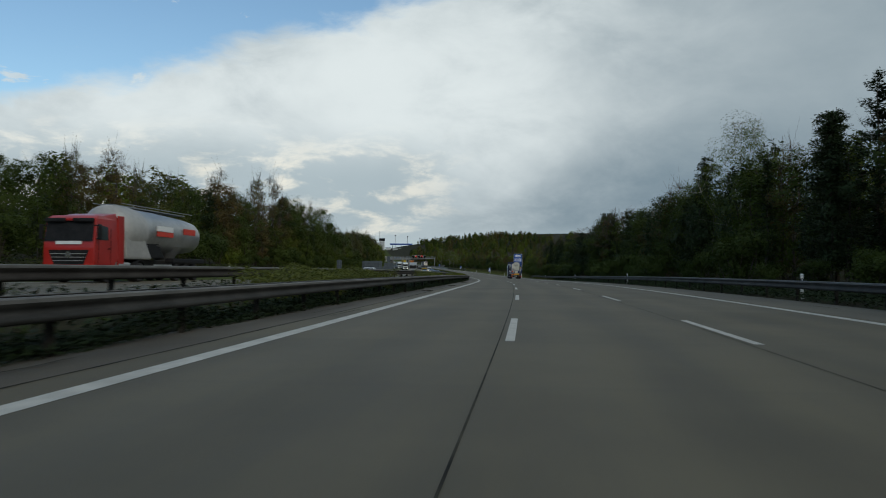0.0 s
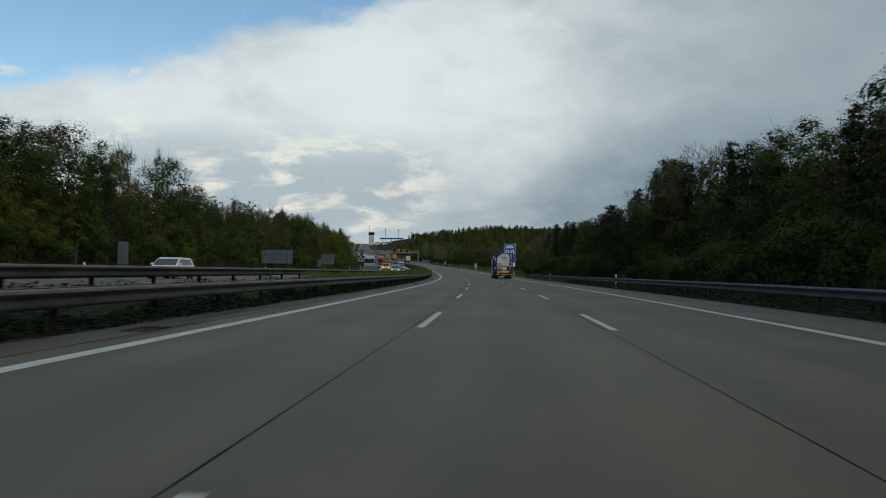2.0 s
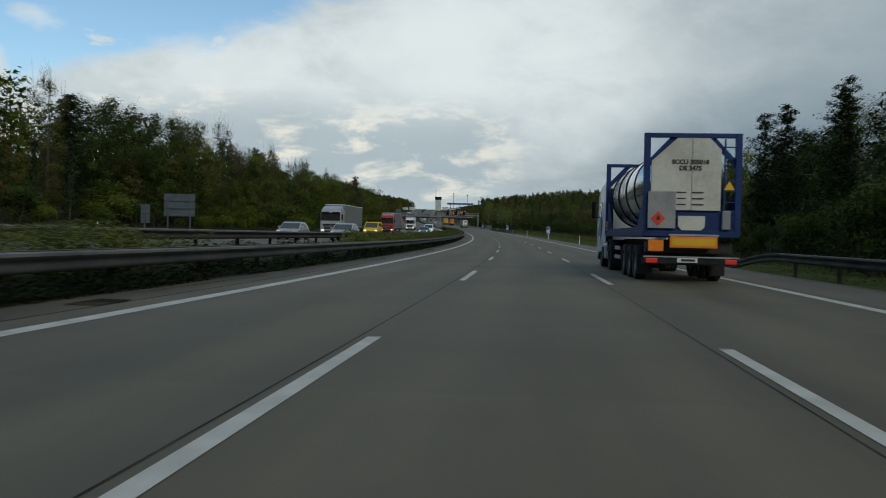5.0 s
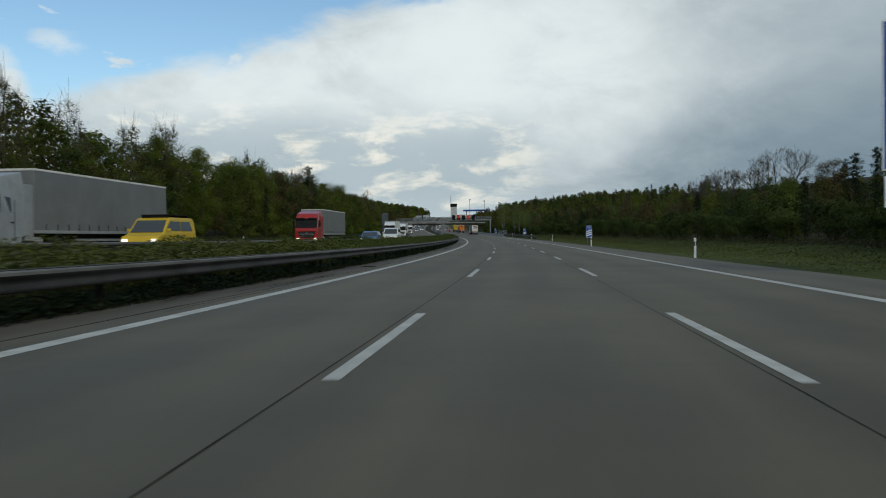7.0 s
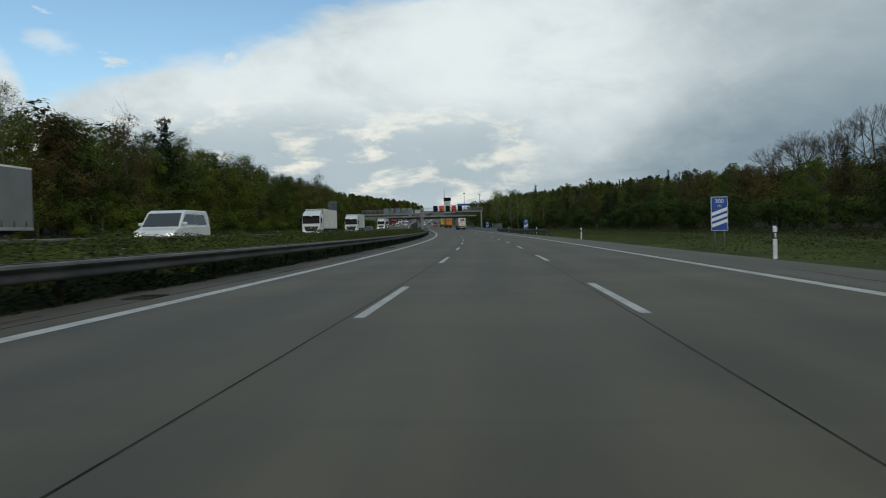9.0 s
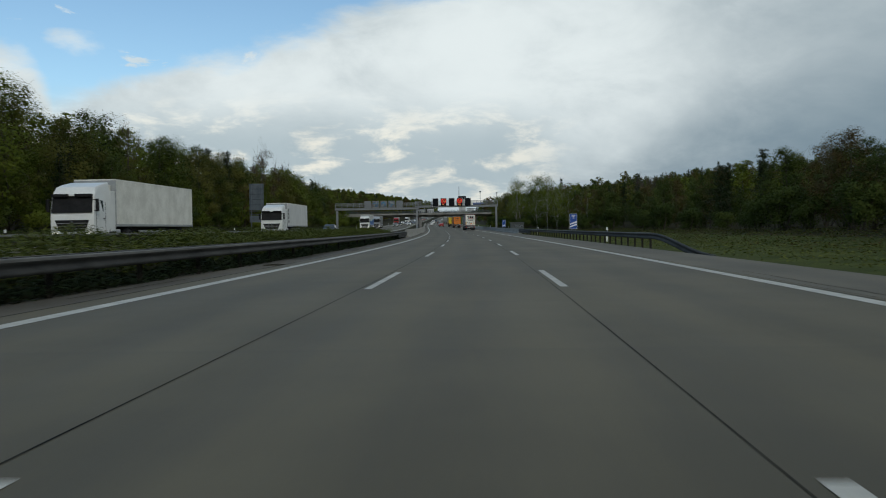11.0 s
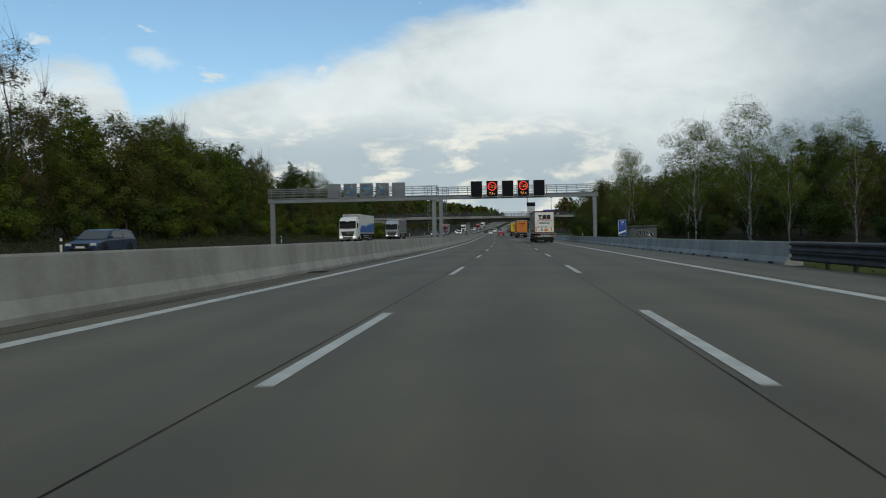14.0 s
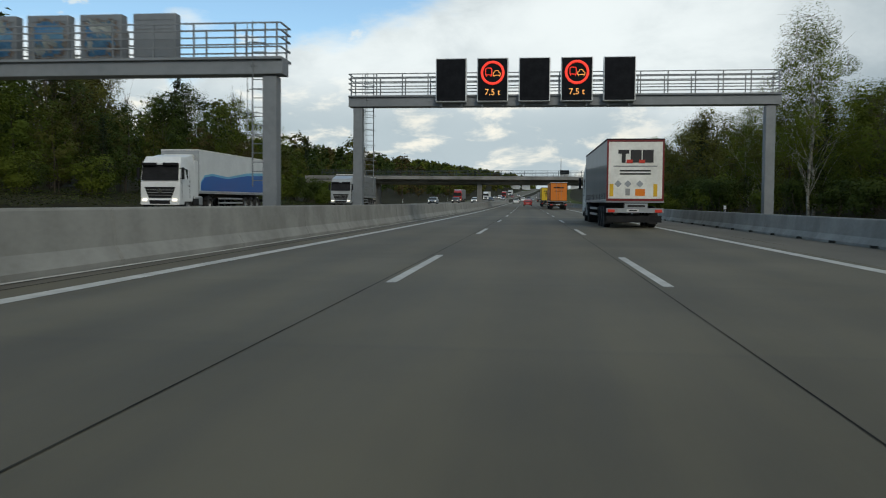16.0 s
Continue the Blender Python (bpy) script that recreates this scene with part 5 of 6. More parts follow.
# ---- low growth in the median and on the verges ----
def tufts(name, label, s0, s1, u0, u1, per_m, high, size, mats, seed, cat="grass", body=False):
    """Uncountable blades or sprays over a strip: one object."""
    rng = np.random.default_rng(seed)
    n = int((s1 - s0) * per_m)
    s = rng.uniform(s0, s1, n)
    u = rng.uniform(u0, u1, n)
    rough = 0.14 if body else 0.35
    bump = 1 - rough + rough * np.sin(s * 0.9 + u * 2) * np.sin(s * 0.23 + 1.3)
    h = high * bump * rng.uniform(0.1, 1.0, n) ** 0.6
    c = line(s, u, ground_z(s, u) + h * 0.9)
    V, F, N = leaf_quads(c, size, rng, up=0.5, aspect=0.4)
    if body:
        k = int((s1 - s0) * 2.2)
        ks, ku = rng.uniform(s0, s1, k), rng.uniform(u0 + 0.35, u1 - 0.3, k)
        tall = high * (1 - rough + rough * np.sin(ks * 0.9 + ku * 2) * np.sin(ks * 0.23 + 1.3))
        base = line(ks, ku, ground_z(ks, ku) + tall * 0.35)
        V, F, N = joined((V, F, N), lumps(base, [np.array([0.5, 0.6, 0.5 * t]) for t in tall], rng, 60, base.mean(0) - np.array([0, 0, 9.0]), 0.10))
    me = mesh_of(name, V, F, mats, rng.integers(0, len(mats), len(F)), normals=N)
    thing(name, label, cat, kind="stuff", me=me)


# Needle-dark grass: the shade under the median rails is put into its colour.
tufts("median_grass", "rank grass under the median barriers, shade in its dark colour", -40, 464, -9.9, -5.7, 180, 0.42, 0.085, [NEEDLES, NEEDLES, LEAF_DARK], 1)
tufts("median_grass", "dense grass behind the barrier posts, coloured as dark as shade", -40, 464, -6.15, -5.60, 420, 0.55, 0.06, [NEEDLES], 21)
for s0, s1, high, seed in ((10, 30, 1.22, 31), (54, 61, 1.10, 2), (97, 128, 0.95, 13), (132, 145, 1.15, 14), (163, 179, 1.25, 9), (203, 263, 1.25, 3), (265.5, 452, 1.25, 4)):
    tufts("median_hedge", "yellow-green scrubby hedge in the median", s0, s1, -8.8 if seed == 4 else -8.3, -6.1, 900, high, 0.055, [HEDGE_LEAF, HEDGE_LEAF, GRASS_BLADE], seed, "hedge", True)
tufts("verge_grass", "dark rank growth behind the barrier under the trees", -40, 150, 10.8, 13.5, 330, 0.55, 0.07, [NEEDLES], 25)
tufts("verge_grass", "rough verge grass beside the hard shoulder", 140, 640, 11.1, 18, 130, 0.26, 0.065, [GRASS_BLADE, HEDGE_LEAF, LEAF_BROWN], 5)
tufts("verge_grass", "rough verge grass along the oncoming lanes", -40, 640, -33, -25.6, 200, 0.5, 0.085, [GRASS_BLADE, LEAF_DARK, NEEDLES], 6)
tufts("verge_grass", "tall dry grass before the trees", 230, 500, 15, 27, 260, 0.50, 0.075, [LEAF_RUST, LEAF_BROWN, GRASS_BLADE, LEAF_DARK], 7)


# ---- cracks along the paved strips ----
def cracks(count, u0, u1, seed, s0=-20.0, s1=560.0):
    rng = np.random.default_rng(seed)
    for i in range(count):
        s, u, n = rng.uniform(s0, s1), rng.uniform(u0, u1), int(rng.integers(8, 26))
        ss = s + np.arange(n) * 0.35
        uu = u + np.cumsum(rng.normal(size=n)) * 0.018
        w = 0.012 + 0.018 * rng.random() * np.sin(np.linspace(0.15, 3.0, n))
        verts = np.stack([line(ss, uu - w, 0.004), line(ss, uu + w, 0.004)], 1).reshape(-1, 3)
        k = np.arange(n - 1) * 2
        me = mesh_of("crack", verts, np.stack([k, k + 1, k + 3, k + 2], 1), SEAL)
        part("crack", me, road)


cracks(110, -5.5, -4.2, 11)
cracks(26, 8.3, 10.3, 12)

# ---- vehicles: local y looks forward from the front bumper at y = 0, z is up from the road ----
def extrude(name, pts, hw, mat, bevel=0.03, shape=None, x0=0.0):
    """A side outline of (y, z) drawn across the vehicle's width; shape(y, z) narrows it."""
    bm = bmesh.new()
    rows = []
    for sgn in (-1, 1):
        rows.append([bm.verts.new((x0 + sgn * hw * (shape(y, z) if shape else 1.0), y, z)) for y, z in pts])
    n = len(pts)
    bm.faces.new(rows[0])
    bm.faces.new(rows[1][::-1])
    for i in range(n):
        j = (i + 1) % n
        bm.faces.new((rows[0][j], rows[0][i], rows[1][i], rows[1][j]))
    bmesh.ops.recalc_face_normals(bm, faces=bm.faces)
    if bevel:
        bmesh.ops.bevel(bm, geom=list(bm.edges), offset=bevel, segments=2, affect="EDGES", profile=0.6, clamp_overlap=True)
    return done(name, bm, mat)


def plate(name, pts, mat, thick=0.012):
    """A flat sheet through 3D points, given some thickness."""
    bm = bmesh.new()
    bm.faces.new([bm.verts.new(p) for p in pts])
    bmesh.ops.recalc_face_normals(bm, faces=bm.faces)
    bmesh.ops.solidify(bm, geom=list(bm.faces), thickness=thick)
    return done(name, bm, mat)


def lathe(name, prof, mat, n=24):
    """A profile (x, r) turned round the x axis."""
    a = np.linspace(0, 2 * math.pi, n, endpoint=False)
    P = np.array(prof, float)
    V = np.stack([np.tile(P[:, 0], (n, 1)), np.cos(a)[:, None] * P[:, 1], np.sin(a)[:, None] * P[:, 1]], -1).reshape(-1, 3)
    k = len(P)
    i, j = np.meshgrid(np.arange(n), np.arange(k - 1), indexing="ij")
    F = np.stack([i * k + j, i * k + j + 1, ((i + 1) % n) * k + j + 1, ((i + 1) % n) * k + j], -1).reshape(-1, 4)
    return mesh_of(name, V, F, mat, smooth=True)


def wheel_meshes(r, w, rim):
    h = w / 2
    tyre = lathe("tyre", [(-h * 0.8, rim), (-h, rim * 1.05), (-h, r * 0.93), (-h * 0.8, r * 0.995), (h * 0.8, r * 0.995), (h, r * 0.93), (h, rim * 1.05), (h * 0.8, rim)], RUBBER)
    disc = lathe("rim", [(-h * 0.75, rim), (-h * 0.3, rim * 0.9), (-h * 0.25, rim * 0.55), (-h * 0.55, rim * 0.35), (-h * 0.6, 0.01), (h * 0.6, 0.01), (h * 0.55, rim * 0.35), (h * 0.25, rim * 0.55), (h * 0.3, rim * 0.9), (h * 0.75, rim)], RIM, 20)
    return tyre, disc


LORRY_WHEEL = wheel_meshes(0.50, 0.30, 0.29)
TWIN_WHEEL = wheel_meshes(0.50, 0.58, 0.29)
CAR_WHEEL = wheel_meshes(0.32, 0.22, 0.21)


def add_wheel(v, kind, x, y):
    r = 0.32 if kind is CAR_WHEEL else 0.50
    w = part("wheel", kind[0], v)
    w.matrix_basis = pose(x, y, r - 0.01)
    part("rim", kind[1], w, "dull metal rim")
    return w


def lorry_cab(v, mat, high=3.75, stripe=None, lit=True, name="cab"):
    """A forward-control cab: shell with deflector, windscreen, visor, grille, lamps, mirrors, steps and doors."""
    prof = [(-0.05, 0.42), (0.0, 1.0), (0.0, 1.60), (-0.04, 1.95), (-0.20, 2.92), (-0.26, 3.02), (-0.52, min(3.40, high - 0.2)), (-1.15, high - 0.18), (-2.25, high), (-2.30, 3.0), (-2.30, 1.05), (-2.05, 0.95), (-1.95, 0.62), (-0.80, 0.62), (-0.70, 0.45)]
    cab = part(name, extrude(name, prof, 1.24, mat, 0.07, lambda y, z: 1.0 if z < 2.0 else 0.975 if z < 3.1 else 0.90), v)
    part("windscreen", plate("windscreen", [(-1.10, -0.005, 1.99), (1.10, -0.005, 1.99), (1.07, -0.165, 2.80), (-1.07, -0.165, 2.80)], GLASS, 0.02), cab, "dark tinted windscreen").location.y = 0.030
    part("windscreen_seal", plate("windscreen_seal", [(-1.17, 0.005, 1.93), (1.17, 0.005, 1.93), (1.14, -0.19, 2.92), (-1.14, -0.19, 2.92)], PLASTIC, 0.02), cab, "black rubber surround").location.y = 0.014
    for x in (-0.66, 0.66):
        box_part("sun_visor", cab, PLASTIC, (0.95, 0.26, 0.17), (x, -0.06, 2.91), 0.04)
    box_part("visor_centre", cab, mat, (0.36, 0.16, 0.12), (0, -0.10, 2.93), 0.03)
    part("grille", plate("grille", [(-0.98, 0.022, 1.52), (0.98, 0.022, 1.52), (0.72, 0.022, 0.86), (-0.72, 0.022, 0.86)], PLASTIC, 0.03), cab, "dark tapering grille")
    for k, z in enumerate((1.02, 1.18, 1.34)):
        box_part("grille_bar", cab, PANEL_GREY, (1.48 + 0.13 * k, 0.03, 0.035), (0, 0.05, z), 0.01)
    bm = bmesh.new()
    tube_bm(bm, (0, 0.03, 1.30), (0, 0.07, 1.30), 0.15, n=18)
    part("badge", done("badge", bm, CHROME), cab, "round bright badge")
    box_part("bumper", cab, mat, (2.46, 0.35, 0.36), (0, -0.10, 0.60), 0.06)
    box_part("air_intake", cab, PLASTIC, (1.3, 0.06, 0.22), (0, 0.06, 0.60), 0.02)
    for x in (-0.95, 0.95):
        box_part("headlamp", cab, LAMP if lit else LAMP_OFF, (0.34, 0.06, 0.18), (x, 0.05, 0.72), 0.03)
    for sx in (-1, 1):
        part("side_window", plate("side_window", [(sx * 1.215, -0.42, 2.0), (sx * 1.215, -1.35, 2.0), (sx * 1.19, -1.35, 2.62), (sx * 1.19, -0.62, 2.70)], GLASS, 0.03), cab, "dark side window")
        m = box_part("mirror", cab, PLASTIC, (0.16, 0.16, 0.72), (sx * 1.42, -0.12, 2.35), 0.05)
        box_part("mirror_arm", m, PLASTIC, (0.26, 0.04, 0.04), (sx * 1.30, -0.14, 2.66), 0.0)
        box_part("mirror_arm", m, PLASTIC, (0.26, 0.04, 0.04), (sx * 1.30, -0.14, 2.04), 0.0)
        box_part("door_handle", cab, PLASTIC, (0.03, 0.18, 0.05), (sx * 1.25, -1.35, 1.60), 0.0)
        part("door_seam", boxes("door_seam", [((0.012, 0.02, 1.7), (sx * 1.241, -0.36, 1.7)), ((0.012, 0.02, 1.7), (sx * 1.241, -1.52, 1.7))], PLASTIC), cab)
        bm = bmesh.new()
        bmesh.ops.create_cone(bm, cap_ends=False, segments=20, radius1=0.60, radius2=0.60, depth=0.34, matrix=Matrix.Translation((sx * 1.05, -1.38, 0.5)) @ pose(0, 0, 0, 0, 90, 0))
        bmesh.ops.delete(bm, geom=[f for f in bm.faces if f.calc_center_median().z < 0.62], context="FACES")
        bmesh.ops.solidify(bm, geom=list(bm.faces), thickness=0.04)
        part("wheel_arch", done("wheel_arch", bm, PLASTIC, True), cab)
        box_part("step", cab, PLASTIC, (0.28, 0.5, 0.3), (sx * 1.08, -0.55, 0.42), 0.03)
    for sx in (-1, 1):
        box_part("side_fairing", cab, mat, (0.06, 0.62, 2.45), (sx * 1.19, -2.60, 2.02), 0.02)
        box_part("skirt", cab, PLASTIC, (0.10, 0.9, 0.42), (sx * 1.19, -2.5, 0.62), 0.03)
    box_part("snorkel", cab, PLASTIC, (0.34, 0.30, 2.1), (-1.02, -2.42, 2.1), 0.06)
    for x in (-1.02, 1.02):
        add_wheel(v, LORRY_WHEEL, x, -1.38)
    return cab


def tractor_rear(v, y_axle=-4.6):
    box_part("chassis", v, CHASSIS, (0.9, 4.6, 0.32), (0, -3.6, 0.86), 0.02)
    for sx in (-1, 1):
        add_wheel(v, TWIN_WHEEL, sx * 0.92, y_axle)
        box_part("fuel_tank", v, SILVER if sx < 0 else PLASTIC, (0.55, 1.35, 0.62), (sx * 0.95, -2.95, 0.68), 0.10)
        bm = bmesh.new()
        bmesh.ops.create_cone(bm, cap_ends=False, segments=20, radius1=0.60, radius2=0.60, depth=0.62, matrix=Matrix.Translation((sx * 0.92, y_axle, 0.52)) @ pose(0, 0, 0, 0, 90, 0))
        bmesh.ops.delete(bm, geom=[f for f in bm.faces if f.calc_center_median().z < 0.66], context="FACES")
        bmesh.ops.solidify(bm, geom=list(bm.faces), thickness=0.03)
        part("mudguard", done("mudguard", bm, PLASTIC, True), v)


def trailer_under(v, y_rear, y_front, axles=3):
    """Frame, axles, wheels, side guards and the rear underride bar of a semitrailer."""
    box_part("frame", v, CHASSIS, (1.0, y_front - y_rear - 0.3, 0.28), (0, (y_rear + y_front) / 2, 1.02), 0.02)
    for k in range(axles):
        y = y_rear + 2.0 + k * 1.31
        for sx in (-1, 1):
            add_wheel(v, LORRY_WHEEL, sx * 1.04, y)
        bm = bmesh.new()
        tube_bm(bm, (-0.95, y, 0.5), (0.95, y, 0.5), 0.07)
        part("axle", done("axle", bm, CHASSIS, True), v)
    y1 = y_rear + 2.0 + (axles - 1) * 1.31 + 0.8
    if y_front - 3.4 - y1 > 1:
        for sx in (-1, 1):
            g = box_part("side_guard", v, SILVER, (0.04, y_front - 3.4 - y1, 0.12), (sx * 1.20, (y1 + y_front - 3.4) / 2, 0.55), 0.01)
            box_part("side_guard_rail", g, SILVER, (0.04, y_front - 3.4 - y1, 0.12), (sx * 1.20, (y1 + y_front - 3.4) / 2, 0.85), 0.01)
    for sx in (-1, 1):
        box_part("mud_flap", v, RUBBER, (0.42, 0.03, 0.55), (sx * 1.0, y_rear + 1.35, 0.45), 0.0)
        box_part("landing_leg", v, CHASSIS, (0.14, 0.14, 0.75), (sx * 0.7, y_front - 3.0, 0.55), 0.0)


def rear_bar(v, y, z=0.62, mat=None, lit=True):
    b = box_part("rear_bar", v, mat or PLASTIC, (2.48, 0.10, 0.20), (0, y - 0.03, z), 0.01)
    box_part("bar_trim", b, SILVER, (2.48, 0.02, 0.035), (0, y - 0.085, z + 0.085), 0.0, "bright upper trim")
    for sx in (-1, 1):
        box_part("tail_lamp", b, TAIL_LIT if lit else TAIL, (0.30, 0.05, 0.13), (sx * 1.03, y - 0.09, z - 0.02), 0.02, "glowing red tail lamp")
    box_part("number_plate", b, PLATE_WHITE, (0.52, 0.02, 0.12), (-0.1, y - 0.10, z), 0.0)
    box_part("plate_bar", b, INK, (0.36, 0.01, 0.06), (-0.08, y - 0.115, z), 0.0)
    return b


def tank_lorry():
    """A tractor with a tank container in a blue frame on a semitrailer."""
    v = thing("tank_lorry", "white lorry carrying a steel tank container in a blue frame", "lorry")
    yr, yf = -13.3, -3.6
    cab = lorry_cab(v, WHITE, 3.55)
    part("door_stripe", plate("door_stripe", [(-1.252, -1.95, 1.25), (-1.252, -0.55, 1.25), (-1.252, -1.35, 1.95), (-1.252, -1.95, 2.0)], LIGHT_BLUE, 0.008), cab, "blue curved stripe")
    tractor_rear(v, -4.7)
    trailer_under(v, yr, yf + 0.5)
    c = box_part("container_base", v, TANK_BLUE, (2.5, yf - yr, 0.16), (0, (yr + yf) / 2, 1.32), 0.02, "blue steel container frame")
    for y in (yr + 0.08, yf - 0.08):
        for x in (-1.19, 1.19):
            box_part("corner_post", c, TANK_BLUE, (0.16, 0.16, 2.68), (x, y, 2.66), 0.01)
        box_part("top_beam", c, TANK_BLUE, (2.54, 0.14, 0.12), (0, y, 3.94), 0.01)
        box_part("bottom_beam", c, TANK_BLUE, (2.54, 0.14, 0.16), (0, y, 1.36), 0.01)
        for sx in (-1, 1):
            part("brace", plate("brace", [(sx * 1.12, y, 3.10), (sx * 1.12, y, 3.32), (sx * 0.58, y, 3.90), (sx * 0.36, y, 3.90)], TANK_BLUE, 0.08), c)
    for sx in (-1, 1):
        for y0, d in ((yr + 0.15, 1), (yf - 0.15, -1)):
            part("saddle_gusset", plate("saddle_gusset", [(sx * 1.2, y0, 1.4), (sx * 1.2, y0, 2.5), (sx * 1.2, y0 + d * 0.35, 2.4), (sx * 1.2, y0 + d * 1.6, 1.4)], TANK_BLUE, 0.05), c)
        box_part("side_sill", c, TANK_BLUE, (0.12, yf - yr - 0.2, 0.2), (sx * 1.18, (yr + yf) / 2, 1.40), 0.01)
    ya, yb = yr + 0.35, yf - 0.35
    prof = [(ya, 0.02), (ya + 0.05, 0.6), (ya + 0.22, 1.0), (ya + 0.40, 1.12), (yb - 0.40, 1.12), (yb - 0.22, 1.0), (yb - 0.05, 0.6), (yb, 0.02)]
    tank = part("tank", lathe("tank", prof, STAINLESS, 40), c, "polished steel tank barrel")
    tank.matrix_basis = Matrix.Translation((0, 0, 2.68)) @ pose(0, 0, 0, 0, 0, 90)
    for k in range(5):
        y = ya + 0.6 + k * (yb - ya - 1.2) / 4
        r = part("tank_band", lathe("tank_band", [(y - 0.05, 1.12), (y - 0.05, 1.15), (y + 0.05, 1.15), (y + 0.05, 1.12)], PLASTIC, 40), c)
        r.matrix_basis = Matrix.Translation((0, 0, 2.68)) @ pose(0, 0, 0, 0, 0, 90)
    box_part("walkway", c, STEEL, (0.5, yb - ya - 0.6, 0.05), (0.3, (ya + yb) / 2, 3.84), 0.0)
    y = yr - 0.005
    end = part("end_panel", plate("end_panel", [(-1.08, y, 1.95), (0.72, y, 1.95), (0.72, y, 3.55), (0.42, y, 3.86), (-0.42, y, 3.86), (-1.08, y, 3.25)], TANK_PANEL, 0.05), c, "dirty white end panel")
    box_part("panel_seam", end, PANEL_GREY, (0.018, 0.012, 1.9), (-0.03, y - 0.055, 2.9), 0.0)
    words("container_text", "SCCU 305018\nDE 3475", 0.165, INK, end, pose(-0.08, y - 0.062, 3.14), "black stencilled text", bold=0.006)
    for k in range(6):
        box_part("small_print", end, INK, (0.24 + 0.08 * (k % 2), 0.008, 0.035), (-0.30 + 0.42 * (k % 2), y - 0.056, 2.42 - (k // 2) * 0.16), 0.0)
    pl = box_part("placard_board", c, PANEL_GREY, (0.72, 0.04, 0.98), (-0.80, y - 0.06, 1.95), 0.01, "grey placard board")
    for x, z, m in ((-0.89, 1.72, SIGN_RED), (-0.60, 1.96, PANEL_GREY)):
        part("hazard_diamond", plate("hazard_diamond", [(x - 0.19, y - 0.09, z), (x, y - 0.09, z - 0.19), (x + 0.19, y - 0.09, z), (x, y - 0.09, z + 0.19)], m, 0.01), pl, "diamond hazard placard")
    part("flame_mark", plate("flame_mark", [(-0.95, y - 0.105, 1.68), (-0.83, y - 0.105, 1.68), (-0.85, y - 0.105, 1.76), (-0.89, y - 0.105, 1.82), (-0.93, y - 0.105, 1.75)], INK, 0.006), pl)
    part("document_box", plate("document_box", [(-0.36, y - 0.03, 1.80), (-0.36, y - 0.03, 1.52), (-0.26, y - 0.03, 1.42), (0.24, y - 0.03, 1.42), (0.34, y - 0.03, 1.52), (0.34, y - 0.03, 1.80)], TANK_PANEL, 0.05), c, "off-white document box")
    box_part("rear_sheet", c, TANK_BLUE, (2.3, 0.04, 0.62), (0, y + 0.05, 1.66), 0.0)
    lad = box_part("ladder", c, TANK_BLUE, (0.04, 0.04, 2.4), (0.82, y - 0.02, 2.65), 0.0)
    for k in range(8):
        box_part("rung", lad, TANK_BLUE, (0.30, 0.03, 0.03), (0.97, y - 0.02, 1.6 + k * 0.29), 0.0)
    part("warning_triangle", plate("warning_triangle", [(0.80, y - 0.05, 2.50), (1.08, y - 0.05, 2.50), (0.94, y - 0.05, 2.74)], REFLECT_AMBER, 0.01), c, "yellow warning triangle")
    box_part("valve_box", c, STEEL, (0.22, 0.12, 0.5), (0.88, y - 0.03, 1.70), 0.03)
    box_part("hazard_plate", v, REFLECT_ORANGE, (0.40, 0.03, 0.30), (-0.92, y - 0.02, 1.00), 0.01, "orange hazard plate")
    mk = box_part("marker_board", v, REFLECT_ORANGE, (1.24, 0.03, 0.30), (0.06, y - 0.02, 1.10), 0.01, "orange and amber marker board")
    box_part("marker_field", mk, REFLECT_AMBER, (1.1, 0.012, 0.18), (0.06, y - 0.042, 1.10), 0.0)
    box_part("board_rail", v, SILVER, (1.3, 0.05, 0.05), (0.06, y, 1.29), 0.0)
    box_part("rear_crossbeam", v, CHASSIS, (2.3, 0.2, 0.3), (0, yr + 0.4, 0.95), 0.02)
    box_part("rear_screen", v, RUBBER, (2.3, 0.05, 0.5), (0, yr + 0.9, 0.72), 0.0)
    rear_bar(v, yr + 0.03, 0.62)
    pb = box_part("hazard_number_plate", c, REFLECT_ORANGE, (0.02, 0.42, 0.34), (-1.29, yf - 0.75, 1.62), 0.005, "orange hazard number plate")
    t1 = words("hazard_number", "30\n1866", 0.15, INK, pb, Matrix.Translation((-1.305, yf - 0.75, 1.62)) @ pose(0, 0, 0, 0, 0, -90))
    return v


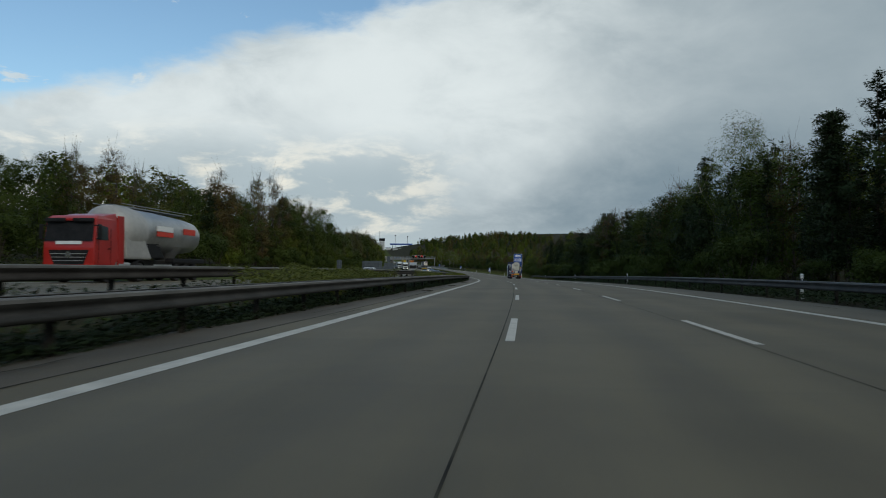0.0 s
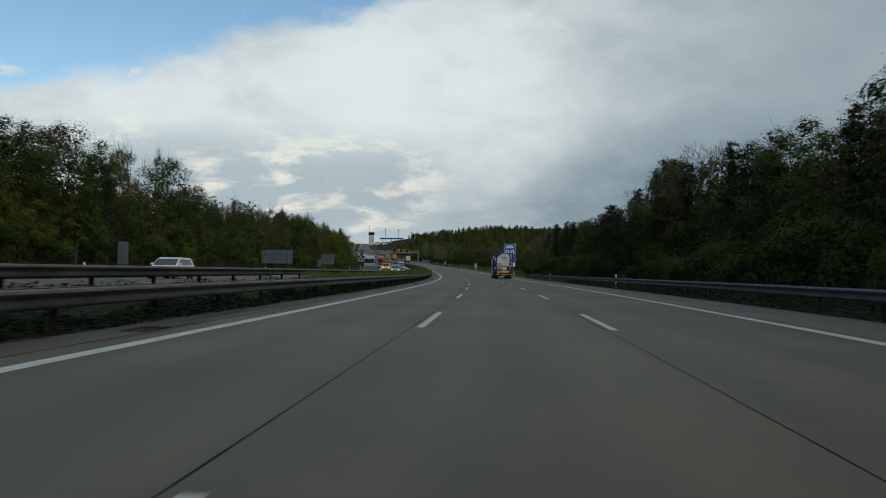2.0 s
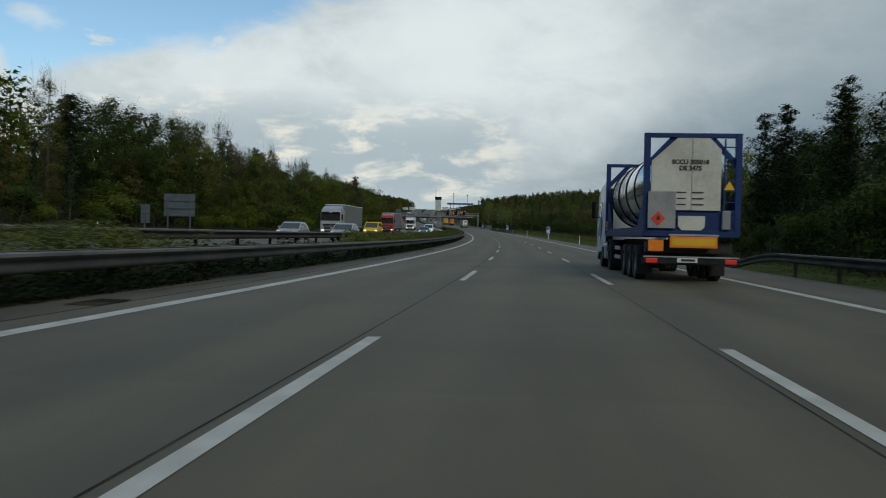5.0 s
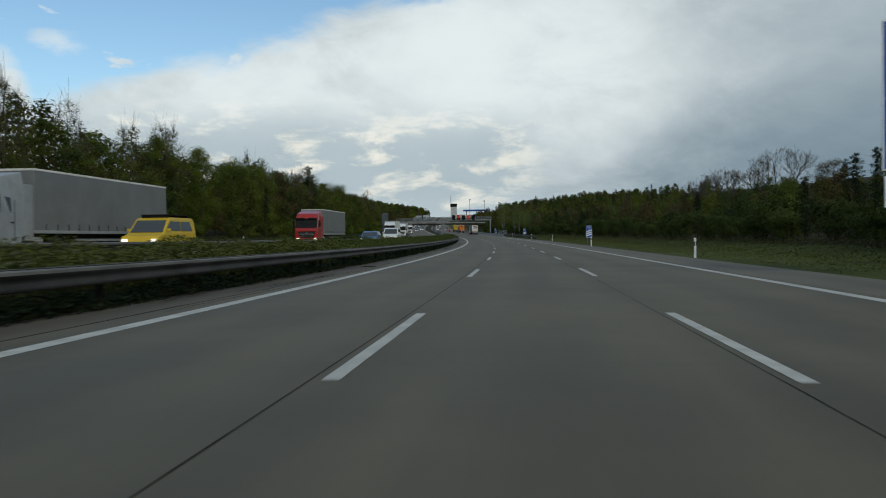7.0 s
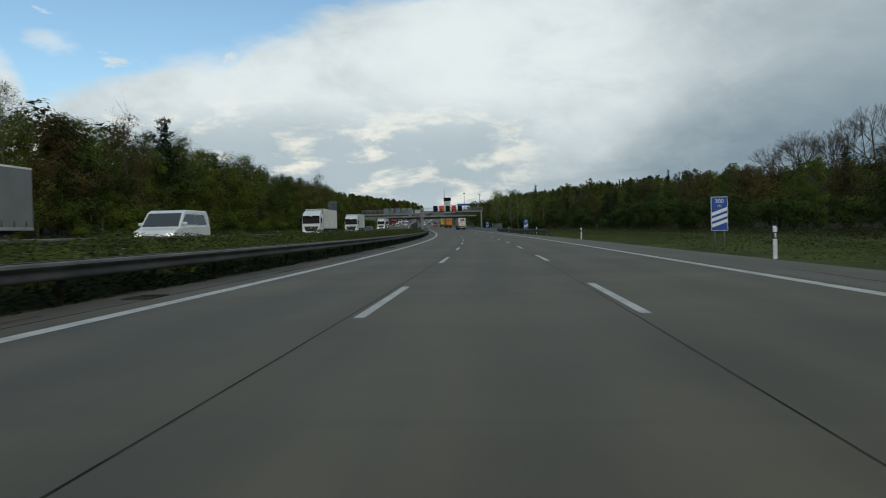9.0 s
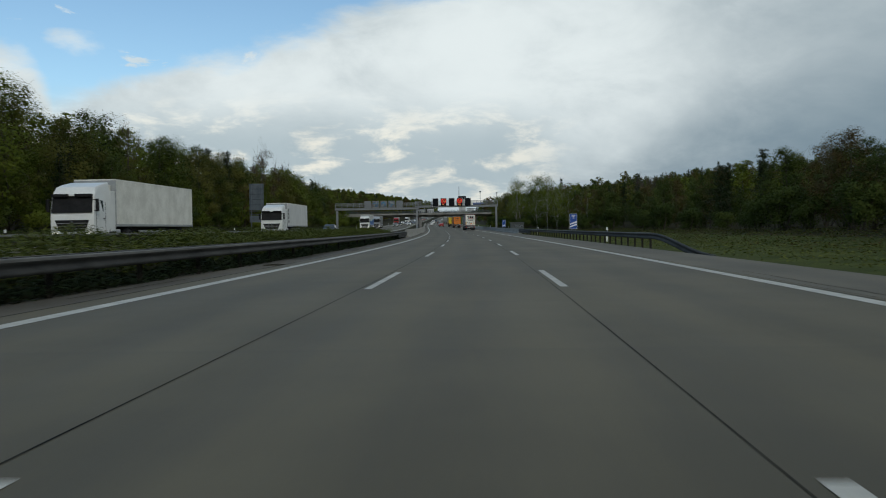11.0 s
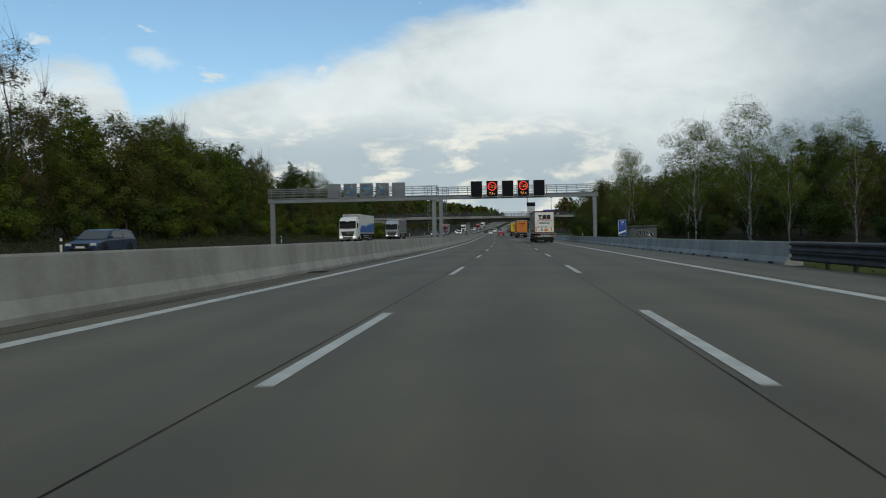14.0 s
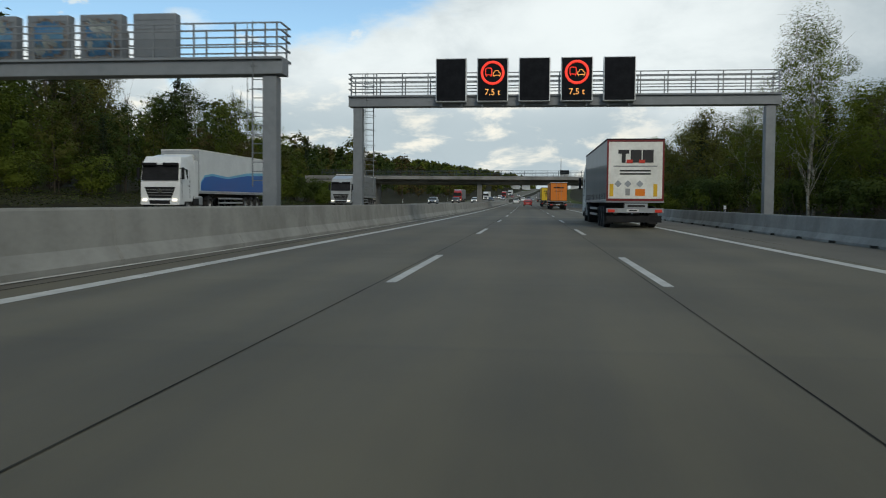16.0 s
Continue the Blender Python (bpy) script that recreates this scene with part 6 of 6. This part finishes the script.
def box_lorry(name, label, cab_mat, body_mat, kind="curtain", rear="plain", cab_high=3.75, lit=True, band=None):
    """An articulated lorry with a box or curtain-sided semitrailer."""
    v = thing(name, label, "lorry", "lorries on the motorway")
    yr, yf = -16.5, -2.95
    lorry_cab(v, cab_mat, cab_high, lit=lit)
    tractor_rear(v, -4.9)
    trailer_under(v, yr, yf)
    body = box_part("body", v, body_mat, (2.50, yf - yr, 2.72), (0, (yr + yf) / 2, 2.58), 0.03)
    box_part("roof", body, DIRTY_WHITE if kind != "dark_roof" else PLASTIC, (2.53, yf - yr + 0.02, 0.10), (0, (yr + yf) / 2, 3.93), 0.02)
    box_part("side_rail", body, SILVER, (2.54, yf - yr, 0.14), (0, (yr + yf) / 2, 1.22), 0.01)
    if kind != "reefer":
        for k in range(14):
            for sx in (-1, 1):
                box_part("curtain_strap", body, PLASTIC, (0.012, 0.05, 0.30), (sx * 1.262, yr + 0.6 + k * 0.93, 1.42), 0.0)
    else:
        box_part("cooling_unit", body, DIRTY_WHITE, (1.9, 0.45, 1.5), (0, yf + 0.2, 2.9), 0.08)
        box_part("front_edge", body, SILVER, (2.52, 0.06, 2.7), (0, yf - 0.02, 2.58), 0.01)
    rear_bar(v, yr, 0.72 if rear != "logo" else 0.80, PLASTIC if rear != "logo" else SILVER)
    y = yr - 0.006
    part("door_frame", boxes("door_frame", [((0.07, 0.05, 2.7), (-1.21, y, 2.58)), ((0.07, 0.05, 2.7), (1.21, y, 2.58)), ((2.5, 0.05, 0.08), (0, y, 3.88)), ((2.5, 0.05, 0.09), (0, y, 1.27))], MAROON if rear == "logo" else PLASTIC), body)
    if rear == "logo":
        box_part("door_skin", body, DIRTY_WHITE, (2.34, 0.02, 2.5), (0, y, 2.58), 0.0, "dirty white rear doors")
        for k, x in enumerate((-0.52, 0.02, 0.54)):
            box_part("logo_block", body, INK, (0.47, 0.015, 0.56 if k else 0.17), (x, y - 0.02, 3.20 if k else 3.395), 0.0, "black logo shape")
        box_part("logo_block", body, INK, (0.17, 0.015, 0.42), (-0.52, y - 0.02, 3.12), 0.0, "black logo shape")
        for x in (-0.26, 0.28):
            box_part("logo_accent", body, SIGN_RED, (0.26, 0.014, 0.15), (x, y - 0.03, 2.97), 0.0, "red logo shape")
        box_part("text_bar", body, PANEL_GREY, (1.9, 0.01, 0.05), (0, y - 0.015, 2.76), 0.0)
        for z in (2.56, 2.42):
            box_part("text_bar", body, INK, (1.35, 0.01, 0.07), (0, y - 0.015, z), 0.0)
        for x in (-0.75, -0.32, 0.20):
            part("empty_placard", plate("empty_placard", [(x - 0.16, y - 0.015, 1.98), (x, y - 0.015, 1.82), (x + 0.16, y - 0.015, 1.98), (x, y - 0.015, 2.14)], SILVER, 0.008), body, "bare metal placard holder")
        box_part("orange_plate", body, REFLECT_ORANGE, (0.42, 0.012, 0.30), (0.22, y - 0.016, 1.60), 0.0, "orange hazard plate")
        box_part("grey_plate", body, PANEL_GREY, (0.20, 0.012, 0.30), (-0.32, y - 0.016, 1.62), 0.0)
        for x in (-1.03, 0.88):
            box_part("amber_marker", body, REFLECT_AMBER, (0.17, 0.012, 0.55), (x, y - 0.016, 1.70), 0.0, "amber reflector board")
        box_part("under_board", v, PLASTIC, (2.4, 0.06, 0.30), (0, yr + 0.15, 0.42), 0.0)
        box_part("maker_board", v, SILVER, (1.0, 0.03, 0.22), (0.05, yr - 0.10, 1.0), 0.0)
        box_part("maker_bar", v, INK, (0.75, 0.02, 0.10), (0.05, yr - 0.12, 1.0), 0.0)
    else:
        for x in (-0.35, 0.35):
            box_part("door_bolt", body, STEEL, (0.04, 0.05, 2.5), (x, y - 0.01, 2.58), 0.0)
        box_part("door_split", body, PLASTIC, (0.02, 0.012, 2.55), (0, y - 0.008, 2.58), 0.0)
        if rear == "text":
            box_part("logo_bar", body, PLASTIC, (1.5, 0.01, 0.18), (0, y - 0.02, 3.2), 0.0)
            box_part("text_bar", body, PLASTIC, (1.2, 0.01, 0.07), (0, y - 0.02, 2.7), 0.0)
    if band == "wave":
        sx = -1
        pts = [(sx * 1.262, yf - 0.2, 1.35), (sx * 1.262, yf - 0.25, 1.9), (sx * 1.262, yf - 0.9, 2.35), (sx * 1.262, yf - 2.2, 2.5), (sx * 1.262, yf - 5, 2.35), (sx * 1.262, yf - 9, 2.75), (sx * 1.262, yr + 0.1, 2.9), (sx * 1.262, yr + 0.1, 1.35)]
        part("side_wave", plate("side_wave", pts, WAVE_PALE, 0.012), body, "light blue wave")
        part("side_wave", plate("side_wave", [(x - 0.012, y2, 1.35 + (z - 1.35) * 0.86) for x, y2, z in pts], paint("wave_blue", (0.010, 0.115, 0.42), 0.5, 0.9), 0.012), body, "deep blue wave")
    if band == "upright":
        for k in range(4):
            box_part("logo_block", body, INK, (0.012, 0.42, 0.36), (-1.262, yf - 0.80, 3.12 - k * 0.45), 0.0, "black logo shape")
        box_part("logo_block", v, SIGN_RED, (0.9, 0.02, 0.14), (0, -0.72, 3.22), 0.0, "red logo shape")
    return v


def silo_lorry():
    v = thing("silo_lorry", "red lorry with a grey tipping silo tank semitrailer", "lorry")
    yr, yf = -14.0, -2.9
    cab = lorry_cab(v, RED, 3.35)
    box_part("logo_bar", cab, SIGN_WHITE, (1.25, 0.03, 0.16), (0, 0.02, 1.86), 0.0, "white logo shape")
    tractor_rear(v, -4.7)
    trailer_under(v, yr, yf)
    prof = [(2.6, 1.22), (5.0, 1.20), (8.6, 1.08), (10.3, 0.96), (10.55, 0.7), (10.6, 0.02)]
    t = part("tank", lathe("tank", prof, SILO_METAL, 36), v, "ribbed grey aluminium silo")
    t.matrix_basis = Matrix.Translation((0, -2.95, 2.62)) @ pose(0, 0, 0, 0, 0, -90)
    nose = part("tank_nose", lathe("tank_nose", [(0.0, 0.02), (0.04, 0.70), (0.16, 1.08), (0.42, 1.26), (0.9, 1.31), (2.0, 1.30), (2.7, 1.22)], SILO_PALE, 36), v, "pale rounded front of the silo")
    nose.matrix_basis = t.matrix_basis.copy()
    part("front_hopper", extrude("front_hopper", [(-3.1, 2.6), (-3.3, 1.15), (-6.2, 1.15), (-5.0, 2.6)], 1.18, SILO_PALE, 0.12), v, "pale front hopper")
    # Black solid in place of the barrel's shadow between the hoppers.
    part("shade_panel", extrude("shade_panel", [(-4.6, 2.55), (-6.2, 1.25), (-8.0, 1.25), (-7.0, 2.30)], 1.05, PLASTIC, 0.05), v, "dark panel standing in for shade between the hoppers")
    for y in (-7.2, -10.2):
        part("hopper", done("hopper", cone_bm(y), SILO_METAL), v)
    box_part("side_stripe", v, SIGN_WHITE, (0.03, 2.1, 0.28), (-1.245, -7.6, 2.86), 0.0, "white stripe")
    box_part("side_stripe", v, SIGN_RED, (0.03, 2.1, 0.26), (-1.25, -7.6, 2.56), 0.0, "red stripe")
    box_part("side_mark", v, SIGN_RED, (0.03, 1.7, 0.34), (-1.14, -11.2, 2.85), 0.0, "red logo shape")
    wk = box_part("walkway", v, STEEL, (0.6, 9.0, 0.06), (0, -8.0, 3.90), 0.0)
    part("walkway_rail", boxes("walkway_rail", [((0.04, 9.0, 0.04), (-0.75, -8.0, 3.96)), ((0.04, 9.0, 0.04), (0.75, -8.0, 3.96))], STEEL), wk)
    box_part("hose_tray", v, PLASTIC, (0.5, 4.6, 0.25), (-1.0, -11.0, 1.15), 0.05)
    rear_bar(v, yr, 0.7)
    return v


def cone_bm(y):
    bm = bmesh.new()
    bmesh.ops.create_cone(bm, cap_ends=True, segments=20, radius1=0.14, radius2=1.1, depth=1.2, matrix=Matrix.Translation((0, y, 1.35)))
    return bm


def car(name, label, mat, kind="hatch", lit=True):
    """A passenger car or van: body, glasshouse, roof, lamps, wheels, mirrors, plates."""
    v = thing(name, label, "car" if kind != "van" else "van", "cars on the motorway")
    if kind == "van":
        L, W, H = -4.9, 0.95, 1.95
        low = [(0.0, 0.35), (-0.02, 0.75), (-0.15, 1.0), (-0.95, 1.18), (L + 0.05, 1.25), (L, 0.9), (L, 0.35)]
        top = [(-0.75, 1.10), (-1.55, 1.83), (-1.9, H), (L + 0.35, H), (L + 0.08, 1.75), (L + 0.04, 1.15)]
        glass_top = 1.78
    elif kind == "estate":
        L, W, H = -4.6, 0.90, 1.47
        low = [(0.0, 0.28), (-0.02, 0.55), (-0.25, 0.74), (-1.15, 0.90), (L + 0.06, 0.98), (L, 0.72), (L + 0.04, 0.30)]
        top = [(-1.05, 0.86), (-1.85, 1.38), (-2.3, H), (L + 0.75, H - 0.03), (L + 0.35, 1.36), (L + 0.10, 0.92)]
        glass_top = 1.36
    else:
        L, W, H = -4.2, 0.88, 1.46
        low = [(0.0, 0.28), (-0.02, 0.55), (-0.22, 0.72), (-1.05, 0.90), (L + 0.10, 0.96), (L, 0.70), (L + 0.04, 0.30)]
        top = [(-0.98, 0.86), (-1.75, 1.36), (-2.2, H), (L + 0.95, H - 0.04), (L + 0.38, 1.15), (L + 0.16, 0.92)]
        glass_top = 1.34
    taper = lambda y, z: 1.0 if z < 1.0 else 1.0 - 0.16 * (z - 1.0) / 0.5
    if kind == "van":
        taper = lambda y, z: 1.0 - 0.10 * max(0.0, z - 1.1)
    body = part("body", extrude("body", low, W, mat, 0.06), v)
    cabin = part("cabin", extrude("cabin", top, W * 0.985, mat, 0.05, taper), v)
    a, b = top[0], top[1]
    f = lambda t: (a[0] + (b[0] - a[0]) * t, a[1] + (b[1] - a[1]) * t)
    (y0, z0), (y1, z1) = f(0.14), f(0.97)
    part("windscreen", plate("windscreen", [(-W * 0.88, y0, z0), (W * 0.88, y0, z0), (W * 0.80, y1, z1), (-W * 0.80, y1, z1)], GLASS, 0.03), cabin, "dark windscreen").location.y = 0.035
    c, d = top[-2], top[-1]
    part("rear_window", plate("rear_window", [(-W * 0.80, c[0], c[1]), (W * 0.80, c[0], c[1]), (W * 0.85, d[0] - 0.02, d[1] + 0.08), (-W * 0.85, d[0] - 0.02, d[1] + 0.08)], GLASS, 0.03), cabin, "dark rear window").location.y = -0.02
    for sx in (-1, 1):
        zb = 0.98 if kind != "van" else 1.28
        x0, x1 = sx * (W * taper(0, zb) + 0.0), sx * (W * taper(0, glass_top) + 0.0)
        ya = f((zb - a[1]) / (b[1] - a[1]))[0] - 0.12
        yb = b[0] - 0.12
        ye = L + (0.45 if kind != "hatch" else 0.75)
        mid = (ya + ye) / 2 - 0.2
        for q0, q1, t0, t1 in ((ya, mid + 0.05, yb, mid + 0.05), (mid - 0.05, ye + 0.1, mid - 0.05, ye + 0.35)):
            part("side_window", plate("side_window", [(x0, q0, zb), (x0, q1, zb), (x1, t1, glass_top - 0.03), (x1, t0, glass_top - 0.03)], GLASS, 0.02), cabin, "dark side window")
        box_part("mirror", cabin, mat, (0.20, 0.10, 0.13), (sx * (W + 0.08), ya - 0.1, zb + 0.04), 0.03)
        box_part("headlamp", body, LAMP if lit else LAMP_OFF, (0.30, 0.10, 0.14), (sx * (W - 0.22), -0.05, 0.64 if kind != "van" else 0.80), 0.03)
        box_part("tail_lamp", body, TAIL, (0.20, 0.06, 0.24), (sx * (W - 0.13), L + 0.02, 0.80 if kind != "van" else 1.05), 0.02, "red tail lamp")
        for y in (-0.85, L + 0.85):
            bm = bmesh.new()
            tube_bm(bm, (sx * (W - 0.16), y, 0.33), (sx * (W + 0.006), y, 0.33), 0.385, n=22)
            part("wheel_arch", done("wheel_arch", bm, PLASTIC), body)
            add_wheel(v, CAR_WHEEL, sx * (W - 0.09), y)
        box_part("door_seam", body, PLASTIC, (0.008, 0.012, 0.5), (sx * (W + 0.001), mid, 0.68), 0.0)
    box_part("grille", body, PLASTIC, (0.9, 0.05, 0.14), (0, 0.0, 0.60), 0.01)
    box_part("lower_grille", body, PLASTIC, (1.3, 0.06, 0.12), (0, 0.0, 0.38), 0.01)
    box_part("bumper", body, mat, (W * 1.9, 0.14, 0.26), (0, L + 0.0, 0.50), 0.04)
    for y, n in ((0.03, "front_plate"), (L - 0.075, "rear_plate")):
        box_part(n, body, PLATE_WHITE, (0.50, 0.015, 0.11), (0, y, 0.50), 0.0)
    if kind == "van" and "yellow" in label:
        rk = box_part("roof_rack", cabin, PLASTIC, (1.4, 2.6, 0.03), (0, -3.1, H + 0.14), 0.0)
        for y in (-1.9, -3.1, -4.3):
            box_part("rack_foot", rk, PLASTIC, (1.4, 0.05, 0.14), (0, y, H + 0.06), 0.0)
    return v


def on_road(s, u, z=0.0, turn=0.0):
    """The pose of a vehicle, tilted with the road's slope."""
    h = float(np.interp(s, LINE_S, LINE_TURN))
    a = s - 8 if turn == 0 else s + 8
    rise_here = float(np.interp(a + 4, LINE_S, LINE_Z) - np.interp(a - 4, LINE_S, LINE_Z)) / 8
    return Matrix.Translation(Vector(line(s, u, z).tolist())) @ pose(0, 0, 0, 0, 0, math.degrees(h)) @ pose(0, 0, 0, math.degrees(math.atan(rise_here))) @ pose(0, 0, 0, 0, 0, turn)


# in our direction
tank_lorry().matrix_basis = on_road(194.8, 5.93, 0.0)
box_lorry("curtain_lorry", "white curtain-sided lorry with black and red lettering shapes on its doors", DIRTY_WHITE, GREY_TARP, "dark_roof", "logo").matrix_basis = on_road(582.6, 6.42, 0.0)
box_lorry("orange_lorry", "orange curtain-sided lorry with dark lettering bars", ORANGE, ORANGE, rear="text").matrix_basis = on_road(667.0, 6.3, 0.0)
box_lorry("yellow_lorry", "yellow curtain-sided lorry with dark lettering bars", YELLOW, YELLOW, rear="text").matrix_basis = on_road(716.0, 6.0, 0.0)
# towards us
silo_lorry().matrix_basis = on_road(23.4, -20.6, OPP_Z, 180)
grey_lorry = box_lorry("grey_lorry", "grey curtain-sided lorry with silver cab", SILVER, GREY_TARP)
grey_lorry.matrix_basis = on_road(258.5, -20.6, OPP_Z, 180)
red_lorry = box_lorry("red_lorry", "lorry with red cab and grey curtain sides", RED, GREY_TARP)
red_lorry.matrix_basis = on_road(315.0, -20.2, OPP_Z, 180)
white_lorry = box_lorry("white_lorry", "plain white box lorry with lit headlamps", WHITE, DIRTY_WHITE, "reefer")
white_lorry.matrix_basis = on_road(408.0, -20.6, OPP_Z, 180)
box_lorry("white_lorry", "white refrigerated lorry with black upright logo shapes", WHITE, WHITE, "reefer", band="upright", lit=False).matrix_basis = on_road(457.5, -20.6, OPP_Z, 180)
box_lorry("white_lorry", "white refrigerated lorry with blue waves along its side", WHITE, WHITE, "reefer", band="wave", cab_high=3.6).matrix_basis = on_road(577.0, -20.6, OPP_Z, 180)
copy_thing(grey_lorry, on_road(626.0, -20.6, OPP_Z, 180))
copy_thing(red_lorry, on_road(790.0, -20.4, OPP_Z, 180))
copy_thing(white_lorry, on_road(925.0, -20.4, OPP_Z, 180))
copy_thing(red_lorry, on_road(1010.0, -16.8, OPP_Z, 180))
copy_thing(white_lorry, on_road(1120.0, -20.4, OPP_Z, 180))
copy_thing(grey_lorry, on_road(880.0, 6.0, 0.0))
copy_thing(white_lorry, on_road(970.0, 6.0, 0.0))

CARS = {
    "white": car("white_car", "white estate car with lit headlamps", WHITE, "estate"),
    "dark": car("dark_car", "dark grey estate car with lit headlamps", ANTHRACITE, "estate"),
    "silver": car("silver_car", "silver hatchback with lit headlamps", SILVER, "hatch"),
    "blue": car("blue_car", "mid-blue hatchback car with lit headlamps", LIGHT_BLUE, "hatch"),
    "navy": car("dark_blue_car", "dark blue estate car with tinted windows", NAVY, "estate", False),
    "red": car("red_car", "small bright red hatchback car", RED, "hatch", False),
    "van": car("white_van", "white delivery van with lit headlamps", WHITE, "van"),
    "yellow": car("yellow_van", "yellow van with a black roof rack", YELLOW, "van"),
}
USED = set()


def place(kind, s, u, ours=False):
    m = on_road(s, u, 0.0 if ours else OPP_Z, 0 if ours else 180)
    if kind in USED:
        copy_thing(CARS[kind], m)
    else:
        USED.add(kind)
        CARS[kind].matrix_basis = m


for kind, s, u in (("white", 110, -20.6), ("dark", 167, -13.1), ("silver", 223, -16.8), ("silver", 226, -13.1), ("yellow", 266, -16.8), ("blue", 312, -13.1),
                   ("van", 331, -13.1), ("navy", 503, -20.6), ("silver", 690, -16.8), ("dark", 742, -16.8), ("white", 762, -13.1), ("silver", 820, -16.8), ("navy", 850, -13.1),
                   ("white", 872, -20.5), ("dark", 905, -16.8), ("blue", 940, -13.1), ("van", 975, -16.8), ("silver", 990, -20.5), ("red", 1035, -13.1), ("white", 1060, -20.5), ("dark", 1080, -16.8), ("silver", 1100, -13.1)):
    place(kind, s, u)
for kind, s, u in (("red", 713, 2.0), ("white", 800, -1.9), ("silver", 760, 2.0), ("dark", 850, 2.0), ("van", 905, -1.9), ("silver", 940, 2.0), ("navy", 1000, -1.9), ("white", 1050, 2.0)):
    place(kind, s, u, True)
